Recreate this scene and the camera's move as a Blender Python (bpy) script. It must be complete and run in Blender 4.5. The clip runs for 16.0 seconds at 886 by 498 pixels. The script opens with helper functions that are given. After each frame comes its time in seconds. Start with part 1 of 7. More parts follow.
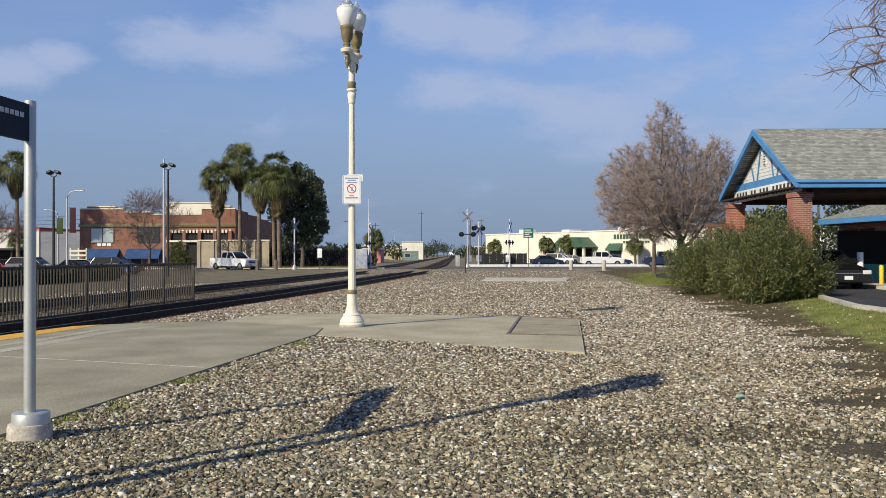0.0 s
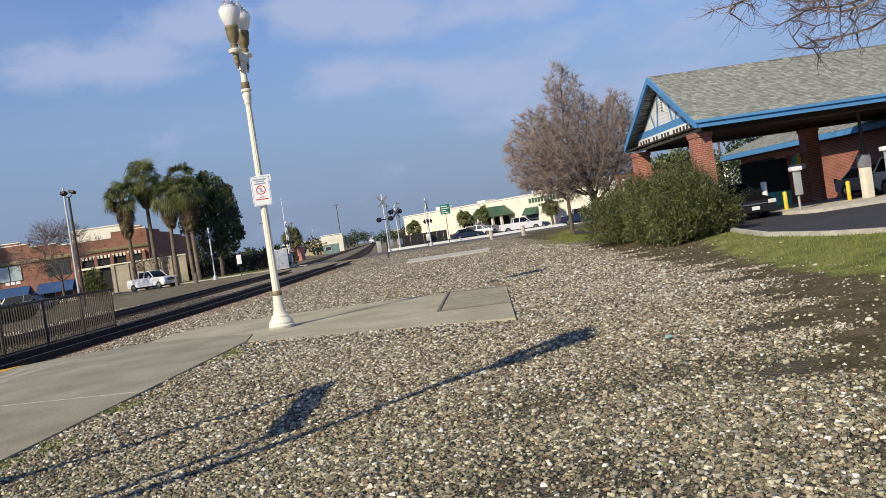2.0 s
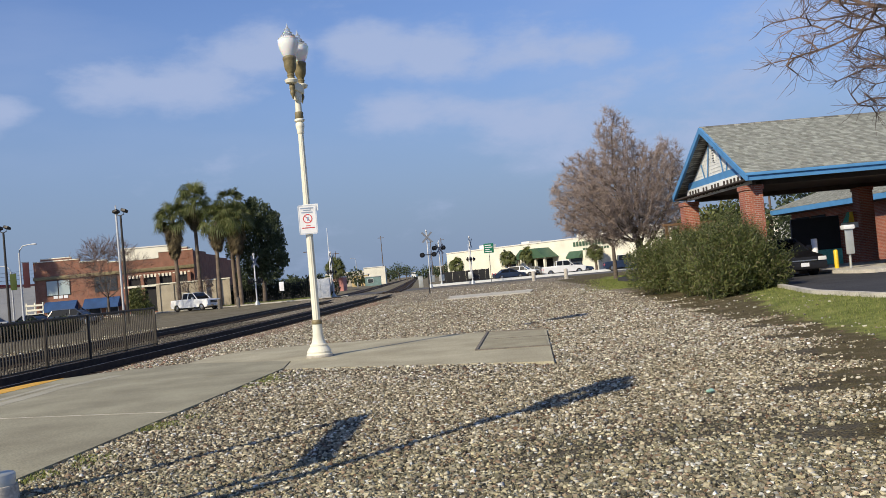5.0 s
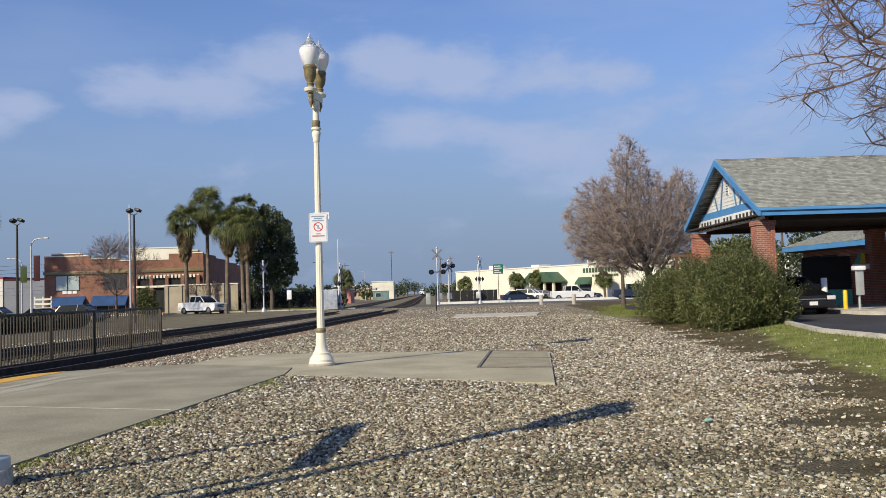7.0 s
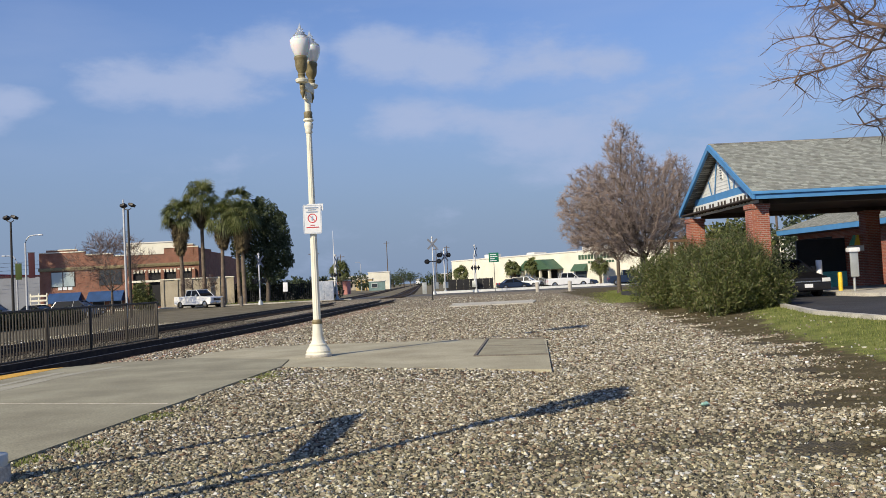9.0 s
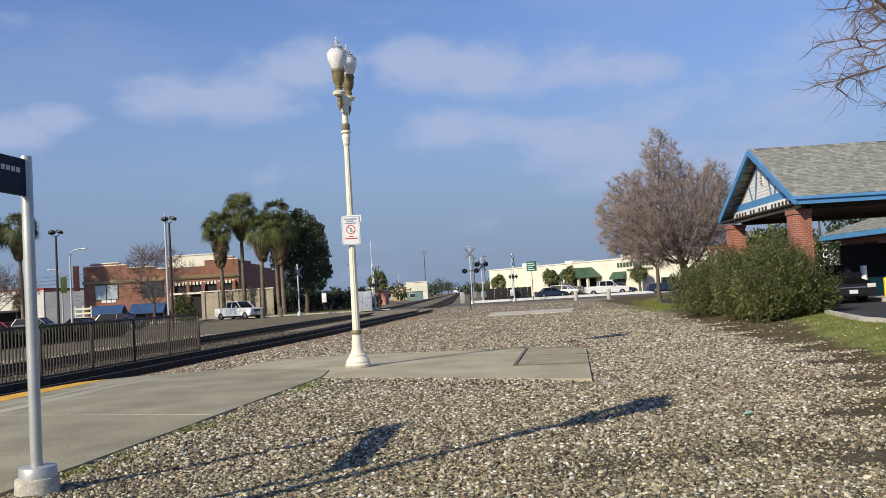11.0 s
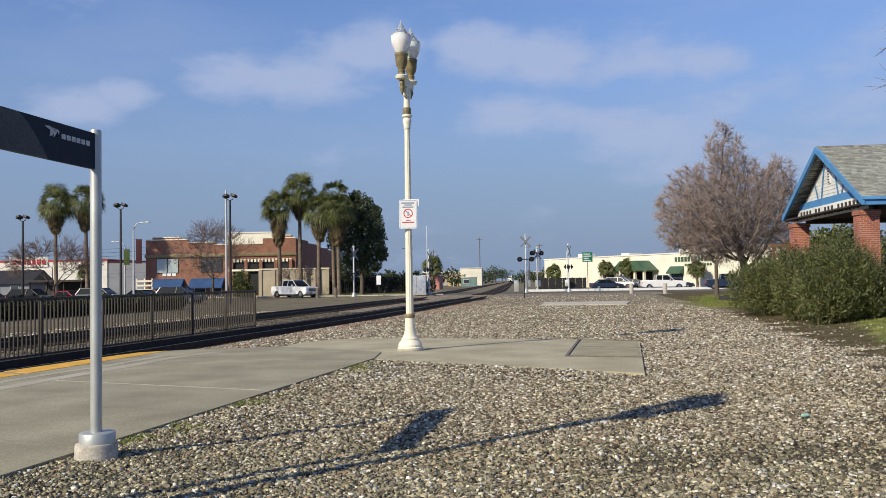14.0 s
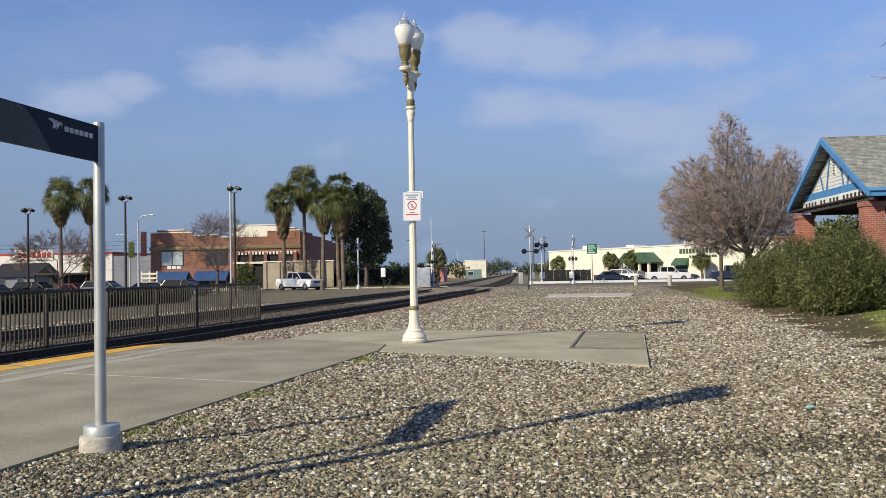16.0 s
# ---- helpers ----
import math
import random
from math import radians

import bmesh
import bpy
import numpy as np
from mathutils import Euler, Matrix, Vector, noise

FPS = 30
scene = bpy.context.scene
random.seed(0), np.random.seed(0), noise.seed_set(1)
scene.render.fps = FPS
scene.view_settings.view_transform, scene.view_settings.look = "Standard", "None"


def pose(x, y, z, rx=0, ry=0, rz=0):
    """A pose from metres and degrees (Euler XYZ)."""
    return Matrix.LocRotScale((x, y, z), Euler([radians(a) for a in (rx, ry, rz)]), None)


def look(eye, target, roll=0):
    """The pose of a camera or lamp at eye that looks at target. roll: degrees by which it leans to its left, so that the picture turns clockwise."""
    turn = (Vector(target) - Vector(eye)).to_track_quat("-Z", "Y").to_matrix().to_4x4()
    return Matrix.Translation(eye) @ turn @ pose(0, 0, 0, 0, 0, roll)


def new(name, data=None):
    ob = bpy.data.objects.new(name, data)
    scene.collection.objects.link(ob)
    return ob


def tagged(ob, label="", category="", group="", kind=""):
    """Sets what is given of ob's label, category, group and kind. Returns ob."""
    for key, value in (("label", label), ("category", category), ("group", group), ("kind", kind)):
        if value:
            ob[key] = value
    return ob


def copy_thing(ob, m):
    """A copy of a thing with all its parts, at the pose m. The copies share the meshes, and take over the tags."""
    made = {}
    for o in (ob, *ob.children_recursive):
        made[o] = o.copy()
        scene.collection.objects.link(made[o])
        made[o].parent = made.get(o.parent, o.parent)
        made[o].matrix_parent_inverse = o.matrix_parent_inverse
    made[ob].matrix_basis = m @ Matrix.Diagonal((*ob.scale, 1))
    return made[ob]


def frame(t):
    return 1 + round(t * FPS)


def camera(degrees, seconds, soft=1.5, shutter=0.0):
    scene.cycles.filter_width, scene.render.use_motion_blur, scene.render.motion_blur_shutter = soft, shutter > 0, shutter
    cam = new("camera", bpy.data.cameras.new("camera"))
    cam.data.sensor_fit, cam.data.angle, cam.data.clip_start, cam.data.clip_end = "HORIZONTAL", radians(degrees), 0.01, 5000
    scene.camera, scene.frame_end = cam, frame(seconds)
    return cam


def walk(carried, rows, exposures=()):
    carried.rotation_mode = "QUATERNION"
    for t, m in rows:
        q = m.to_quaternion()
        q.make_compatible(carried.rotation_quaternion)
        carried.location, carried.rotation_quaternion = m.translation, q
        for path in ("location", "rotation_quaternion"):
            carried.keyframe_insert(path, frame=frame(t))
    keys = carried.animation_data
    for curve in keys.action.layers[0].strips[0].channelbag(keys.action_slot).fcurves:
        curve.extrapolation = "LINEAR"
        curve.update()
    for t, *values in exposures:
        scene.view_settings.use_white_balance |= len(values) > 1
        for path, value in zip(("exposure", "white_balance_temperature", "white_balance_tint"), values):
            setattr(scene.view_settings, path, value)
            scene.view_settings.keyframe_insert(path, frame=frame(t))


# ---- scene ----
cam = camera(52.0, 16.0, soft=0.8)
PATH = [
    (0, (-0.004, 0.044, 1.625), (-0.038, 2.044, 1.637), -0.1),
    (0.5, (-0.014, 0.03, 1.626), (0.009, 2.03, 1.594), -2.3),
    (1, (-0.005, 0.036, 1.631), (0.061, 2.034, 1.554), -6.2),
    (1.5, (0.005, 0.044, 1.63), (0.13, 2.039, 1.579), -7.7),
    (2, (0.017, 0.046, 1.615), (0.153, 2.041, 1.576), -8.4),
    (2.5, (0.039, 0.065, 1.605), (0.267, 2.051, 1.542), -9.1),
    (3, (0.051, 0.085, 1.6), (0.346, 2.062, 1.539), -8.7),
    (3.5, (0.047, 0.098, 1.6), (0.339, 2.076, 1.541), -8.5),
    (4, (0.039, 0.097, 1.606), (0.293, 2.08, 1.557), -8.3),
    (4.5, (0.025, 0.078, 1.612), (0.144, 2.075, 1.622), -7.1),
    (5, (0.012, 0.066, 1.614), (0.065, 2.064, 1.668), -5.1),
    (5.2, (0.009, 0.062, 1.612), (0.046, 2.06, 1.682), -4.4),
    (7.3, (0.052, 0.027, 1.548), (0.074, 2.025, 1.644), -1.3),
    (7.5, (0.054, 0.027, 1.547), (0.056, 2.025, 1.638), -1.4),
    (8, (0.056, 0.037, 1.545), (0.063, 2.036, 1.614), -1.8),
    (8.5, (0.062, 0.039, 1.546), (0.11, 2.038, 1.616), -2.6),
    (11, (0.047, 0.011, 1.554), (0.008, 2.009, 1.651), -3.3),
    (11.5, (0.041, 0.015, 1.56), (-0.01, 2.012, 1.668), -2.2),
    (12, (0.035, 0.023, 1.561), (-0.049, 2.018, 1.669), -1.7),
    (12.5, (0.038, 0.024, 1.562), (-0.115, 2.017, 1.637), -1.9),
    (13, (0.035, 0.02, 1.559), (-0.076, 2.016, 1.618), -1.5),
    (13.5, (0.037, 0.014, 1.557), (-0.077, 2.009, 1.633), -1.0),
    (14, (0.037, 0.011, 1.557), (-0.125, 2.003, 1.628), -0.9),
    (14.5, (0.036, 0.016, 1.555), (-0.137, 2.007, 1.625), -0.4),
    (15, (0.036, 0.026, 1.552), (-0.119, 2.018, 1.645), -0.1),
    (15.5, (0.036, 0.031, 1.554), (-0.116, 2.023, 1.641), -0.5),
    (16, (0.042, 0.029, 1.556), (-0.13, 2.021, 1.61), -1.0),
]
walk(cam, [(t, look(eye, target, roll)) for t, eye, target, roll in PATH])

# ---- world, sun, exposure ----
SUN_TRAVEL = Vector((0.68, 0.733, -0.67)).normalized()
world = bpy.data.worlds.new("sky")
scene.world = world
world.use_nodes = True
wn = world.node_tree
wn.nodes.clear()
w_out = wn.nodes.new("ShaderNodeOutputWorld")
w_bg = wn.nodes.new("ShaderNodeBackground")
w_sky = wn.nodes.new("ShaderNodeTexSky")
w_sky.sky_type = "NISHITA"
w_sky.sun_disc = False
w_sky.sun_elevation = radians(34)
w_sky.sun_rotation = radians(221)
w_sky.air_density, w_sky.dust_density, w_sky.ozone_density = 1.1, 0.4, 2.6
w_co = wn.nodes.new("ShaderNodeTexCoord")
w_map = wn.nodes.new("ShaderNodeMapping")
w_map.inputs["Scale"].default_value = (1.6, 1.6, 6.5)
w_map.inputs["Location"].default_value = (0.35, 0.2, 0.0)
w_noise = wn.nodes.new("ShaderNodeTexNoise")
w_noise.inputs["Scale"].default_value = 1.7
w_noise.inputs["Detail"].default_value = 5.0
w_noise.inputs["Roughness"].default_value = 0.5
w_ramp = wn.nodes.new("ShaderNodeValToRGB")
w_ramp.color_ramp.elements[0].position = 0.47
w_ramp.color_ramp.elements[1].position = 0.64
w_ramp.color_ramp.elements[1].color = (0.2, 0.2, 0.2, 1)
w_mix = wn.nodes.new("ShaderNodeMix")
w_mix.data_type = "RGBA"
w_sep = wn.nodes.new("ShaderNodeSeparateXYZ")
w_haze = wn.nodes.new("ShaderNodeMapRange")
w_haze.interpolation_type = "SMOOTHSTEP"
w_haze.inputs["From Min"].default_value = 0.0
w_haze.inputs["From Max"].default_value = 0.34
w_haze.inputs["To Min"].default_value = 0.95
w_haze.inputs["To Max"].default_value = 0.0
w_band = wn.nodes.new("ShaderNodeMapRange")
w_band.interpolation_type = "SMOOTHSTEP"
w_band.inputs["From Min"].default_value = 0.08
w_band.inputs["From Max"].default_value = 0.20
w_cut = wn.nodes.new("ShaderNodeMath")
w_cut.operation = "MULTIPLY"
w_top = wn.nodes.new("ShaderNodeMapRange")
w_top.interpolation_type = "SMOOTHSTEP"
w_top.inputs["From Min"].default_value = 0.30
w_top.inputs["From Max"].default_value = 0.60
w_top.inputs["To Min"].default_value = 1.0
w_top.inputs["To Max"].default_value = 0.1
w_flat = wn.nodes.new("ShaderNodeVectorMath")
w_flat.operation = "MULTIPLY"
w_flat.inputs[1].default_value = (1, 1, 2.3)
wn.links.new(w_co.outputs["Generated"], w_flat.inputs[0])
w_sum = None
# cloud banks: azimuth from north, elevation, reach
for az, el, reach, thick in ((-27.0, 10.6, 0.10, 1.1), (-24.0, 11.2, 0.07, 1.0), (-17.0, 12.6, 0.12, 0.95), (-12.5, 12.9, 0.15, 1.2), (-9.2, 14.0, 0.12, 1.15), (-2.0, 14.2, 0.11, 1.1), (2.5, 13.6, 0.12, 1.0), (7.5, 13.2, 0.14, 1.05), (11.5, 12.8, 0.10, 0.9),
                             (1.5, 9.6, 0.14, 0.8), (7.0, 9.0, 0.2, 0.8), (13.0, 9.4, 0.2, 0.75), (-12.0, 7.6, 0.16, 0.55), (14.0, 7.6, 0.26, 0.8), (20.0, 9.5, 0.24, 0.85), (25.5, 12.5, 0.22, 0.85), (33.0, 13.0, 0.22, 0.8), (-46.0, 15.0, 0.25, 0.8), (75.0, 16.0, 0.3, 0.7), (160.0, 18.0, 0.4, 0.8), (-120.0, 14.0, 0.35, 0.8)):
    w_d = wn.nodes.new("ShaderNodeVectorMath")
    w_d.operation = "DISTANCE"
    w_d.inputs[1].default_value = (math.sin(radians(az)) * math.cos(radians(el)), math.cos(radians(az)) * math.cos(radians(el)), 2.3 * math.sin(radians(el)))
    wn.links.new(w_flat.outputs[0], w_d.inputs[0])
    w_r = wn.nodes.new("ShaderNodeMapRange")
    w_r.interpolation_type = "SMOOTHSTEP"
    w_r.inputs["From Min"].default_value, w_r.inputs["From Max"].default_value = 0.0, reach
    w_r.inputs["To Min"].default_value, w_r.inputs["To Max"].default_value = thick, 0.0
    wn.links.new(w_d.outputs["Value"], w_r.inputs["Value"])
    if w_sum is None:
        w_sum = w_r.outputs["Result"]
    else:
        w_m = wn.nodes.new("ShaderNodeMath")
        w_m.operation = "MAXIMUM"
        wn.links.new(w_sum, w_m.inputs[0])
        wn.links.new(w_r.outputs["Result"], w_m.inputs[1])
        w_sum = w_m.outputs[0]
w_puff = wn.nodes.new("ShaderNodeTexNoise")
w_puff.inputs["Scale"].default_value, w_puff.inputs["Detail"].default_value, w_puff.inputs["Roughness"].default_value = 6.5, 8, 0.6
wn.links.new(w_flat.outputs[0], w_puff.inputs["Vector"])
w_add = wn.nodes.new("ShaderNodeMath")
w_add.operation = "ADD"
wn.links.new(w_sum, w_add.inputs[0])
w_gain = wn.nodes.new("ShaderNodeMath")
w_gain.operation = "MULTIPLY"
w_gain.inputs[1].default_value = 2.7
wn.links.new(w_puff.outputs["Fac"], w_gain.inputs[0])
wn.links.new(w_gain.outputs[0], w_add.inputs[1])
w_edge = wn.nodes.new("ShaderNodeMapRange")
w_edge.interpolation_type = "SMOOTHSTEP"
w_edge.inputs["From Min"].default_value, w_edge.inputs["From Max"].default_value = 1.58, 2.42
w_edge.inputs["To Max"].default_value = 0.85
wn.links.new(w_add.outputs[0], w_edge.inputs["Value"])
w_both = wn.nodes.new("ShaderNodeMath")
w_both.operation = "MAXIMUM"
wn.links.new(w_edge.outputs["Result"], w_both.inputs[1])
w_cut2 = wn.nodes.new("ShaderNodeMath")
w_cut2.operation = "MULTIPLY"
w_mix2 = wn.nodes.new("ShaderNodeMix")
w_mix2.data_type = "RGBA"
CLOUD = (4.0, 4.85, 7.0, 1)
HAZE = (2.15, 2.97, 4.5, 1)
w_mix.inputs[7].default_value = CLOUD
w_mix2.inputs[7].default_value = HAZE
for a, b in ((w_co.outputs["Generated"], w_map.inputs["Vector"]), (w_map.outputs["Vector"], w_noise.inputs["Vector"]),
             (w_noise.outputs["Fac"], w_ramp.inputs["Fac"]), (w_co.outputs["Generated"], w_sep.inputs[0]),
             (w_sep.outputs["Z"], w_haze.inputs["Value"]), (w_haze.outputs["Result"], w_mix2.inputs[0]),
             (w_sky.outputs["Color"], w_mix2.inputs[6]), (w_mix2.outputs[2], w_mix.inputs[6]),
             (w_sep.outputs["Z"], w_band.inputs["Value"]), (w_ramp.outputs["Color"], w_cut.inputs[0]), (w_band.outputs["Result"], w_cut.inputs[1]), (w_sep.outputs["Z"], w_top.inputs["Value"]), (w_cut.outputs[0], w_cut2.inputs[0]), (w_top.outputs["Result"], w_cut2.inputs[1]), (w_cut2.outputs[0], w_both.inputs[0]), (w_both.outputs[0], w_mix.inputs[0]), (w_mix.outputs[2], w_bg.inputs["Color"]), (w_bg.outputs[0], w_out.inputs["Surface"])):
    wn.links.new(a, b)
w_bg.inputs["Strength"].default_value = 0.1
w_tint = wn.nodes.new("ShaderNodeMix")
w_tint.data_type, w_tint.blend_type = "RGBA", "MULTIPLY"
w_tint.inputs[0].default_value = 1.0
w_tint.inputs[7].default_value = (0.92, 1.0, 1.32, 1)
wn.links.new(w_sky.outputs["Color"], w_tint.inputs[6])
wn.links.new(w_tint.outputs[2], w_mix2.inputs[6])

sun = new("sun", bpy.data.lights.new("sun", "SUN"))
sun.data.energy = 4.9
sun.data.angle = radians(0.53)
sun.data.color = (1.0, 0.88, 0.66)
sun.matrix_world = look(-SUN_TRAVEL * 60, (0, 0, 0))
scene.view_settings.exposure = 0.0


# ---- materials ----
def material(name, col, rough=0.7, metal=0.0, vary=0.12, scale=6.0, grain=60.0, bump=0.15, alt=None, alt_amount=0.6, dist=0.01, spec=0.4):
    """A surface with stains at one scale and grain at another."""
    m = bpy.data.materials.new(name)
    m.use_nodes = True
    nt = m.node_tree
    b = nt.nodes["Principled BSDF"]
    b.inputs["Roughness"].default_value = rough
    b.inputs["Metallic"].default_value = metal
    b.inputs["Specular IOR Level"].default_value = spec
    co = nt.nodes.new("ShaderNodeTexCoord")
    big = nt.nodes.new("ShaderNodeTexNoise")
    big.inputs["Scale"].default_value = scale
    big.inputs["Detail"].default_value = 6
    fine = nt.nodes.new("ShaderNodeTexNoise")
    fine.inputs["Scale"].default_value = grain
    fine.inputs["Detail"].default_value = 4
    nt.links.new(co.outputs["Object"], big.inputs["Vector"])
    nt.links.new(co.outputs["Object"], fine.inputs["Vector"])
    ramp = nt.nodes.new("ShaderNodeValToRGB")
    lo = alt if alt else tuple(c * (1 - 2.2 * vary) for c in col)
    hi = tuple(min(1.0, c * (1 + vary)) for c in col)
    ramp.color_ramp.elements[0].position = 0.32
    ramp.color_ramp.elements[1].position = 0.68
    ramp.color_ramp.elements[0].color = (*lo, 1)
    ramp.color_ramp.elements[1].color = (*hi, 1)
    nt.links.new(big.outputs["Fac"], ramp.inputs["Fac"])
    mix = nt.nodes.new("ShaderNodeMix")
    mix.data_type, mix.blend_type = "RGBA", "OVERLAY"
    mix.inputs[0].default_value = alt_amount
    nt.links.new(ramp.outputs["Color"], mix.inputs[6])
    nt.links.new(fine.outputs["Fac"], mix.inputs[7])
    nt.links.new(mix.outputs[2], b.inputs["Base Color"])
    if bump:
        bp = nt.nodes.new("ShaderNodeBump")
        bp.inputs["Strength"].default_value = bump
        bp.inputs["Distance"].default_value = dist
        nt.links.new(fine.outputs["Fac"], bp.inputs["Height"])
        nt.links.new(bp.outputs["Normal"], b.inputs["Normal"])
    return m


def island_material(name, cols, rough=0.8, spec=0.3, grain=80.0, bump=0.3, transl=0.0):
    """Pieces of one mesh, each of its own colour."""
    m = bpy.data.materials.new(name)
    m.use_nodes = True
    nt = m.node_tree
    b = nt.nodes["Principled BSDF"]
    b.inputs["Roughness"].default_value = rough
    b.inputs["Specular IOR Level"].default_value = spec
    geo = nt.nodes.new("ShaderNodeNewGeometry")
    ramp = nt.nodes.new("ShaderNodeValToRGB")
    ramp.color_ramp.interpolation = "LINEAR"
    while len(ramp.color_ramp.elements) < len(cols):
        ramp.color_ramp.elements.new(0.5)
    for i, c in enumerate(cols):
        ramp.color_ramp.elements[i].position = i / (len(cols) - 1)
        ramp.color_ramp.elements[i].color = (*c, 1)
    nt.links.new(geo.outputs["Random Per Island"], ramp.inputs["Fac"])
    co = nt.nodes.new("ShaderNodeTexCoord")
    fine = nt.nodes.new("ShaderNodeTexNoise")
    fine.inputs["Scale"].default_value = grain
    nt.links.new(co.outputs["Object"], fine.inputs["Vector"])
    mix = nt.nodes.new("ShaderNodeMix")
    mix.data_type, mix.blend_type = "RGBA", "OVERLAY"
    mix.inputs[0].default_value = 0.5
    nt.links.new(ramp.outputs["Color"], mix.inputs[6])
    nt.links.new(fine.outputs["Fac"], mix.inputs[7])
    nt.links.new(mix.outputs[2], b.inputs["Base Color"])
    if transl:
        tr = nt.nodes.new("ShaderNodeBsdfTranslucent")
        ms = nt.nodes.new("ShaderNodeMixShader")
        ms.inputs[0].default_value = transl
        nt.links.new(mix.outputs[2], tr.inputs["Color"])
        nt.links.new(b.outputs[0], ms.inputs[1])
        nt.links.new(tr.outputs[0], ms.inputs[2])
        nt.links.new(ms.outputs[0], nt.nodes["Material Output"].inputs["Surface"])
    return m


def brick_material(name, c1, c2, mortar, bw=0.21, bh=0.075, swap=False):
    m = bpy.data.materials.new(name)
    m.use_nodes = True
    nt = m.node_tree
    b = nt.nodes["Principled BSDF"]
    b.inputs["Roughness"].default_value = 0.85
    co = nt.nodes.new("ShaderNodeTexCoord")
    sep = nt.nodes.new("ShaderNodeSeparateXYZ")
    add = nt.nodes.new("ShaderNodeMath")
    com = nt.nodes.new("ShaderNodeCombineXYZ")
    nt.links.new(co.outputs["Object"], sep.inputs[0])
    nt.links.new(sep.outputs["X"], add.inputs[0])
    nt.links.new(sep.outputs["Y"], add.inputs[1])
    nt.links.new(add.outputs[0], com.inputs["X"])
    nt.links.new(sep.outputs["Z"], com.inputs["Y"])
    br = nt.nodes.new("ShaderNodeTexBrick")
    br.inputs["Scale"].default_value = 1.0
    br.inputs["Brick Width"].default_value = bw
    br.inputs["Row Height"].default_value = bh
    br.inputs["Mortar Size"].default_value = 0.009
    br.inputs["Color1"].default_value = (*c1, 1)
    br.inputs["Color2"].default_value = (*c2, 1)
    br.inputs["Mortar"].default_value = (*mortar, 1)
    nt.links.new(com.outputs[0], br.inputs["Vector"])
    no = nt.nodes.new("ShaderNodeTexNoise")
    no.inputs["Scale"].default_value = 1.3
    no.inputs["Detail"].default_value = 5
    nt.links.new(co.outputs["Object"], no.inputs["Vector"])
    mix = nt.nodes.new("ShaderNodeMix")
    mix.data_type, mix.blend_type = "RGBA", "OVERLAY"
    mix.inputs[0].default_value = 0.5
    nt.links.new(br.outputs["Color"], mix.inputs[6])
    nt.links.new(no.outputs["Fac"], mix.inputs[7])
    nt.links.new(mix.outputs[2], b.inputs["Base Color"])
    bp = nt.nodes.new("ShaderNodeBump")
    bp.inputs["Strength"].default_value = 0.6
    bp.inputs["Distance"].default_value = 0.01
    bp.invert = True
    nt.links.new(br.outputs["Fac"], bp.inputs["Height"])
    nt.links.new(bp.outputs["Normal"], b.inputs["Normal"])
    return m


def shingle_material(name):
    m = brick_material(name, (0.38, 0.37, 0.325), (0.11, 0.11, 0.10), (0.09, 0.09, 0.085), 0.30, 0.075)
    return m


def glass_material(name, col=(0.05, 0.06, 0.07), rough=0.05, spec=0.8):
    m = bpy.data.materials.new(name)
    m.use_nodes = True
    b = m.node_tree.nodes["Principled BSDF"]
    b.inputs["Base Color"].default_value = (*col, 1)
    b.inputs["Roughness"].default_value = rough
    b.inputs["Specular IOR Level"].default_value = spec
    return m


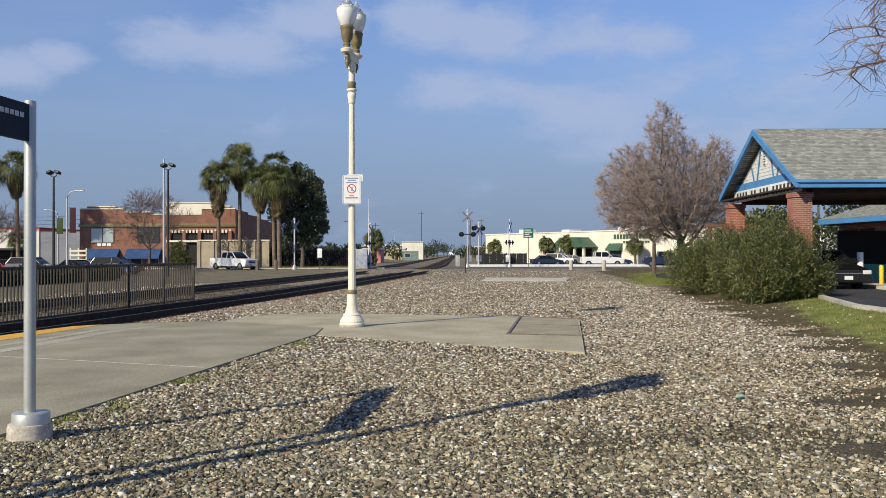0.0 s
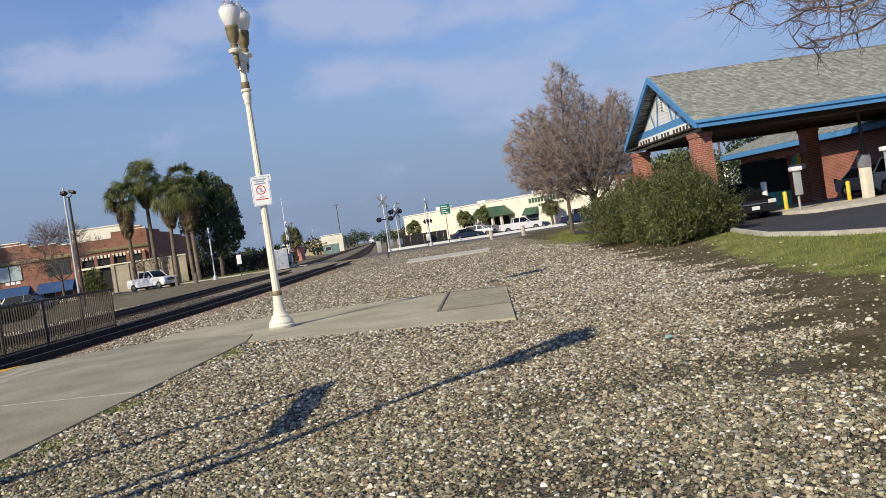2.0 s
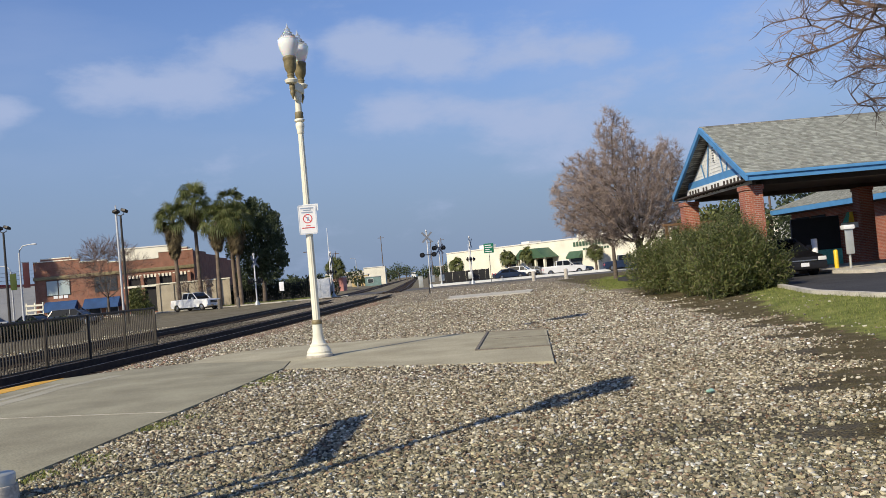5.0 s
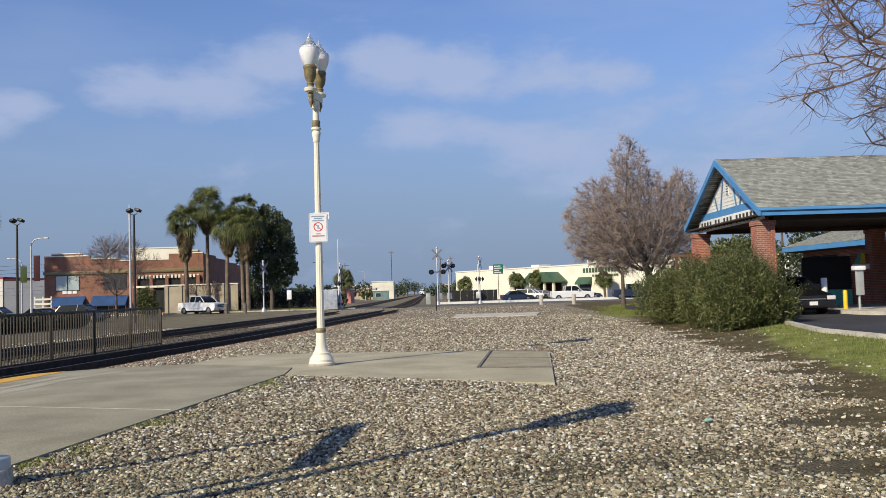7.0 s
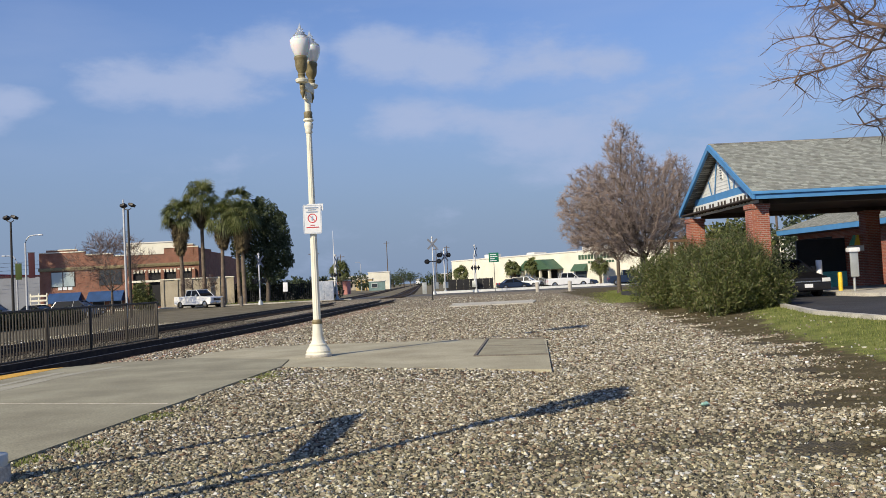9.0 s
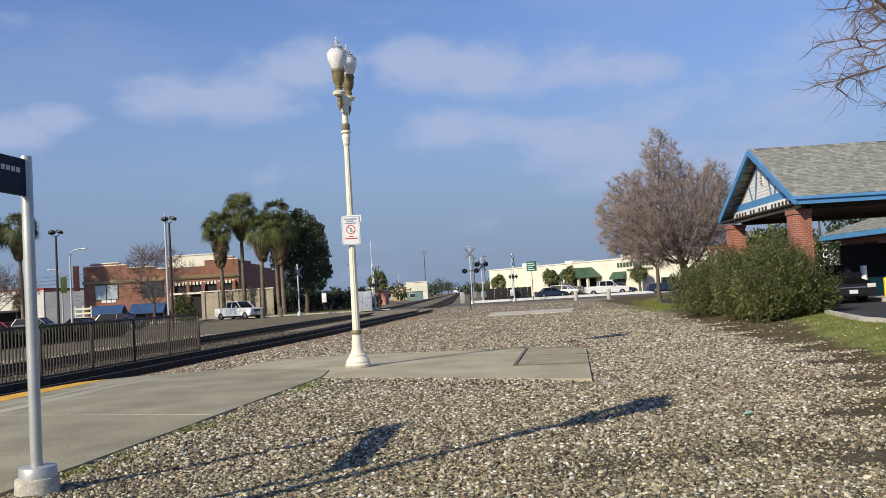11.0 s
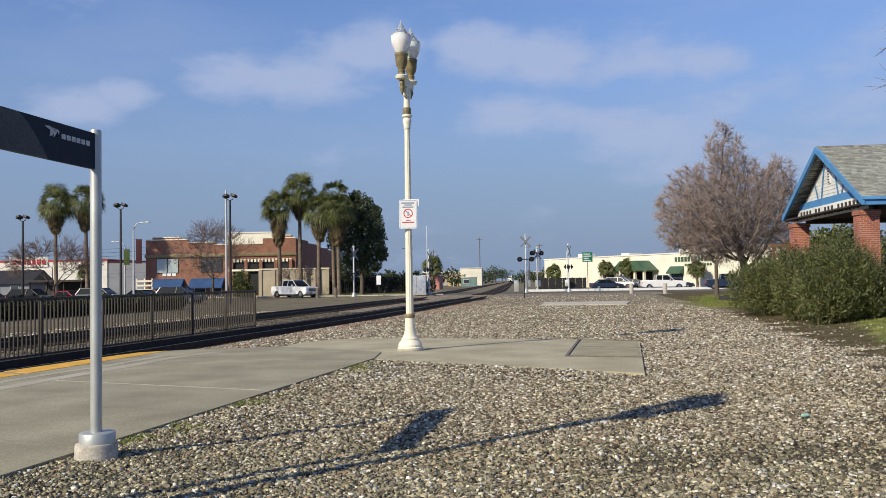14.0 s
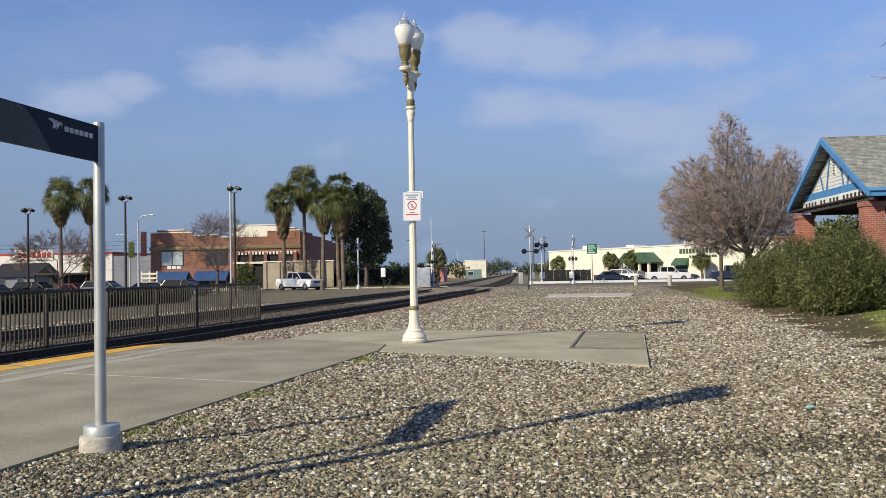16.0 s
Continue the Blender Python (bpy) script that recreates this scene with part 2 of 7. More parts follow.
def ground_material():
    """Gravel, dirt, grass and asphalt dust, blended by the ground's own region values with ragged edges."""
    m = bpy.data.materials.new("ground_cover")
    m.use_nodes = True
    nt = m.node_tree
    b = nt.nodes["Principled BSDF"]
    b.inputs["Roughness"].default_value = 0.95
    b.inputs["Specular IOR Level"].default_value = 0.15
    co = nt.nodes.new("ShaderNodeTexCoord")

    def noise_node(scale, detail=5, rough=0.6):
        n = nt.nodes.new("ShaderNodeTexNoise")
        n.inputs["Scale"].default_value, n.inputs["Detail"].default_value, n.inputs["Roughness"].default_value = scale, detail, rough
        nt.links.new(co.outputs["Object"], n.inputs["Vector"])
        return n

    def ramp_node(src, stops):
        r = nt.nodes.new("ShaderNodeValToRGB")
        while len(r.color_ramp.elements) < len(stops):
            r.color_ramp.elements.new(0.5)
        for e, (p, c) in zip(r.color_ramp.elements, stops):
            e.position, e.color = p, (*c, 1)
        nt.links.new(src, r.inputs["Fac"])
        return r.outputs["Color"]

    def mixed(fac, a, c, kind="MIX"):
        x = nt.nodes.new("ShaderNodeMix")
        x.data_type, x.blend_type = "RGBA", kind
        if isinstance(fac, float):
            x.inputs[0].default_value = fac
        else:
            nt.links.new(fac, x.inputs[0])
        nt.links.new(a, x.inputs[6])
        nt.links.new(c, x.inputs[7])
        return x.outputs[2]

    cells = nt.nodes.new("ShaderNodeTexVoronoi")
    cells.inputs["Scale"].default_value = 34.0
    nt.links.new(co.outputs["Object"], cells.inputs["Vector"])
    sepc = nt.nodes.new("ShaderNodeSeparateColor")
    nt.links.new(cells.outputs["Color"], sepc.inputs[0])
    gravel = ramp_node(sepc.outputs[0], ((0.0, (0.061, 0.054, 0.039)), (0.3, (0.183, 0.161, 0.116)), (0.55, (0.293, 0.262, 0.195)), (0.8, (0.415, 0.378, 0.292)), (0.93, (0.354, 0.232, 0.170)), (1.0, (0.732, 0.695, 0.595))))
    # stone rims darkened in the colour, as shade between neighbours
    gravel = mixed(0.75, gravel, ramp_node(cells.outputs["Distance"], ((0.0, (0.72, 0.72, 0.72)), (0.75, (0.32, 0.32, 0.32)))), "OVERLAY")
    gravel = mixed(0.35, gravel, ramp_node(noise_node(0.35).outputs["Fac"], ((0.35, (0.36, 0.33, 0.30)), (0.65, (0.62, 0.60, 0.58)))), "OVERLAY")
    red = ramp_node(noise_node(1.2).outputs["Fac"], ((0.3, (0.20, 0.12, 0.095)), (0.7, (0.34, 0.24, 0.20))))
    dirt = ramp_node(noise_node(2.2, 8).outputs["Fac"], ((0.3, (0.068, 0.050, 0.028)), (0.5, (0.105, 0.088, 0.042)), (0.7, (0.165, 0.125, 0.078))))
    dirt = mixed(0.6, dirt, noise_node(45, 4).outputs["Fac"], "OVERLAY")
    grass = ramp_node(noise_node(1.6, 8).outputs["Fac"], ((0.3, (0.10, 0.115, 0.032)), (0.52, (0.20, 0.225, 0.06)), (0.72, (0.30, 0.29, 0.10))))
    grass = mixed(0.7, grass, noise_node(70, 4).outputs["Fac"], "OVERLAY")
    lot = ramp_node(noise_node(0.5, 8).outputs["Fac"], ((0.3, (0.135, 0.118, 0.078)), (0.7, (0.225, 0.20, 0.145))))
    lot = mixed(0.4, lot, noise_node(30, 4).outputs["Fac"], "OVERLAY")
    # soil between the stones, darkened to include the shade in the gaps
    soil = ramp_node(noise_node(3.0, 8).outputs["Fac"], ((0.3, (0.060, 0.052, 0.038)), (0.7, (0.135, 0.118, 0.086))))
    edge = noise_node(1.8, 8, 0.65)
    out = gravel
    for layer, c in (("soil", soil), ("reddish", red), ("lot", lot), ("dirt", dirt), ("grass", grass)):
        at = nt.nodes.new("ShaderNodeAttribute")
        at.attribute_name = layer
        ad = nt.nodes.new("ShaderNodeMath")
        ad.operation = "ADD"
        nt.links.new(at.outputs["Fac"], ad.inputs[0])
        nt.links.new(edge.outputs["Fac"], ad.inputs[1])
        mr = nt.nodes.new("ShaderNodeMapRange")
        mr.inputs["From Min"].default_value, mr.inputs["From Max"].default_value = 0.92, 1.10
        nt.links.new(ad.outputs[0], mr.inputs["Value"])
        fac = mr.outputs["Result"]
        if layer == "reddish":
            mu = nt.nodes.new("ShaderNodeMath")
            mu.operation = "MULTIPLY"
            mu.inputs[1].default_value = 0.5
            nt.links.new(fac, mu.inputs[0])
            fac = mu.outputs[0]
        out = mixed(fac, out, c)
    nt.links.new(out, b.inputs["Base Color"])
    bp = nt.nodes.new("ShaderNodeBump")
    bp.inputs["Strength"].default_value = 0.9
    bp.inputs["Distance"].default_value = 0.025
    bp.invert = True
    nt.links.new(cells.outputs["Distance"], bp.inputs["Height"])
    bp2 = nt.nodes.new("ShaderNodeBump")
    bp2.inputs["Strength"].default_value = 0.5
    bp2.inputs["Distance"].default_value = 0.03
    nt.links.new(noise_node(12, 6).outputs["Fac"], bp2.inputs["Height"])
    nt.links.new(bp.outputs["Normal"], bp2.inputs["Normal"])
    nt.links.new(bp2.outputs["Normal"], b.inputs["Normal"])
    return m


M_GROUND = ground_material()
M_CONC = material("platform_concrete", (0.31, 0.29, 0.202), 0.85, 0, 0.10, 0.9, 40, 0.12, alt=(0.235, 0.215, 0.146))
M_STRIPE = material("faded_stripe", (0.40, 0.375, 0.30), 0.85, 0, 0.10, 0.7, 40, 0.12, alt=(0.30, 0.28, 0.20))
M_LID = material("lid_concrete", (0.33, 0.30, 0.202), 0.85, 0, 0.10, 1.5, 40, 0.12, alt=(0.26, 0.23, 0.150))
M_CONC_DARK = material("edge_concrete", (0.17, 0.15, 0.125), 0.9, 0, 0.15, 3, 40, 0.3)
M_CONC_PALE = material("pale_concrete", (0.48, 0.45, 0.39), 0.85, 0, 0.15, 5, 40, 0.2, alt=(0.33, 0.30, 0.25))
M_PALESTONE = material("pale_stone", (0.62, 0.57, 0.47), 0.85, 0, 0.12, 9, 60, 0.3)
M_KERB = material("kerb_concrete", (0.52, 0.49, 0.42), 0.85, 0, 0.12, 2, 30, 0.2)
M_YELLOW = material("tactile_yellow", (0.72, 0.40, 0.05), 0.7, 0, 0.10, 4, 40, 0.2)
M_ASPHALT = material("asphalt", (0.045, 0.045, 0.048), 0.9, 0, 0.15, 1.0, 90, 0.4)
M_ROAD = material("worn_road", (0.11, 0.105, 0.10), 0.9, 0, 0.15, 0.5, 40, 0.3)
M_BALLAST_DARK = material("oiled_ballast", (0.046, 0.034, 0.025), 0.95, 0, 0.2, 1.2, 22, 1.0, dist=0.06, spec=0.1)
M_TIE = material("creosote_tie", (0.040, 0.030, 0.022), 0.95, 0, 0.2, 3, 30, 0.5, spec=0.1)
M_RAIL = material("rusted_rail", (0.045, 0.030, 0.022), 0.7, 0.2, 0.2, 5, 40, 0.2)
M_RAILHEAD = material("worn_rail_head", (0.20, 0.19, 0.18), 0.4, 0.9, 0.1, 5, 40, 0.05)
M_CREAM = material("cream_paint", (0.78, 0.75, 0.62), 0.5, 0, 0.04, 3, 40, 0.06, alt_amount=0.12)
M_OLIVE = material("olive_bronze_paint", (0.23, 0.19, 0.10), 0.55, 0.1, 0.15, 8, 60, 0.15)
M_GALV = material("galvanised_steel", (0.50, 0.52, 0.50), 0.45, 0.45, 0.06, 3, 60, 0.05, alt_amount=0.12)
M_SIGN_W = material("sign_white", (0.82, 0.83, 0.84), 0.5, 0, 0.03, 4, 40, 0, alt_amount=0.12)
M_SIGN_RED = material("sign_red", (0.62, 0.05, 0.06), 0.5, 0, 0.05, 4, 40, 0, alt_amount=0.12)
M_SIGN_INK = material("sign_ink", (0.30, 0.38, 0.52), 0.6, 0, 0.05, 4, 40, 0, alt_amount=0.12)
M_NAVY = material("navy_panel", (0.008, 0.018, 0.038), 0.6, 0, 0.05, 3, 40, 0, spec=0.2)
M_SLATE = material("slate_panel", (0.075, 0.085, 0.095), 0.6, 0, 0.05, 3, 40, 0, spec=0.2)
M_LETTER = material("sign_letter_grey", (0.55, 0.57, 0.60), 0.5, 0, 0.03, 3, 40, 0)
M_FENCE = material("fence_bronze", (0.065, 0.057, 0.047), 0.55, 0.3, 0.1, 8, 60, 0.1)
M_BLUE = material("blue_trim_paint", (0.085, 0.26, 0.52), 0.55, 0, 0.06, 2, 40, 0.08, alt_amount=0.12)
M_BRICK = brick_material("red_brick", (0.36, 0.10, 0.055), (0.27, 0.075, 0.045), (0.36, 0.28, 0.23))
M_BRICK_FAR = brick_material("orange_brick", (0.285, 0.112, 0.068), (0.235, 0.088, 0.054), (0.26, 0.175, 0.13))
M_SHINGLE = shingle_material("asphalt_shingle")
M_SOFFIT = material("brown_soffit", (0.055, 0.042, 0.034), 0.8, 0, 0.1, 2, 40, 0.1)
M_SIDING = material("white_siding", (0.74, 0.75, 0.72), 0.6, 0, 0.05, 2, 30, 0.1, alt_amount=0.12)
M_CREAMWALL = material("cream_stucco", (0.80, 0.77, 0.64), 0.9, 0, 0.06, 0.4, 20, 0.2)
M_WHITEWALL = material("white_stucco", (0.74, 0.72, 0.66), 0.9, 0, 0.06, 0.4, 20, 0.2)
M_GREYWALL = material("grey_metal_siding", (0.22, 0.235, 0.27), 0.7, 0, 0.06, 0.4, 20, 0.2)
M_TANWALL = material("tan_block", (0.42, 0.37, 0.28), 0.9, 0, 0.1, 0.6, 20, 0.2)
M_ROOF_RED = material("red_trim", (0.45, 0.06, 0.05), 0.7, 0, 0.1, 0.6, 20, 0.1)
M_PINK = material("salmon_stucco", (0.55, 0.25, 0.22), 0.9, 0, 0.08, 0.6, 20, 0.1)
M_OCHRE = material("ochre_stucco", (0.55, 0.42, 0.20), 0.9, 0, 0.08, 0.6, 20, 0.1)
M_GREENROOF = material("green_metal_roof", (0.06, 0.12, 0.07), 0.6, 0, 0.1, 0.6, 20, 0.1)
M_GREENSIGN = material("green_sign", (0.012, 0.16, 0.09), 0.5, 0, 0.05, 2, 20, 0)
M_TEAL = material("teal_panel", (0.10, 0.42, 0.36), 0.5, 0, 0.05, 2, 20, 0)
M_GREYTEAL = material("faded_teal_steel", (0.17, 0.26, 0.25), 0.7, 0, 0.1, 1, 20, 0.1)
M_SCRAP = material("pale_green_plastic", (0.34, 0.58, 0.48), 0.4, 0, 0.15, 20, 60, 0.1)
M_YPAINT = material("bollard_yellow", (0.75, 0.52, 0.03), 0.5, 0, 0.06, 5, 30, 0.05)
M_GLASS = glass_material("window_glass")
M_CARGLASS = glass_material("tinted_car_glass", (0.010, 0.012, 0.014), 0.12, 0.18)
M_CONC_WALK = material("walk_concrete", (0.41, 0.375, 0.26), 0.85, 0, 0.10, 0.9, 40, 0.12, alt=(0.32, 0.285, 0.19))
M_PANE = glass_material("pale_pane", (0.42, 0.50, 0.50), 0.15)
M_DARK = material("dark_recess", (0.02, 0.02, 0.022), 0.8, 0, 0.1, 2, 20, 0)
M_BLACK = material("black_metal", (0.018, 0.018, 0.02), 0.5, 0.2, 0.1, 4, 40, 0.05)
M_AWNING = material("blue_awning", (0.02, 0.065, 0.18), 0.8, 0, 0.1, 1, 30, 0.1)
M_MAROON = material("maroon_banner", (0.05, 0.010, 0.016), 0.8, 0, 0.1, 1, 30, 0.1)
M_LIME = material("green_banner", (0.05, 0.075, 0.016), 0.8, 0, 0.1, 1, 30, 0.1)
M_POLE_W = material("pale_grey_pole", (0.55, 0.56, 0.57), 0.5, 0.3, 0.06, 3, 30, 0.05, alt_amount=0.12)
M_POLE_D = material("dark_bronze_pole", (0.05, 0.045, 0.04), 0.5, 0.3, 0.1, 3, 30, 0.05)
M_WOODPOLE = material("weathered_wood_pole", (0.14, 0.105, 0.08), 0.9, 0, 0.15, 3, 30, 0.3)
M_BARK = material("grey_bark", (0.13, 0.105, 0.085), 0.95, 0, 0.2, 6, 40, 0.6)
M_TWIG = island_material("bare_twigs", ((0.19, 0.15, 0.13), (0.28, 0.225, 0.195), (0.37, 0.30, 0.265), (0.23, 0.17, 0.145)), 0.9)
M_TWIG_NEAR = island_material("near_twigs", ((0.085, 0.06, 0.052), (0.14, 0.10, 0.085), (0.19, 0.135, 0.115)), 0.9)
M_PALMTRUNK = material("palm_trunk", (0.20, 0.155, 0.115), 0.95, 0, 0.2, 2, 20, 0.6)
M_FROND = island_material("palm_fronds", ((0.064, 0.084, 0.022), (0.112, 0.132, 0.038), (0.168, 0.172, 0.064)), 0.55, 0.4, transl=0.15)
M_SKIRT = island_material("dead_fronds", ((0.10, 0.075, 0.04), (0.18, 0.14, 0.075), (0.07, 0.055, 0.03)), 0.9)
M_LEAF = island_material("dark_tree_leaves", ((0.034, 0.05, 0.024), (0.06, 0.082, 0.038), (0.105, 0.13, 0.066)), 0.6, 0.4, transl=0.15)
M_OLEANDER = island_material("oleander_leaves", ((0.038, 0.055, 0.015), (0.090, 0.118, 0.030), (0.185, 0.205, 0.068), (0.065, 0.078, 0.022), (0.215, 0.190, 0.095)), 0.5, 0.4, transl=0.2)
M_STONES = island_material("gravel_stones", ((0.021, 0.019, 0.014), (0.25, 0.225, 0.141), (0.066, 0.063, 0.043), (0.532, 0.473, 0.303), (0.121, 0.121, 0.083), (0.343, 0.247, 0.167), (0.178, 0.164, 0.111), (0.052, 0.052, 0.041), (0.44, 0.394, 0.249), (0.092, 0.09, 0.068), (0.68, 0.646, 0.469), (0.195, 0.135, 0.09), (0.299, 0.289, 0.213), (0.042, 0.037, 0.025), (0.782, 0.782, 0.719)), 0.9, 0.25)
M_STONES_FAR = island_material("far_gravel_stones", ((0.024, 0.021, 0.017), (0.289, 0.255, 0.179), (0.076, 0.068, 0.049), (0.607, 0.54, 0.406), (0.146, 0.127, 0.086), (0.411, 0.37, 0.287), (0.193, 0.119, 0.079), (0.059, 0.055, 0.048), (0.487, 0.429, 0.309), (0.11, 0.095, 0.068), (0.765, 0.756, 0.603), (0.208, 0.184, 0.136), (0.765, 0.765, 0.766)), 0.9, 0.25)
M_STONES_RED = island_material("rusty_ballast", ((0.20, 0.12, 0.085), (0.32, 0.20, 0.15), (0.13, 0.085, 0.065), (0.42, 0.30, 0.24), (0.26, 0.18, 0.13), (0.36, 0.32, 0.26)), 0.9, 0.25)
M_STONES_MID = island_material("mid_gravel_stones", ((0.023, 0.02, 0.014), (0.264, 0.234, 0.158), (0.069, 0.061, 0.041), (0.552, 0.493, 0.352), (0.133, 0.116, 0.077), (0.375, 0.338, 0.249), (0.177, 0.109, 0.069), (0.054, 0.05, 0.041), (0.444, 0.392, 0.267), (0.1, 0.088, 0.059), (0.753, 0.691, 0.525), (0.19, 0.168, 0.12), (0.782, 0.782, 0.735)), 0.9, 0.25)
M_STONES_DIM = island_material("dark_ballast", ((0.035, 0.03, 0.024), (0.13, 0.115, 0.09), (0.06, 0.052, 0.042), (0.22, 0.20, 0.16), (0.09, 0.08, 0.062), (0.16, 0.145, 0.115)), 0.9, 0.25)
M_TABS = island_material("shingle_tabs", ((0.187, 0.195, 0.174), (0.244, 0.253, 0.226), (0.297, 0.311, 0.280), (0.352, 0.366, 0.327), (0.215, 0.222, 0.201), (0.273, 0.278, 0.247)), 0.95, 0.15)
M_GRASS = island_material("grass_blades", ((0.10, 0.135, 0.032), (0.20, 0.24, 0.06), (0.32, 0.31, 0.11)), 0.7, 0.3, transl=0.25)
M_CARWHITE = material("white_car_paint", (0.78, 0.79, 0.80), 0.25, 0, 0.02, 2, 20, 0, spec=0.6, alt_amount=0.12)
M_CARBLACK = material("black_car_paint", (0.008, 0.008, 0.010), 0.3, 0, 0.05, 2, 20, 0, spec=0.3, alt_amount=0.12)
M_CARBLUE = material("blue_car_paint", (0.02, 0.035, 0.075), 0.25, 0, 0.05, 2, 20, 0, spec=0.6, alt_amount=0.12)
M_CARGREY = material("grey_car_paint", (0.20, 0.21, 0.22), 0.3, 0.3, 0.05, 2, 20, 0, spec=0.6, alt_amount=0.12)
M_CARRED = material("red_car_paint", (0.35, 0.03, 0.03), 0.3, 0, 0.05, 2, 20, 0, spec=0.6, alt_amount=0.12)
M_TYRE = material("tyre_rubber", (0.02, 0.02, 0.02), 0.9, 0, 0.1, 5, 40, 0.1)
M_CHROME = material("chrome", (0.6, 0.6, 0.6), 0.2, 0.9, 0.03, 5, 40, 0, alt_amount=0.12)
M_LAMP = material("clear_lamp_lens", (0.75, 0.75, 0.72), 0.15, 0, 0.03, 5, 40, 0, spec=0.7, alt_amount=0.12)
M_WOOD = material("weathered_boards", (0.20, 0.12, 0.065), 0.85, 0, 0.15, 3, 30, 0.3)
M_STEELBOX = material("graffiti_grey_box", (0.50, 0.52, 0.55), 0.6, 0.1, 0.12, 2.5, 20, 0.05, alt=(0.28, 0.33, 0.42))
M_HEDGE = island_material("hedge_leaves", ((0.016, 0.022, 0.012), (0.028, 0.038, 0.018), (0.045, 0.055, 0.027)), 0.7, 0.3)


def globe_material():
    m = bpy.data.materials.new("frosted_globe")
    m.use_nodes = True
    b = m.node_tree.nodes["Principled BSDF"]
    b.inputs["Base Color"].default_value = (0.93, 0.94, 0.95, 1)
    b.inputs["Roughness"].default_value = 0.2
    b.inputs["Transmission Weight"].default_value = 0.12
    b.inputs["Subsurface Weight"].default_value = 0.3
    return m


def clear_material():
    m = bpy.data.materials.new("clear_globe_top")
    m.use_nodes = True
    b = m.node_tree.nodes["Principled BSDF"]
    b.inputs["Base Color"].default_value = (0.92, 0.95, 0.98, 1)
    b.inputs["Roughness"].default_value = 0.12
    b.inputs["Transmission Weight"].default_value = 0.75
    b.inputs["IOR"].default_value = 1.25
    return m


M_GLOBE = globe_material()
M_CLEAR = clear_material()


# ---- builders ----
def thing(name, x=0.0, y=0.0, z=0.0, rz=0.0, label="", category="", group="", kind=""):
    ob = new(name)
    ob.matrix_basis = pose(x, y, z, 0, 0, rz)
    return tagged(ob, label, category, group, kind)


def part(name, bm, mat, parent=None, label="", smooth=True):
    me = bpy.data.meshes.new(name)
    bmesh.ops.recalc_face_normals(bm, faces=bm.faces)
    if smooth:
        for f in bm.faces:
            f.smooth = True
        for e in bm.edges:
            e.smooth = len(e.link_faces) == 2 and e.calc_face_angle(3.0) < 0.9
    bm.to_mesh(me)
    bm.free()
    me.materials.append(mat)
    ob = new(name, me)
    ob.parent = parent
    if label:
        ob["label"] = label
    return ob


def raw_mesh(name, verts, faces, mat, parent=None, label="", smooth=False):
    me = bpy.data.meshes.new(name)
    me.from_pydata(verts, [], faces)
    if smooth:
        me.polygons.foreach_set("use_smooth", [True] * len(me.polygons))
    me.materials.append(mat)
    ob = new(name, me)
    ob.parent = parent
    if label:
        ob["label"] = label
    return ob


def box(x0, y0, z0, x1, y1, z1, bevel=0.0, bm=None):
    own = bm is None
    b = bmesh.new() if own else bm
    vs = bmesh.ops.create_cube(b, size=1.0)["verts"]
    for v in vs:
        v.co = Vector(((x0 + x1) / 2 + v.co.x * (x1 - x0), (y0 + y1) / 2 + v.co.y * (y1 - y0), (z0 + z1) / 2 + v.co.z * (z1 - z0)))
    if bevel and own:
        bmesh.ops.bevel(b, geom=b.edges[:], offset=bevel, segments=2, affect="EDGES", profile=0.6)
    return b


def lathe(profile, n=20, bm=None, at=(0, 0, 0)):
    """A turned form from (radius, height) pairs."""
    b = bmesh.new() if bm is None else bm
    rings = []
    for r, z in profile:
        rings.append([b.verts.new((at[0] + r * math.cos(2 * math.pi * i / n), at[1] + r * math.sin(2 * math.pi * i / n), at[2] + z)) for i in range(n)])
    for a, c in zip(rings, rings[1:]):
        for i in range(n):
            b.faces.new((a[i], a[(i + 1) % n], c[(i + 1) % n], c[i]))
    b.faces.new(rings[0][::-1])
    b.faces.new(rings[-1])
    return b


def tube(points, r0, r1=None, n=8, bm=None):
    """A round bar along points, tapering."""
    b = bmesh.new() if bm is None else bm
    r1 = r0 if r1 is None else r1
    pts = [Vector(p) for p in points]
    rings = []
    for i, p in enumerate(pts):
        d = (pts[min(i + 1, len(pts) - 1)] - pts[max(i - 1, 0)]).normalized()
        s = d.cross(Vector((0, 0, 1)) if abs(d.z) < 0.9 else Vector((1, 0, 0))).normalized()
        u = d.cross(s)
        r = r0 + (r1 - r0) * i / max(1, len(pts) - 1)
        rings.append([b.verts.new(p + s * (r * math.cos(2 * math.pi * k / n)) + u * (r * math.sin(2 * math.pi * k / n))) for k in range(n)])
    for a, c in zip(rings, rings[1:]):
        for k in range(n):
            b.faces.new((a[k], a[(k + 1) % n], c[(k + 1) % n], c[k]))
    b.faces.new(rings[0][::-1])
    b.faces.new(rings[-1])
    return b


def prism(outline, z0, z1, bm=None):
    """An upright block on a plan outline."""
    b = bmesh.new() if bm is None else bm
    lo = [b.verts.new((x, y, z0)) for x, y in outline]
    hi = [b.verts.new((x, y, z1)) for x, y in outline]
    n = len(outline)
    b.faces.new(lo[::-1])
    b.faces.new(hi)
    for i in range(n):
        b.faces.new((lo[i], lo[(i + 1) % n], hi[(i + 1) % n], hi[i]))
    return b


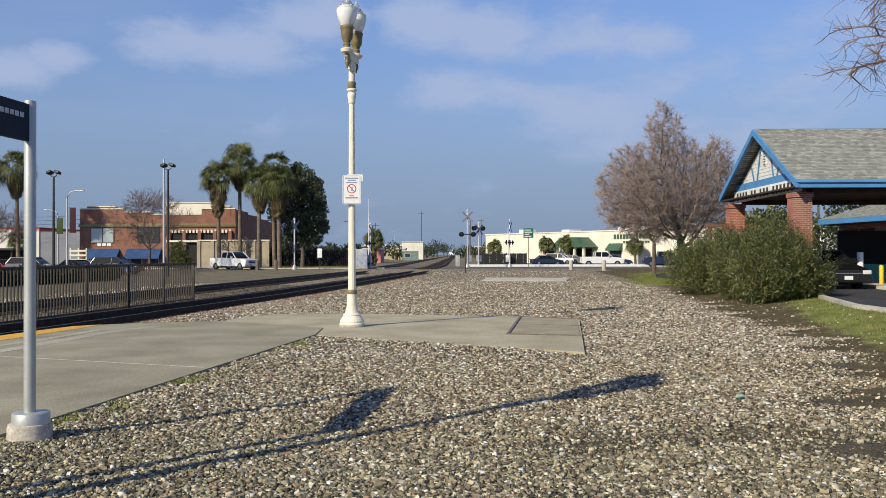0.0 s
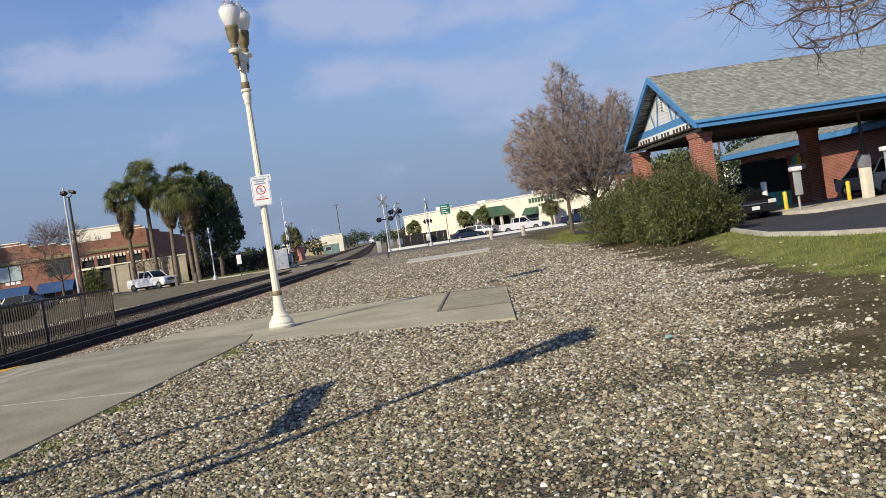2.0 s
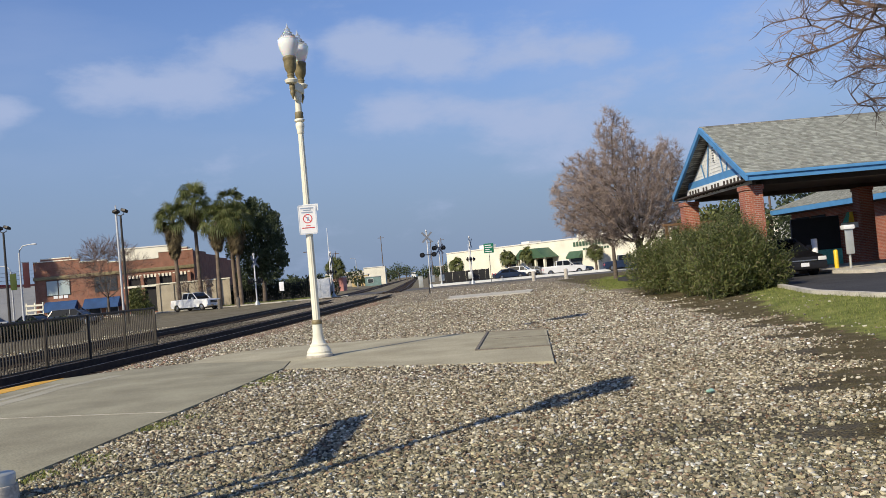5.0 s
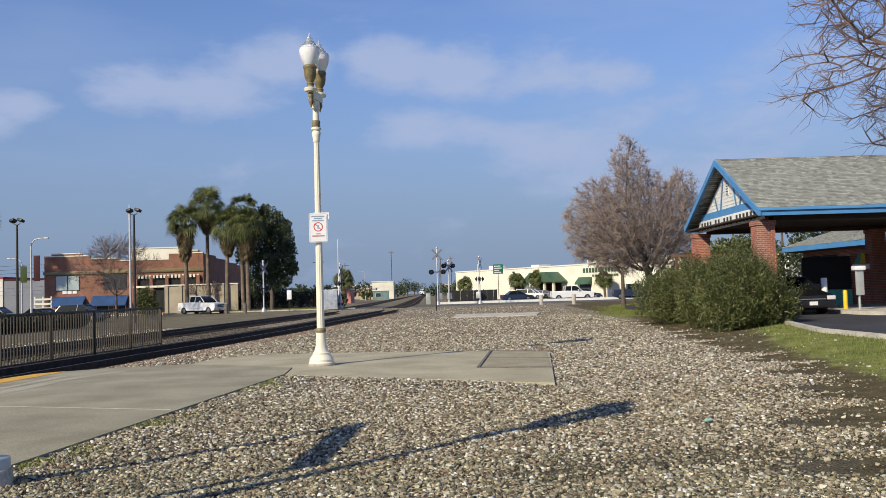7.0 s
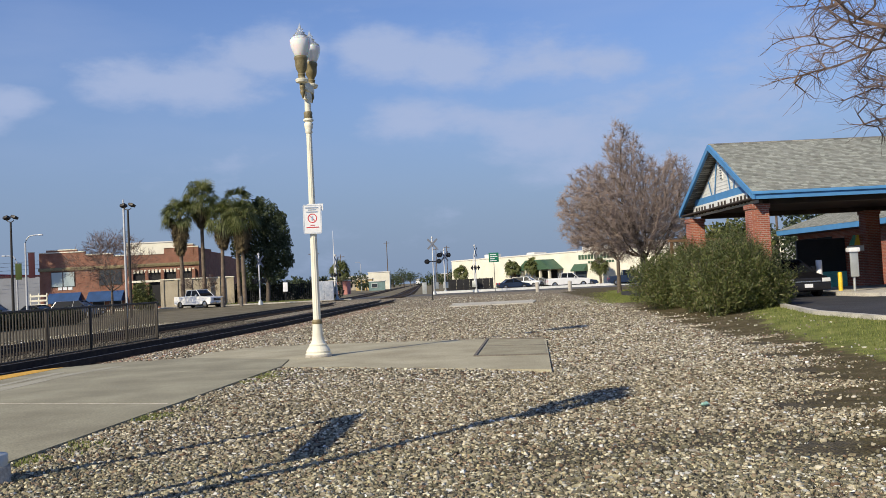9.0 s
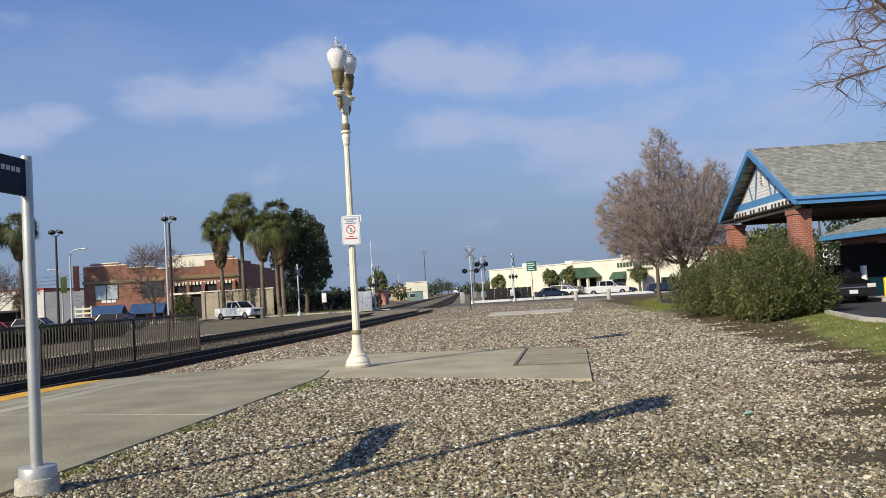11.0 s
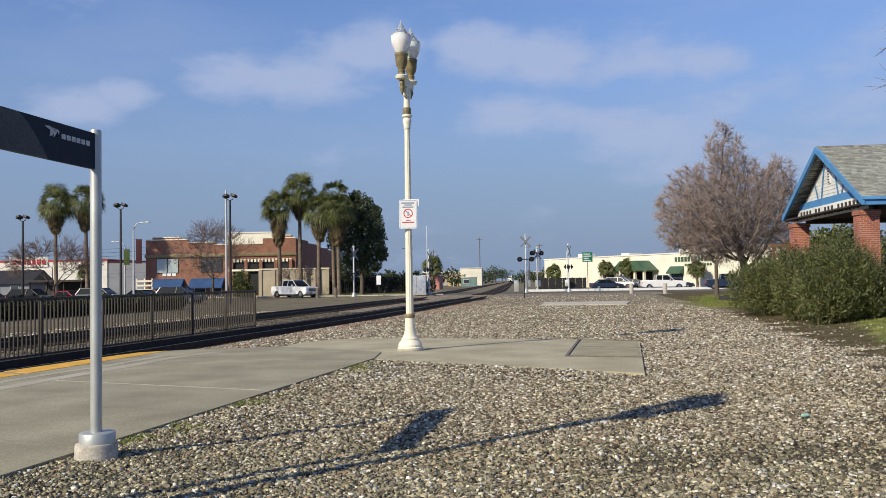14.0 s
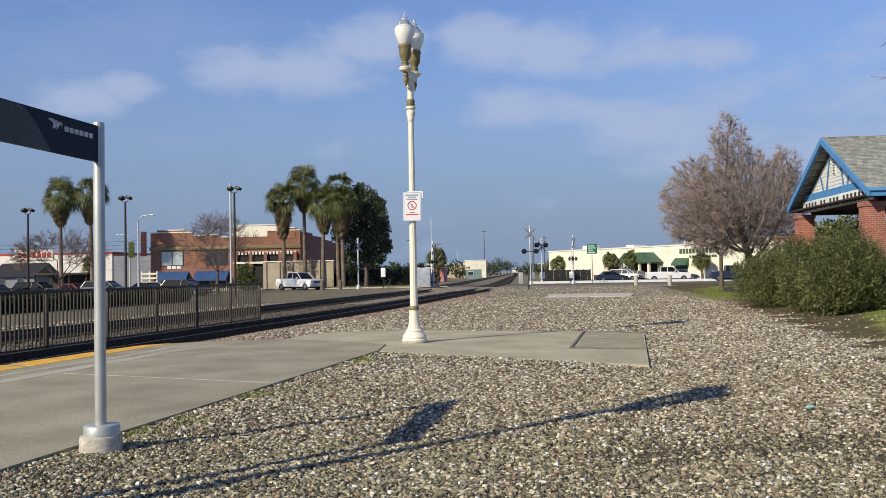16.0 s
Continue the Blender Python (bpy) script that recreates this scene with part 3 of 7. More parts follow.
def side_block(outline, x0, x1, bm=None, taper=0.0, z_taper=0.0):
    """A block whose side view is the outline of (y, z), from x0 to x1; points above z_taper draw in by taper."""
    b = bmesh.new() if bm is None else bm
    l = [b.verts.new((x0 + (taper if z > z_taper else 0), y, z)) for y, z in outline]
    r = [b.verts.new((x1 - (taper if z > z_taper else 0), y, z)) for y, z in outline]
    n = len(outline)
    b.faces.new(l)
    b.faces.new(r[::-1])
    for i in range(n):
        b.faces.new((l[i], r[i], r[(i + 1) % n], l[(i + 1) % n]))
    return b


def along(points, y):
    """x on a plan line of (x, y) points at y."""
    for (xa, ya), (xb, yb) in zip(points, points[1:]):
        if y <= yb:
            break
    return xa + (xb - xa) * (y - ya) / (yb - ya)


# ---- ground ----
TRACK = [(-14.2, -16), (-12.6, 0), (-11.05, 16), (-9.8, 28), (-8.75, 36.4), (-7.75, 46), (-7.1, 54), (-6.3, 65), (-5.0, 82), (-3.95, 97), (-3.25, 112), (-3.0, 130), (-3.0, 160), (-3.1, 220), (-3.4, 420), (-4.2, 900)]
GAP = 6.3
KERB = [(12.2, 0), (11.5, 10), (10.8, 15.6), (10.35, 17.5), (9.85, 19.6), (9.9, 22.9), (11.0, 27.8), (12.3, 31), (13.0, 34.6)]
DIRT = [(2.7, -20), (2.8, 0), (3.0, 4.7), (3.25, 6.2), (3.5, 7.6), (3.85, 8.7), (5.0, 11.8), (6.0, 14), (6.75, 18.3), (7.4, 27), (8.2, 32), (9.5, 45), (10.5, 60), (11.5, 75), (14, 110)]
TURF = [(4.8, -20), (4.9, 5), (5.2, 7.8), (6.0, 9.9), (6.6, 12), (7.1, 16), (7.7, 20), (8.6, 24), (9.8, 28), (11.5, 32), (12.5, 36)]


def asphalt_z(x):
    return 0.30


def smooth(a, b, v):
    t = min(1.0, max(0.0, (v - a) / (b - a)))
    return t * t * (3 - 2 * t)


def ground_z(x, y):
    z = 0.0
    s = x - along(TRACK, y)
    bed = smooth(-90, -70, s) * (1 - smooth(1.5, 3.0, s)) * (1 - smooth(90, 101, y))
    z -= 0.29 * bed
    d, k = along(DIRT, min(y, 109)), along(KERB, min(max(y, 0), 34.5))
    if y < 34.5:
        rise = smooth(d + 0.2, k, x)
    else:
        rise = smooth(d, d + 4, x)
    edge = abs(x + 2.75 - (y - 17.75) * 0.1195) if y < 17.75 else 9.0
    front = abs(y - 17.73 + (x + 2.78) * 0.6375) if -3.2 < x < 2.5 else 9.0
    z += 0.036 * (1 - smooth(0.3, 1.1, min(edge, front))) * (1 - smooth(0.9, 2.4, x)) * smooth(-8, -4, y)
    fade = 1 - smooth(38, 60, y) if x < 15 else 1 - smooth(60, 85, y)
    z += rise * fade * (asphalt_z(max(x, 9)) - 0.03)
    if x > d:
        z += 0.04 * noise.noise((x * 0.6, y * 0.6, 0)) * (1 - smooth(k - 0.6, k, x))
    else:
        z += 0.012 * noise.noise((x * 0.8, y * 0.8, 3)) * (1 - bed)
    return z


def spread(stops):
    out = []
    for a, b, step in stops:
        out += list(np.arange(a, b, step))
    return out + [stops[-1][1]]


gx = spread(((-2500, -300, 550), (-300, -60, 30), (-60, -20, 4), (-20, 16, 0.45), (16, 32, 1.5), (32, 80, 8), (80, 300, 44), (300, 2500, 550)))
gy = spread(((-900, -60, 210), (-60, -4, 8), (-4, 40, 0.5), (40, 112, 1.5), (112, 200, 8), (200, 500, 50), (500, 4500, 800)))
nx, ny = len(gx), len(gy)
g_verts = [(x, y, ground_z(x, y)) for y in gy for x in gx]
g_faces = [(j * nx + i, j * nx + i + 1, (j + 1) * nx + i + 1, (j + 1) * nx + i) for j in range(ny - 1) for i in range(nx - 1)]
ground = raw_mesh("ground", g_verts, g_faces, M_GROUND, smooth=True)
tagged(ground, "pale crushed gravel giving way to brown dirt and patchy grass", "ground", kind="structure")
for layer in ("soil", "reddish", "lot", "dirt", "grass"):
    vals = []
    for x, y, z in g_verts:
        s = x - along(TRACK, y)
        d = along(DIRT, min(y, 109))
        # strongest under the near stone beds, where the gaps read as shaded
        if layer == "soil":
            v = min(0.95 - max(0.0, y - 15.0) / 12.0, y - 3.6)
        elif layer == "reddish":
            v = 0.55 - abs(s - 2.6) / 3.0 if 24 < y < 90 else 0.0
        elif layer == "lot":
            v = max(0.5 + (-9.2 - s) / 3.0, 0.5 + (y - 101) / 8)
        elif layer == "dirt":
            v = 0.5 + (x - d) / 2.2 - (0.9 if y > 88 else 0)
            if y > 40:
                v -= 0.25
        else:
            v = 0.5 + (x - along(TURF, min(y, 35.9))) / 2.0 - 0.12
            if y > 32:
                v = 0.95 - abs(x - 10.6 - (y - 44) * 0.19) / 3.4 - max(0, abs(y - 62) - 13) / 6
        vals.append(min(1.0, max(0.0, v)))
    at = ground.data.attributes.new(layer, "FLOAT", "POINT")
    at.data.foreach_set("value", vals)


# ---- platform ----
def clip(poly, nx_, ny_, c):
    """The part of a plan polygon where nx_*x + ny_*y <= c."""
    out = []
    for (xa, ya), (xb, yb) in zip(poly, poly[1:] + poly[:1]):
        da, db = nx_ * xa + ny_ * ya - c, nx_ * xb + ny_ * yb - c
        if da <= 0:
            out.append((xa, ya))
        if da * db < 0:
            t = da / (da - db)
            out.append((xa + t * (xb - xa), ya + t * (yb - ya)))
    return out


PLAT_Z = 0.07
platform = thing("platform", label="grey concrete railway platform with a slab walk at its end", category="platform", kind="structure")
outline = [(-6.6, -14), (-2.8, 17.75), (-2.9, 19.4), (-5.62, 21.3), (-6.3, 20.95), (-6.95, 21.05), (-7.97, 20.2), (-8.42, 19.7), (-8.65, 18.7), (-9.12, 15.6), (-12.55, -14)]
SKEW = 0.385
cuts = [-19.5, -11.8, -7.2, -2.6, 2.0, 6.6, 11.2, 15.8, 30]
for a, c in zip(cuts, cuts[1:]):
    p = clip(clip(outline, SKEW, 1, c - 0.006), -SKEW, -1, -a - 0.006)
    if len(p) > 2:
        part("slab_panel", prism(p, -0.5, PLAT_Z), M_CONC, platform)
for c in cuts[6:7]:
    xa, xb = -7.35, -3.52
    part("joint_seal", prism([(xa, c - SKEW * xa - 0.014), (xb, c - SKEW * xb - 0.014), (xb, c - SKEW * xb + 0.014), (xa, c - SKEW * xa + 0.014)], PLAT_Z - 0.02, PLAT_Z + 0.003), M_CONC_PALE, platform, "pale joint sealant")
part("slab_core", prism([(-7 + (x + 7) * 0.985, 3 + (y - 3) * 0.995) for x, y in outline], -0.52, PLAT_Z - 0.012), M_CONC_DARK, platform)
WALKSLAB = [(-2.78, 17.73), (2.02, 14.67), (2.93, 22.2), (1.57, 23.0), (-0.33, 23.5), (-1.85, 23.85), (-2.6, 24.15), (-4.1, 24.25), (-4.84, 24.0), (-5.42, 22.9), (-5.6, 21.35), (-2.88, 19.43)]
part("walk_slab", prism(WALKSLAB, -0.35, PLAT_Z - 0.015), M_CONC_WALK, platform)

# yellow edge strip
OUT_EDGE = [(-12.55, -14), (-9.12, 15.6), (-8.65, 18.7), (-8.42, 19.7), (-7.97, 20.2)]
IN_EDGE = [(-11.87, -14), (-8.45, 15.2), (-8.15, 18.2), (-8.02, 19.3), (-7.95, 20.15)]
strip = thing("tactile_strip", label="worn yellow warning strip along the platform edge", category="edge strip", kind="structure")
for i, n in enumerate((26, 3, 1, 1)):
    for k in range(n):
        t0, t1 = k / n, (k + 1) / n - 0.006
        q = []
        for line, t in ((OUT_EDGE, t0), (OUT_EDGE, t1), (IN_EDGE, t1), (IN_EDGE, t0)):
            (xa, ya), (xb, yb) = line[i], line[i + 1]
            q.append((xa + (xb - xa) * t, ya + (yb - ya) * t))
        part("tile", prism(q, PLAT_Z - 0.03, PLAT_Z + 0.006), M_YELLOW, strip)
for line, w in (([(-11.3, -14), (-8.16, 13.7), (-8.0, 15.16), (-7.66, 16.58), (-7.47, 18.8)], 0.10), ([(-10.75, -14), (-7.66, 12.86), (-7.51, 14.23), (-7.29, 15.79), (-7.12, 18.0), (-6.6, 19.7)], 0.17)):
    stripe = part("edge_line", prism([(x - w, y) for x, y in line] + [(x + w, y) for x, y in line[::-1]], PLAT_Z - 0.02, PLAT_Z + 0.003), M_STRIPE)
    tagged(stripe, "faded pale stripe beside the yellow platform edge", "stripe", kind="structure")

# utility vault in the slab walk
vault = thing("utility_vault", label="concrete utility vault lid bordered by dark bars", category="vault")
VQ = [(0.96, 17.9), (2.37, 17.5), (2.87, 21.95), (1.55, 22.85)]
part("lid", prism([(1.04, 17.96), (2.34, 17.6), (2.82, 21.85), (1.60, 22.7)], -0.2, PLAT_Z - 0.003), M_LID, vault)
# raised dark bars drawn in place of the recessed gap round the lid
for (xa, ya), (xb, yb), w in ((VQ[0], VQ[1], 0.045), (VQ[0], VQ[3], 0.055), (VQ[2], VQ[3], 0.05)):
    d = Vector((xb - xa, yb - ya)).normalized()
    n = Vector((-d.y, d.x)) * w / 2
    part("border_bar", prism([(xa - n.x, ya - n.y), (xb - n.x, yb - n.y), (xb + n.x, yb + n.y), (xa + n.x, ya + n.y)], -0.1, PLAT_Z + 0.008), M_CONC_DARK, vault)
n_ = 0.02
part("border_bar", prism([(1.33, 20.4 - n_), (2.63, 19.9 - n_), (2.63, 19.9 + n_), (1.33, 20.4 + n_)], -0.1, PLAT_Z + 0.004), M_CONC_DARK, vault)

far_pad = part("concrete_pad", prism([(1.4, 54.6), (6.4, 54.2), (7.4, 60.6), (1.9, 61.6)], -0.2, 0.06), M_KERB)
tagged(far_pad, "pale bare concrete pad lying in the gravel", "concrete pad", kind="structure")


# ---- tracks ----
def ribbon(offset_a, offset_b, ys, za, zb):
    verts, faces = [], []
    for y in ys:
        c = along(TRACK, y)
        verts += [(c + offset_a, y, zb), (c + offset_b, y, zb), (c + offset_b, y, za), (c + offset_a, y, za)]
    for i in range(len(ys) - 1):
        a, b = 4 * i, 4 * i + 4
        for k in range(4):
            faces.append((a + k, a + (k + 1) % 4, b + (k + 1) % 4, b + k))
    faces += [(0, 1, 2, 3), tuple(4 * (len(ys) - 1) + k for k in (3, 2, 1, 0))]
    return verts, faces


TRACK_YS = [-14] + list(range(-8, 160, 4)) + [170, 190, 220, 260, 320, 420, 600, 890]
tie_mesh = None
for k, off in enumerate((0.0, -GAP)):
    track = thing("railway_track", label="railway track with rusty rails on dark oiled ties", category="railway track", group="railway tracks", kind="structure")
    end = 101 if k == 0 else 99
    part_ys = [y for y in TRACK_YS if y <= end] + [end]
    raw_mesh("track_bed", *ribbon(off - (2.5 if k == 0 else 1.7), off + (2.0 if k == 0 else 1.6), part_ys, -0.5, -0.25), M_BALLAST_DARK, track)
    for s in (-0.755, 0.755):
        raw_mesh("rail", *ribbon(off + s - 0.035, off + s + 0.035, [y for y in TRACK_YS if y <= 104] + [104], -0.26, -0.075), M_RAIL, track)
        raw_mesh("rail_head", *ribbon(off + s - 0.025, off + s + 0.025, [y for y in TRACK_YS if y <= 104] + [104], -0.076, -0.072), M_RAILHEAD, track)
        # far rails drawn wider, the extra dark width standing for shaded track sides
        raw_mesh("rail", *ribbon(off + s - 0.12, off + s + 0.12, [104] + [y for y in TRACK_YS if y > 104], -0.1, 0.1), M_RAIL, track)
    raw_mesh("track_bed", *ribbon(off - 1.4, off + 1.4, [124] + [y for y in TRACK_YS if y > 124], -0.1, 0.03), M_BALLAST_DARK, track)
    for pa in (-1.28, -0.62, 0.80):
        raw_mesh("crossing_panel", *ribbon(off + pa, off + pa + (1.24 if pa == -0.62 else 0.48), [100, 104, 108, 112, 116, 120, 124], -0.05, 0.045), M_TIE, track, "dark rubber crossing panel")
    if tie_mesh is None:
        tie = part("tie", box(-1.3, -0.115, -0.1, 1.3, 0.115, 0.0, 0.012), M_TIE, track)
        tie_mesh = tie.data
        tie.location = (along(TRACK, 5) + off, 5, -0.235)
    y = 6.0
    while y < end:
        t = new("tie", tie_mesh)
        t.parent = track
        t.location = (along(TRACK, y) + off + random.uniform(-0.05, 0.05), y, -0.235 + random.uniform(-0.012, 0.006))
        t.rotation_euler = (0, 0, radians(-4.5 + random.uniform(-1, 1)))
        y += 0.56


# ---- twin-globe platform lamp ----
def platform_lamp(x, y, turn):
    lamp = thing("platform_lamp", x, y, PLAT_Z - 0.015, turn, "cream-painted cast lamp post with twin acorn globes", "lamp post", "platform lamps")
    base = [(0.0, 0.0), (0.29, 0.0), (0.292, 0.07), (0.268, 0.09), (0.275, 0.13), (0.25, 0.18), (0.195, 0.25), (0.20, 0.28), (0.165, 0.31), (0.138, 0.38), (0.122, 0.47), (0.112, 0.60), (0.105, 0.74)]
    part("base", lathe(base, 24), M_CREAM, lamp, smooth=False)
    part("foot_ring", lathe([(0.30, 0.0), (0.305, 0.03), (0.292, 0.055)], 24), M_CONC_PALE, lamp)
    part("collar", lathe([(0.10, 0.74), (0.115, 0.745), (0.12, 0.78), (0.115, 0.83), (0.10, 0.84)], 20), M_OLIVE, lamp, "olive painted collar")
    shaft = bmesh.new()
    n = 12
    rings = []
    for z, r in ((0.83, 0.088), (3.0, 0.076), (5.1, 0.062)):
        rings.append([shaft.verts.new((r * (1.0 if i % 2 else 0.9) * math.cos(math.pi * i / n), r * (1.0 if i % 2 else 0.9) * math.sin(math.pi * i / n), z)) for i in range(2 * n)])
    for a, c in zip(rings, rings[1:]):
        for i in range(2 * n):
            shaft.faces.new((a[i], a[(i + 1) % (2 * n)], c[(i + 1) % (2 * n)], c[i]))
    part("fluted_shaft", shaft, M_CREAM, lamp)
    part("capital", lathe([(0.06, 5.060), (0.085, 5.100), (0.075, 5.140), (0.095, 5.220), (0.10, 5.300), (0.075, 5.330), (0.115, 5.360), (0.115, 5.400), (0.08, 5.420)], 20), M_CREAM, lamp)
    part("ring", lathe([(0.085, 5.420), (0.098, 5.440), (0.09, 5.490), (0.10, 5.540), (0.085, 5.570)], 20), M_OLIVE, lamp, "olive painted ring")
    part("upper_shaft", lathe([(0.075, 5.560), (0.07, 5.760), (0.06, 6.080), (0.075, 6.200), (0.05, 6.240)], 16), M_CREAM, lamp)
    arm = bmesh.new()
    for s in (-1, 1):
        tube([(0, s * 0.0, 6.016), (0, s * 0.12, 6.032), (0, s * 0.22, 6.080), (0, s * 0.29, 6.140), (0, s * 0.315, 6.230)], 0.05, 0.05, 8, arm)
        lathe([(0.02, 6.160), (0.13, 6.180), (0.15, 6.240), (0.13, 6.260)], 16, arm, (0, s * 0.315, 0))
        tube([(0, s * 0.06, 5.800), (0, s * 0.14, 5.880), (0, s * 0.2, 6.000)], 0.03, 0.03, 8, arm)
    part("arm", arm, M_CREAM, lamp)
    part("bracket", box(-0.075, -0.30, 6.02, 0.075, 0.30, 6.22, 0.03), M_CREAM, lamp, "cream cast bracket")
    part("bracket_web", box(-0.05, -0.17, 5.82, 0.05, 0.17, 6.03, 0.03), M_CREAM, lamp)
    for s in (-1, 1):
        part("drop_finial", lathe([(0.0, 5.808), (0.02, 5.840), (0.03, 5.888), (0.055, 5.936), (0.06, 5.984), (0.045, 6.016), (0.065, 6.056), (0.06, 6.140), (0.02, 6.170)], 14, at=(0, s * 0.29, 0)), M_OLIVE, lamp, "olive drop finial")
        part("socket", lathe([(0.03, 6.250), (0.10, 6.260), (0.075, 6.310), (0.09, 6.350), (0.07, 6.380), (0.085, 6.420), (0.12, 6.480), (0.135, 6.560), (0.14, 6.680), (0.155, 6.710), (0.15, 6.760), (0.12, 6.780)], 18, at=(0, s * 0.315, 0)), M_OLIVE, lamp, "olive cast globe holder")
        globe = part("globe", lathe([(0.12, 6.760), (0.15, 6.810), (0.19, 6.900), (0.222, 7.000), (0.235, 7.090), (0.232, 7.140)], 22, at=(0, s * 0.315, 0)), M_GLOBE, lamp, "frosted white acorn globe", True)
        part("globe_cap", lathe([(0.232, 7.140), (0.215, 7.185), (0.15, 7.215), (0.16, 7.245), (0.10, 7.275), (0.115, 7.305), (0.06, 7.345), (0.075, 7.385), (0.03, 7.425), (0.022, 7.475), (0.0, 7.540)], 22, at=(0, s * 0.315, 0)), M_CLEAR, globe, "clear ribbed globe top", True)
    return lamp


LAMP = pose(-2.33, 19.85, PLAT_Z - 0.015, 0, 0, -13) @ Matrix.Scale(0.96, 4)
lamp_one = platform_lamp(0, 0, 0)
lamp_one.matrix_basis = LAMP
lamp_two = copy_thing(lamp_one, pose(-4.63, 4.15, PLAT_Z, 0, 0, -13))

# sign on the lamp post
warn = thing("warning_sign", -2.33, 19.85, 0, 4, "white warning sign with a red prohibition ring on a lamp post", "sign")
plate = bmesh.new()
outl = []
for cx, cz, a0 in ((0.17, 3.375, 0), (-0.17, 3.375, 90), (-0.17, 2.785, 180), (0.17, 2.785, 270)):
    outl += [(cx + 0.035 * math.cos(math.radians(a0 + k * 22.5)), cz + 0.035 * math.sin(math.radians(a0 + k * 22.5))) for k in range(5)]
front = [plate.verts.new((x, -0.125, z)) for x, z in outl]
back = [plate.verts.new((x, -0.118, z)) for x, z in outl]
plate.faces.new(front)
plate.faces.new(back[::-1])
for i in range(len(outl)):
    j = (i + 1) % len(outl)
    plate.faces.new((front[i], back[i], back[j], front[j]))
bmesh.ops.recalc_face_normals(plate, faces=plate.faces)
part("plate", plate, M_SIGN_W, warn)
part("rear_plate", box(-0.1, -0.112, 3.27, 0.25, -0.105, 3.425), M_SIGN_W, warn)
for x0, z0, x1, z1 in ((-0.19, 3.39, 0.19, 3.397), (-0.19, 2.763, 0.19, 2.77), (-0.19, 2.77, -0.183, 3.39), (0.183, 2.77, 0.19, 3.39)):
    part("border_line", box(x0, -0.1275, z0, x1, -0.126, z1), M_SIGN_INK, warn)
ring = bmesh.new()
segs = 32
RZC = 3.10
for i in range(segs):
    a0, a1 = 2 * math.pi * i / segs, 2 * math.pi * (i + 1) / segs
    ring.faces.new([ring.verts.new((r * math.cos(a), -0.1275, RZC + r * math.sin(a))) for r, a in ((0.105, a0), (0.105, a1), (0.085, a1), (0.085, a0))])
ring.faces.new([ring.verts.new(p) for p in ((-0.068, -0.128, RZC + 0.056), (-0.056, -0.128, RZC + 0.068), (0.068, -0.128, RZC - 0.056), (0.056, -0.128, RZC - 0.068))])
part("red_ring", ring, M_SIGN_RED, warn, "red ring with a slash")
for x0, x1, z0, z1 in ((-0.018, 0.018, 3.05, 3.14), (-0.15, 0.14, 3.325, 3.35), (-0.09, 0.09, 3.282, 3.302), (-0.13, 0.12, 3.232, 3.254)):
    part("print_bar", box(x0, -0.1305, z0, x1, -0.129, z1), M_SIGN_INK, warn)
for x0, x1, z0, z1 in ((-0.05, 0.05, 2.935, 2.95), (-0.14, 0.14, 2.885, 2.905)):
    part("red_print_bar", box(x0, -0.1305, z0, x1, -0.129, z1), M_SIGN_RED, warn)
part("clamp_band", lathe([(0.09, 2.87), (0.1, 2.875), (0.1, 2.90), (0.09, 2.905)], 16), M_GALV, warn)
part("clamp_band", lathe([(0.088, 3.25), (0.098, 3.255), (0.098, 3.28), (0.088, 3.285)], 16), M_GALV, warn)


warn.matrix_basis = pose(-2.33, 19.85, 0.08, 0, 0, 4) @ Matrix.Scale(0.96, 4)


# ---- station name sign ----
PA, PB = Vector((-3.71, 7.84)), Vector((-3.92, 5.36))
name_sign = thing("station_sign", label="navy and slate station sign on galvanised posts in concrete footings", category="station sign")
for p in (PA, PB):
    c = part("footing", lathe([(0.182, -0.25), (0.182, 0.15), (0.176, 0.172), (0.16, 0.176)], 28, at=(p.x, p.y, 0)), M_CONC_PALE, name_sign, "stained round concrete footing")
    part("collar", lathe([(0.155, 0.16), (0.155, 0.262), (0.148, 0.27), (0.06, 0.272)], 28, at=(p.x + 0.01, p.y, 0)), M_GALV, c, "galvanised steel collar")
    part("post", lathe([(0.05, 0.26), (0.05, 2.945), (0.046, 2.96)], 20, at=(p.x, p.y, 0)), M_GALV, name_sign, "brushed steel post")
pd = (PB - PA).normalized()
pn = Vector((-pd.y, pd.x))
if pn.dot(-PA) < 0:
    pn = -pn


def on_panel(u, z, out):
    q = PA + pd * u + pn * out
    return (q.x, q.y, z)


def panel_face(pts, out, thick):
    b = bmesh.new()
    f = [b.verts.new(on_panel(u, z, out)) for u, z in pts]
    r = [b.verts.new(on_panel(u, z, out - thick)) for u, z in pts]
    b.faces.new(f)
    b.faces.new(r[::-1])
    n = len(pts)
    for i in range(n):
        b.faces.new((f[i], f[(i + 1) % n], r[(i + 1) % n], r[i]))
    return b


LENGTH = (PB - PA).length - 0.03
Z0, Z1 = 2.605, 2.925
curve = [(1.15 - 0.40 * t ** 0.72, Z1 - (Z1 - Z0) * t) for t in [i / 10 for i in range(11)]]
part("navy_panel", panel_face([(0.03, Z1)] + curve + [(0.03, Z0)], 0.02, 0.04), M_NAVY, name_sign)
part("slate_panel", panel_face([(LENGTH, Z1), (LENGTH, Z0)] + curve[::-1], 0.02, 0.04), M_SLATE, name_sign)
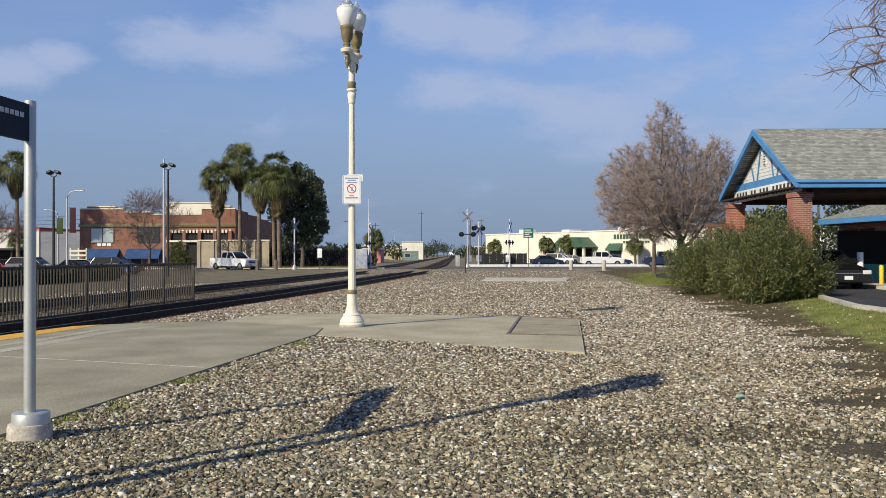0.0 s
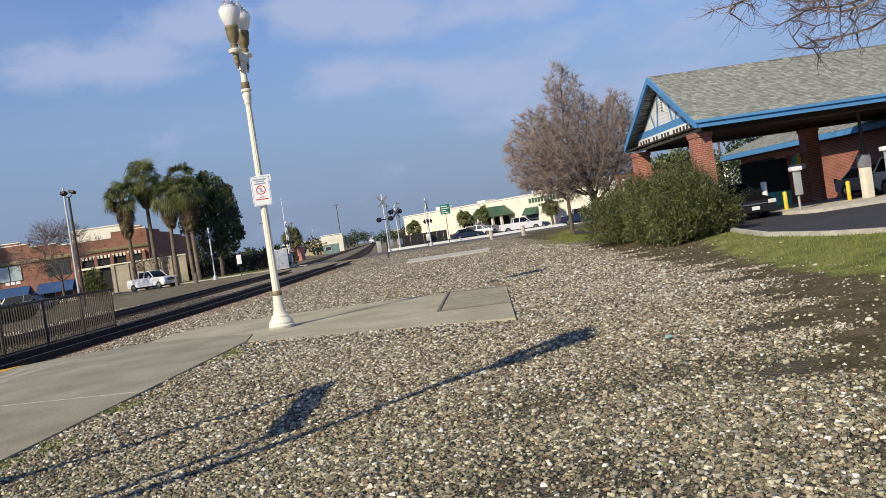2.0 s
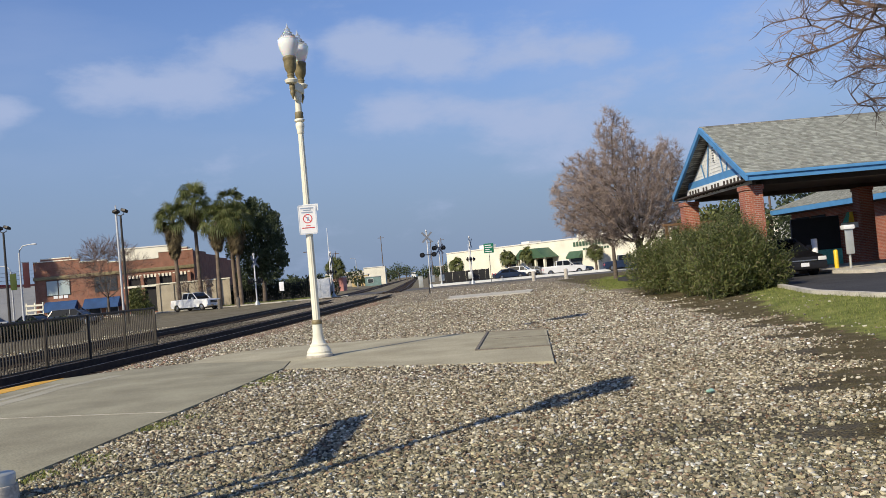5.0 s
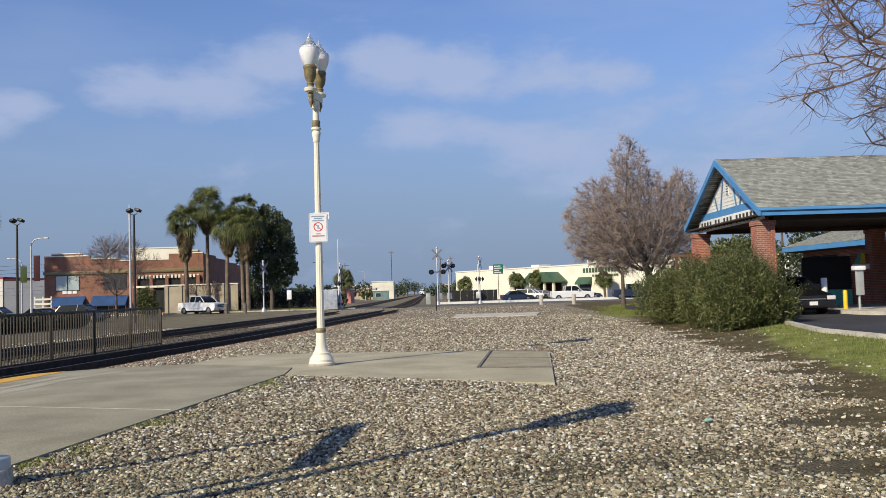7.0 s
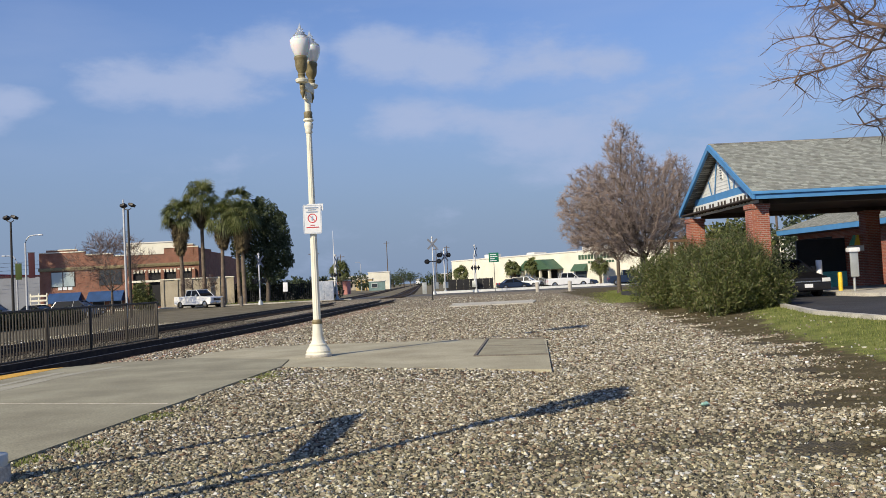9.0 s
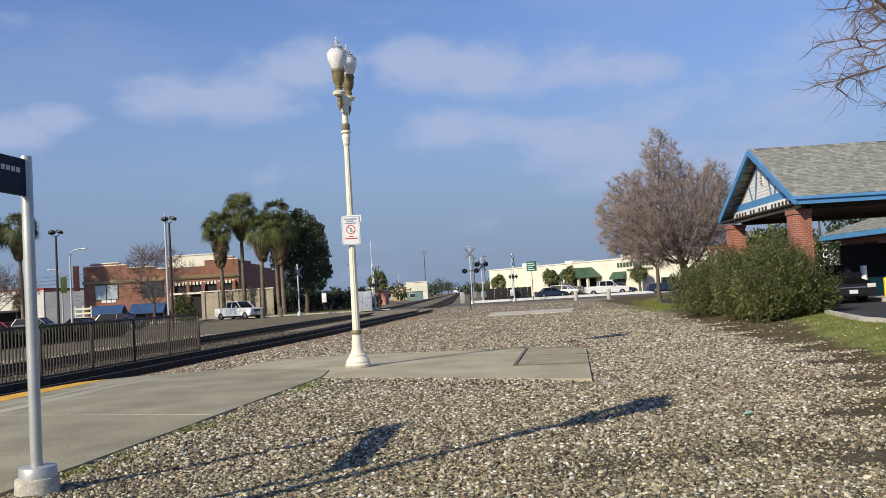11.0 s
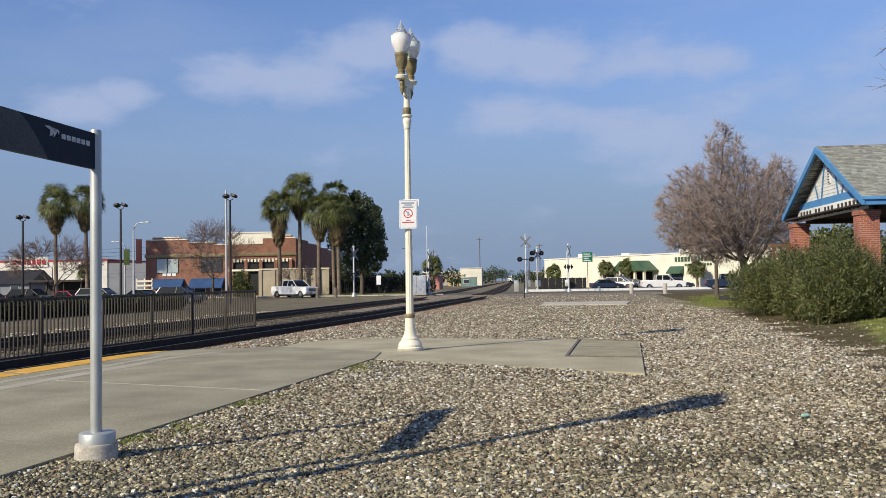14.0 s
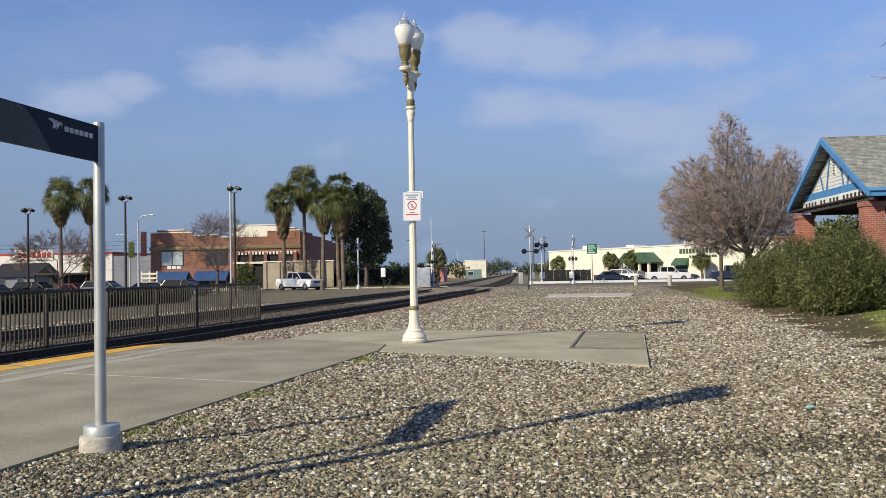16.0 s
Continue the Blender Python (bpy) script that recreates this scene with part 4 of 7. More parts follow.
# plain emblem and bars in place of the operator's mark
for k in range(3):
    u0 = 0.80 - k * 0.055
    part("emblem_blade", panel_face([(u0, 2.870 - k * 0.004), (u0 - 0.07, 2.877 - k * 0.006), (u0 - 0.16 + k * 0.03, 2.855 - k * 0.002), (u0 - 0.10 + k * 0.02, 2.800), (u0 - 0.07, 2.797), (u0 - 0.08, 2.845)], 0.023, 0.002), M_LETTER, name_sign)
for k in range(6):
    u0 = 0.56 - k * 0.074
    part("name_bar", panel_face([(u0, 2.797), (u0, 2.840), (u0 - 0.056, 2.840), (u0 - 0.056, 2.797)], 0.0225, 0.002), M_LETTER, name_sign)


# ---- fence between the tracks ----
FA, FB = Vector((-10.72, 36.6)), Vector((-13.1, 12.8))
fd = (FB - FA).normalized()
fence = thing("picket_fence", FA.x, FA.y, -0.29, math.degrees(math.atan2(fd.y, fd.x)), "dark bronze steel picket fence between the tracks", "fence")
FL = (FB - FA).length
part("rail", box(0, -0.025, 1.53, FL, 0.025, 1.60, 0.008), M_FENCE, fence)
part("rail", box(0, -0.02, 0.12, FL, 0.02, 0.17, 0.008), M_FENCE, fence)
post = part("post", box(-0.04, -0.04, 0, 0.04, 0.04, 1.62, 0.008), M_FENCE, fence)
k = 2.85
while k < FL:
    o = new("post", post.data)
    o.parent, o.location = fence, (k, 0, 0)
    k += 2.85
picket = part("picket", box(-0.016, -0.016, 0.15, 0.016, 0.016, 1.55), M_FENCE, fence)
picket.location = (0.17, 0, 0)
k = 0.335
while k < FL:
    o = new("picket", picket.data)
    o.parent, o.location = fence, (k, 0, 0)
    k += 0.165


# ---- roof shingles ----
def shingles(parent, x0, x1, foot, head, rows, seed, trim=None):
    """Overlapping tabs over a roof slope that runs along x; foot and head: (y, z) at eave and ridge."""
    rng = random.Random(seed)
    v, f = [], []
    (ya, za), (yb, zb) = foot, head
    run = math.hypot(yb - ya, zb - za)
    ny_, nz_ = -(zb - za) / run, (yb - ya) / run
    if nz_ < 0:
        ny_, nz_ = -ny_, -nz_
    for r in range(rows):
        t0, t1 = r / rows, (r + 1.15) / rows
        lo, hi = (trim(r / rows) if trim else (x0, x1))
        x = lo - rng.uniform(0, 0.25)
        while x < hi:
            w = rng.uniform(0.12, 0.25)
            a, c = max(lo, x), min(hi, x + w - 0.006)
            x += w
            if c - a < 0.03:
                continue
            lift, d = rng.uniform(0.012, 0.022), rng.uniform(-0.004, 0.004)
            y0, z0 = ya + (yb - ya) * (t0 + d), za + (zb - za) * (t0 + d)
            y1, z1 = ya + (yb - ya) * t1, za + (zb - za) * t1
            b_ = len(v)
            v.extend([(a, y0 + ny_ * lift, z0 + nz_ * lift), (c, y0 + ny_ * lift, z0 + nz_ * lift), (c, y1 + ny_ * 0.004, z1 + nz_ * 0.004), (a, y1 + ny_ * 0.004, z1 + nz_ * 0.004), (a, y0, z0), (c, y0, z0)])
            f.extend([(b_, b_ + 1, b_ + 2, b_ + 3), (b_ + 4, b_ + 5, b_ + 1, b_)])
    ob = raw_mesh("shingle_layer", v, f, M_TABS, parent)
    return tagged(ob, kind="stuff")


# ---- bank drive-through canopy ----
bank = thing("drive_through_canopy", 12.3, 33.35, 0, 0.0, "brick-columned drive-through canopy with grey shingle roof and blue trim", "building")
W, LEN, EZ, RZ = 9.5, 15.5, 4.34, 6.78
roof = bmesh.new()
for ya, yb in ((0, W / 2), (W, W / 2)):
    b0 = [(0, ya, EZ), (LEN, ya, EZ), (LEN, yb, RZ), (0, yb, RZ)]
    lo = [(x, y, z - 0.14) for x, y, z in b0]
    vt, vb = [roof.verts.new(p) for p in b0], [roof.verts.new(p) for p in lo]
    roof.faces.new(vt)
    roof.faces.new(vb[::-1])
    for i in range(4):
        roof.faces.new((vt[i], vt[(i + 1) % 4], vb[(i + 1) % 4], vb[i]))
part("roof", roof, M_SHINGLE, bank)
shingles(bank, 0, LEN, (0, EZ), (W / 2, RZ), 35, 1)
shingles(bank, 0, LEN, (W, EZ), (W / 2, RZ), 35, 2)
part("ridge_cap", tube([(0, W / 2, RZ + 0.0), (LEN, W / 2, RZ + 0.0)], 0.06, 0.06, 6), M_SHINGLE, bank)
for y0, s in ((0, -1), (W, 1)):
    part("fascia", box(-0.02, min(y0, y0 + s * 0.05), EZ - 0.30, LEN, max(y0, y0 + s * 0.05), EZ - 0.02), M_BLUE, bank)
    part("gutter_lip", box(-0.02, min(y0 + s * 0.05, y0 + s * 0.12), EZ - 0.12, LEN, max(y0 + s * 0.05, y0 + s * 0.12), EZ - 0.01, 0.01), M_BLUE, bank)
for ya, yb in ((-0.1, W / 2), (W + 0.1, W / 2)):
    rake = bmesh.new()
    d = -0.25
    p = [(-0.05, ya, EZ - 0.05), (-0.05, yb, RZ + 0.02), (-0.05, yb, RZ + 0.02 + d), (-0.05, ya, EZ - 0.05 + d)]
    f = [rake.verts.new(q) for q in p]
    r = [rake.verts.new((0.06, q[1], q[2])) for q in p]
    rake.faces.new(f)
    rake.faces.new(r[::-1])
    for i in range(4):
        rake.faces.new((f[i], f[(i + 1) % 4], r[(i + 1) % 4], r[i]))
    part("rake_board", rake, M_BLUE, bank)
GX = 0.5
gable = part("gable_wall", side_block([(0.9, EZ + 0.1), (W - 0.9, EZ + 0.1), (W / 2, RZ - 0.35)], GX, GX + 0.12), M_SIDING, bank, "white lap siding gable")
for k in range(1, 14):
    z = EZ + 0.1 + k * 0.15
    hw = (W / 2 - 0.9) * (1 - (z - EZ - 0.1) / (RZ - 0.45 - EZ))
    if hw > 0.15:
        part("lap_board", box(GX - 0.015, W / 2 - hw, z, GX, W / 2 + hw, z + 0.02), M_SIDING, gable)
part("vent", box(GX - 0.04, W / 2 - 0.14, EZ + 0.95, GX - 0.001, W / 2 + 0.14, EZ + 1.65, 0.01), M_SIDING, gable)
for k in range(6):
    part("slat", box(GX - 0.055, W / 2 - 0.11, EZ + 1.0 + k * 0.11, GX - 0.04, W / 2 + 0.11, EZ + 1.03 + k * 0.11), M_DARK, gable)
part("trim_beam", box(GX - 0.05, 0.85, EZ + 0.12, GX - 0.001, W - 0.85, EZ + 0.42), M_BLUE, bank)
for s in (-1, 1):
    b = bmesh.new()
    for y0, z0, y1, z1 in ((W / 2 + s * 1.0, EZ + 0.42, W / 2 + s * 0.55, EZ + 1.75), (W / 2 + s * 1.4, EZ + 0.42, W / 2 + s * 1.75, EZ + 1.05)):
        b.faces.new([b.verts.new((GX - 0.03, y, z)) for y, z in ((y0 - 0.07, z0), (y0 + 0.07, z0), (y1 + 0.07, z1), (y1 - 0.07, z1))])
    part("timber_trim", b, M_BLUE, bank)
band = part("sign_band", box(GX - 0.08, 0.7, EZ - 0.38, GX - 0.0, W - 0.7, EZ + 0.12, 0.01), M_SIDING, bank, "white sign band")
u = 8.35
for word in (4, 2, 3, 6):
    for c in range(word):
        part("letter_bar", box(GX - 0.10, u - 0.2, EZ - 0.30, GX - 0.08, u, EZ + 0.03, 0.01), M_SOFFIT, band)
        u -= 0.41
    u -= 0.33
part("beam", box(GX + 0.3, 0.55, EZ - 0.46, LEN, 1.15, EZ - 0.22), M_SOFFIT, bank)
part("beam", box(GX + 0.3, W - 1.15, EZ - 0.46, LEN, W - 0.55, EZ - 0.22), M_SOFFIT, bank)
part("soffit", box(0.02, 0.02, EZ - 0.27, LEN, W - 0.02, EZ - 0.21), M_SOFFIT, bank)
for lx in (4.0, 8.2, 12.0):
    part("soffit_light", lathe([(0.22, EZ - 0.36), (0.24, EZ - 0.33), (0.24, EZ - 0.27)], 16, at=(lx, 0.35 + 2.0, 0)), M_DARK, bank)
for cx, cy, hw in ((0.45, 0.85, 0.34), (0.45, W - 0.75, 0.34), (8.72, 0.95, 0.40), (8.55, W - 0.95, 0.33)):
    gz = 0.30
    col = part("column", box(cx - hw, cy - hw, gz - 0.3, cx + hw, cy + hw, EZ - 0.45, 0.006), M_BRICK, bank, "red brick column")
    part("plinth", box(cx - hw - 0.015, cy - hw - 0.015, gz - 0.3, cx + hw + 0.015, cy + hw + 0.015, gz + 0.25, 0.01), M_BRICK, col)
    part("cap", box(cx - hw - 0.04, cy - hw - 0.04, EZ - 0.62, cx + hw + 0.04, cy + hw + 0.04, EZ - 0.44, 0.01), M_BRICK, col)
cup = part("cupola", box(11.8, W / 2 - 0.5, RZ - 0.6, 13.4, W / 2 + 0.5, RZ + 0.30, 0.01), M_SIDING, bank, "white roof cupola with blue cornice")
part("cornice", box(11.7, W / 2 - 0.6, RZ + 0.30, 13.5, W / 2 + 0.6, RZ + 0.55, 0.03), M_BLUE, cup)
b = bmesh.new()
top = [b.verts.new((12.3, W / 2, RZ + 0.85)), b.verts.new((12.9, W / 2, RZ + 0.85))]
ring4 = [b.verts.new(p) for p in ((11.6, W / 2 - 0.7, RZ + 0.55), (13.6, W / 2 - 0.7, RZ + 0.55), (13.6, W / 2 + 0.7, RZ + 0.55), (11.6, W / 2 + 0.7, RZ + 0.55))]
for f in ((0, 1, 5, 4), (1, 2, 5), (2, 3, 4, 5), (3, 0, 4), (3, 2, 1, 0)):
    b.faces.new([(ring4 + top)[i] for i in f])
part("cupola_roof", b, M_SHINGLE, cup)
part("vane", lathe([(0.02, RZ + 0.5), (0.3, RZ + 0.62), (0.32, RZ + 0.9), (0.1, RZ + 1.0)], 12, at=(12.4, W / 2 - 0.75, -0.25)), M_BLACK, cup, "black round roof ventilator")

# main bank building behind the canopy
main = thing("bank_building", 23.7, 57, 0.5, -84.5, "red brick bank building with shingle roof and blue eaves", "building")
part("wall", box(0, 0, -0.8, 32, 14, 3.2), M_BRICK, main)
part("fascia", box(-0.8, -0.95, 2.95, 33, -0.85, 3.25), M_BLUE, main)
part("fascia", box(-0.85, -0.95, 2.95, -0.75, 15, 3.25), M_BLUE, main)
part("soffit", box(-0.75, -0.85, 2.9, 33, 15, 2.96), M_SOFFIT, main)
b = bmesh.new()
pts = [(-0.85, -0.95, 3.25), (33, -0.95, 3.25), (33, 15, 3.25), (-0.85, 15, 3.25), (6.5, 7, 6.3), (33, 7, 6.3)]
v = [b.verts.new(p) for p in pts]
for f in ((0, 1, 5, 4), (2, 3, 4, 5), (3, 0, 4), (1, 2, 5), (0, 3, 2, 1)):
    b.faces.new([v[i] for i in f])
part("roof", b, M_SHINGLE, main)
shingles(main, -0.85, 33, (-0.95, 3.25), (7, 6.3), 58, 3, lambda t: (-0.85 + 7.35 * t, 33))
for x0, x1 in ((0.6, 2.2), (2.4, 4.0)):
    w = part("window", box(x0, -0.06, 0.25, x1, 0.02, 2.6), M_DARK, main)
    part("pane", box(x0 + 0.08, -0.075, 0.33, x1 - 0.08, -0.06, 2.52), M_GLASS, w)
dr = part("door", box(7.6, -0.03, -0.2, 8.6, 0.05, 2.15), M_WOOD, main, "brown door in a brick recess")
part("door_frame", box(7.45, -0.05, -0.2, 7.58, 0.05, 2.25), M_SOFFIT, dr)
tw = part("teller_window", box(19.4, -0.35, 0.85, 21.8, 0.03, 2.1, 0.02), M_SIDING, main, "white-framed teller window")
part("pane", box(19.5, -0.37, 0.95, 21.2, -0.35, 2.0), M_GLASS, tw)
part("blind", box(21.25, -0.37, 0.95, 21.7, -0.352, 2.0), M_PANE, tw)


# ---- bank yard ----
yard = [(x + 0.09, y) for x, y in KERB] + [(13.4, 62), (60, 62), (60, 0)]
asphalt = part("asphalt_yard", prism(yard, 0.0, 0.30), M_ASPHALT)
tagged(asphalt, "dark smooth asphalt of the drive-through lane", "driveway", kind="structure")
kerb = thing("kerb", label="pale concrete kerb between grass and driveway", category="kerb", kind="structure")
fine = []
for (xa, ya), (xb, yb) in zip(KERB, KERB[1:]):
    n = max(1, round((yb - ya) / 1.5))
    fine += [(xa + (xb - xa) * i / n, ya + (yb - ya) * i / n) for i in range(n)]
fine.append(KERB[-1])
for (xa, ya), (xb, yb) in zip(fine, fine[1:]):
    d = Vector((xb - xa, yb - ya)).normalized() * 0.004
    part("kerbstone", prism([(xa - 0.09, ya + d.y), (xb - 0.09, yb - d.y), (xb + 0.09, yb - d.y), (xa + 0.09, ya + d.y)], 0.0, 0.37), M_KERB, kerb)
arrow = part("lane_marking", prism([(17.5, 24.2), (19.2, 24.0), (19.2, 24.12), (17.5, 24.35)], 0.28, 0.304), M_SIGN_W)
tagged(arrow, "worn white painted lane marking on asphalt", "road marking", kind="structure")
isl = thing("traffic_island", label="raised pale concrete island under the canopy columns", category="traffic island", kind="structure")
part("island_slab", prism([(15.65, 32.2), (15.95, 31.7), (20.9, 31.5), (21.2, 31.9), (21.2, 42.9), (20.2, 43.2), (16.2, 41.0), (15.65, 40.5)], 0.2, 0.43), M_KERB, isl)


def bollard(x, y, h, mat, label):
    t = thing("bollard", x, y, 0.43, 0, label, "bollard", "drive-through bollards")
    part("post", lathe([(0.085, 0), (0.085, h - 0.04), (0.06, h - 0.01), (0.0, h)], 14), mat, t)
    return t


bollard(19.5, 36.4, 0.8, M_YPAINT, "yellow steel bollard beside the bank lane")
bollard(16.6, 36.0, 0.75, M_YPAINT, "yellow steel bollard beside a lane sign")
b2 = bollard(15.95, 36.4, 1.25, M_YPAINT, "yellow bollard with a white upper sleeve")
part("sleeve", lathe([(0.12, 0.55), (0.12, 1.24), (0.1, 1.26)], 14), M_SIGN_W, b2)


def teller_post(x, y):
    t = thing("deposit_station", x, y, 0.43, 8, "grey and white drive-up deposit station", "bank machine", "bank machines")
    part("cabinet", box(-0.19, -0.12, 0.0, 0.19, 0.2, 1.25, 0.03), M_CREAM, t)
    part("head", box(-0.2, -0.14, 1.25, 0.2, 0.22, 1.78, 0.03), M_GREYWALL, t)
    part("tube_duct", lathe([(0.07, 1.78), (0.07, 3.45), (0.09, 3.5)], 12), M_POLE_D, t)
    return t


teller_post(19.85, 35.5)


def lane_sign(x, y, w, h, mat, group):
    t = thing("lane_sign", x, y, 0.43, 0, "white and grey lane sign cabinet on a steel post", "sign", group)
    part("post", lathe([(0.05, 0), (0.05, h + 0.3), (0.045, h + 0.31)], 12), M_GALV, t)
    part("cabinet", box(-w / 2, -0.12, 0.55, w / 2, -0.05, h + 0.25, 0.03), M_GALV, t)
    part("top_hood", box(-w / 2 - 0.05, -0.2, h + 0.25, w / 2 + 0.05, 0.15, h + 0.42, 0.04), mat, t)
    return t


lane_sign(19.35, 33.0, 0.34, 1.5, M_SIGN_W, "lane signs")
lane_sign(16.5, 34.6, 0.32, 1.25, M_SIGN_W, "lane signs")
kiosk = thing("cash_machine_kiosk", 19.2, 42.4, 0.3, -20, "teal and dark cash machine kiosk with a coloured emblem", "cash machine")
part("body", box(-1.5, 0, 0, 0.6, 1.4, 2.4, 0.03), M_DARK, kiosk)
part("teal_base", box(-0.7, -0.03, 0, 0.62, -0.001, 0.85), M_TEAL, kiosk)
part("white_band", box(0.68, -0.035, 1.75, 1.6, 0.02, 2.0), M_SIGN_W, kiosk)
part("brick_panel", box(0.62, 0.02, 0, 1.7, 0.3, 2.5), M_BRICK, kiosk)
for s, m in ((0, M_TEAL), (1, M_YPAINT)):
    b = bmesh.new()
    b.faces.new([b.verts.new(p) for p in ((0.75 + 0.26 * s, -0.04, 2.02), (1.0 + 0.26 * s, -0.04, 2.02), (1.16 + 0.06 * s, -0.04, 2.5), (0.98 + 0.1 * s, -0.04, 2.5))])
    part("emblem_shape", b, m, kiosk)


# ---- vehicles ----
def wheel(parent, x, y, r, mats=(M_TYRE, M_CHROME)):
    b = bmesh.new()
    n = 18
    rings = []
    for dx, rr in ((-0.11, r * 0.86), (-0.10, r), (0.10, r), (0.11, r * 0.86), (0.11, r * 0.6), (-0.11, r * 0.6)):
        rings.append([b.verts.new((x + dx, y + rr * math.cos(2 * math.pi * i / n), r + rr * math.sin(2 * math.pi * i / n))) for i in range(n)])
    for a, c in zip(rings, rings[1:] + rings[:1]):
        for i in range(n):
            b.faces.new((a[i], a[(i + 1) % n], c[(i + 1) % n], c[i]))
    t = part("wheel", b, mats[0], parent)
    b = bmesh.new()
    for s in (-1, 1):
        c0 = b.verts.new((x + s * 0.125, y, r))
        ring_ = [b.verts.new((x + s * (0.10 if i % 2 else 0.115), y + r * 0.61 * math.cos(2 * math.pi * i / 10), r + r * 0.61 * math.sin(2 * math.pi * i / 10))) for i in range(10)]
        for i in range(10):
            b.faces.new((c0, ring_[i], ring_[(i + 1) % 10]))
    part("rim", b, mats[1], t)


def vehicle(style, x, y, z, rz, paint, label, category="car"):
    """A car whose nose points along -y before it is turned."""
    t = thing({"pickup": "pickup_truck", "suv": "suv", "sedan": "sedan"}[style], x, y, z, rz, label, category, "parked vehicles")
    L, Wd = {"pickup": (5.8, 2.0), "suv": (4.7, 1.86), "sedan": (4.7, 1.82)}[style]
    h = L / 2
    r = 0.38 if style != "sedan" else 0.33
    hood, belt, top = {"pickup": (1.16, 1.24, 1.95), "suv": (1.05, 1.10, 1.70), "sedan": (0.88, 0.95, 1.45)}[style]
    ya, yb = -h + 0.95, h - 0.95
    low = 0.32 if style != "sedan" else 0.24

    def arch(c):
        return [(c + (r + 0.07) * math.cos(a), r + (r + 0.07) * math.sin(a)) for a in [math.pi * (1 - i / 8) for i in range(9)]]

    lower = [(-h + 0.03, low + 0.1)] + [(ya - r - 0.08, low)] + [q for q in arch(ya) if q[1] > low] + [q for q in arch(yb) if q[1] > low] + [(yb + r + 0.08, low), (h - 0.02, low + 0.12)]
    if style == "pickup":
        upper = [(h, 0.75), (h - 0.02, 1.27), (1.12, 1.28), (1.08, belt), (-1.25, belt), (-h + 0.12, hood - 0.04), (-h, hood - 0.28)]
        cab = [(1.08, belt), (0.98, top), (-0.5, top), (-1.3, belt)]
    elif style == "suv":
        upper = [(h, 0.7), (h - 0.03, belt), (-1.15, belt), (-h + 0.14, hood - 0.06), (-h, hood - 0.30)]
        cab = [(h - 0.05, belt), (h - 0.45, top - 0.04), (-0.35, top), (-1.15, belt)]
    else:
        upper = [(h, 0.62), (h - 0.05, belt), (-1.1, belt), (-h + 0.2, hood - 0.12), (-h, hood - 0.35)]
        cab = [(h - 0.75, belt), (h - 1.4, top - 0.03), (-0.2, top), (-1.1, belt)]
    b = side_block(lower + upper, -Wd / 2, Wd / 2)
    bmesh.ops.bevel(b, geom=[e for e in b.edges if abs(e.verts[0].co.x - e.verts[1].co.x) < 1e-4 and max(v.co.z for v in e.verts) > 0.6], offset=0.13, segments=3, affect="EDGES", clamp_overlap=True)
    body = part("body", b, paint, t)
    part("cabin", side_block(cab, -Wd / 2 + 0.06, Wd / 2 - 0.06, taper=0.16, z_taper=belt + 0.2), M_CARGLASS, t)
    roof_y = [p[0] for p in cab if p[1] > belt + 0.3]
    part("roof", box(-Wd / 2 + 0.2, min(roof_y) - 0.05, top - 0.05, Wd / 2 - 0.2, max(roof_y) + 0.08, top + 0.02, 0.02), paint, t)
    for s in (-1, 1):
        for (y0, z0), (y1, z1) in (((cab[0]), (cab[1])), ((cab[3]), (cab[2])), ((0.2, belt), (0.15, top - 0.03))):
            part("pillar", tube([(s * (Wd / 2 - 0.05), y0, z0), (s * (Wd / 2 - 0.21), y1, z1)], 0.045, 0.04, 6), paint, t)
    if style == "pickup":
        part("bed_liner", box(-Wd / 2 + 0.12, 1.2, 1.25, Wd / 2 - 0.12, h - 0.1, 1.286), M_DARK, t)
    for wx in (-Wd / 2 + 0.12, Wd / 2 - 0.12):
        for wy in (ya, yb):
            wheel(t, wx, wy, r)
    part("underbody", box(-Wd / 2 + 0.2, -h + 0.3, 0.2, Wd / 2 - 0.2, h - 0.3, 0.5), M_DARK, t)
    gz = hood - 0.42
    g = part("grille", box(-0.55, -h - 0.025, gz, 0.55, -h + 0.02, gz + 0.26, 0.02), M_BLACK, t)
    part("grille_bar", box(-0.5, -h - 0.035, gz + 0.11, 0.5, -h - 0.025, gz + 0.15), M_CHROME, g)
    part("bumper", box(-Wd / 2 + 0.03, -h - 0.05, low + 0.02, Wd / 2 - 0.03, -h + 0.1, low + 0.28, 0.03), M_BLACK if style != "pickup" else M_CHROME, t)
    part("number_plate", box(-0.16, -h - 0.062, low + 0.12, 0.16, -h - 0.05, low + 0.26), M_SIGN_W, t)
    for s in (-1, 1):
        part("headlight", box(s * (Wd / 2 - 0.20) - 0.17, -h - 0.02, gz + 0.1, s * (Wd / 2 - 0.20) + 0.17, -h + 0.1, gz + 0.25, 0.02), M_LAMP, t)
        part("tail_light", box(s * (Wd / 2 - 0.1) - 0.08, h - 0.06, 0.75, s * (Wd / 2 - 0.1) + 0.08, h + 0.015, 1.02, 0.01), M_SIGN_RED, t)
        part("mirror", box(s * (Wd / 2 + 0.1) - 0.1, -0.85, belt + 0.02, s * (Wd / 2 + 0.1) + 0.1, -0.72, belt + 0.2, 0.02), paint, t)
    return t


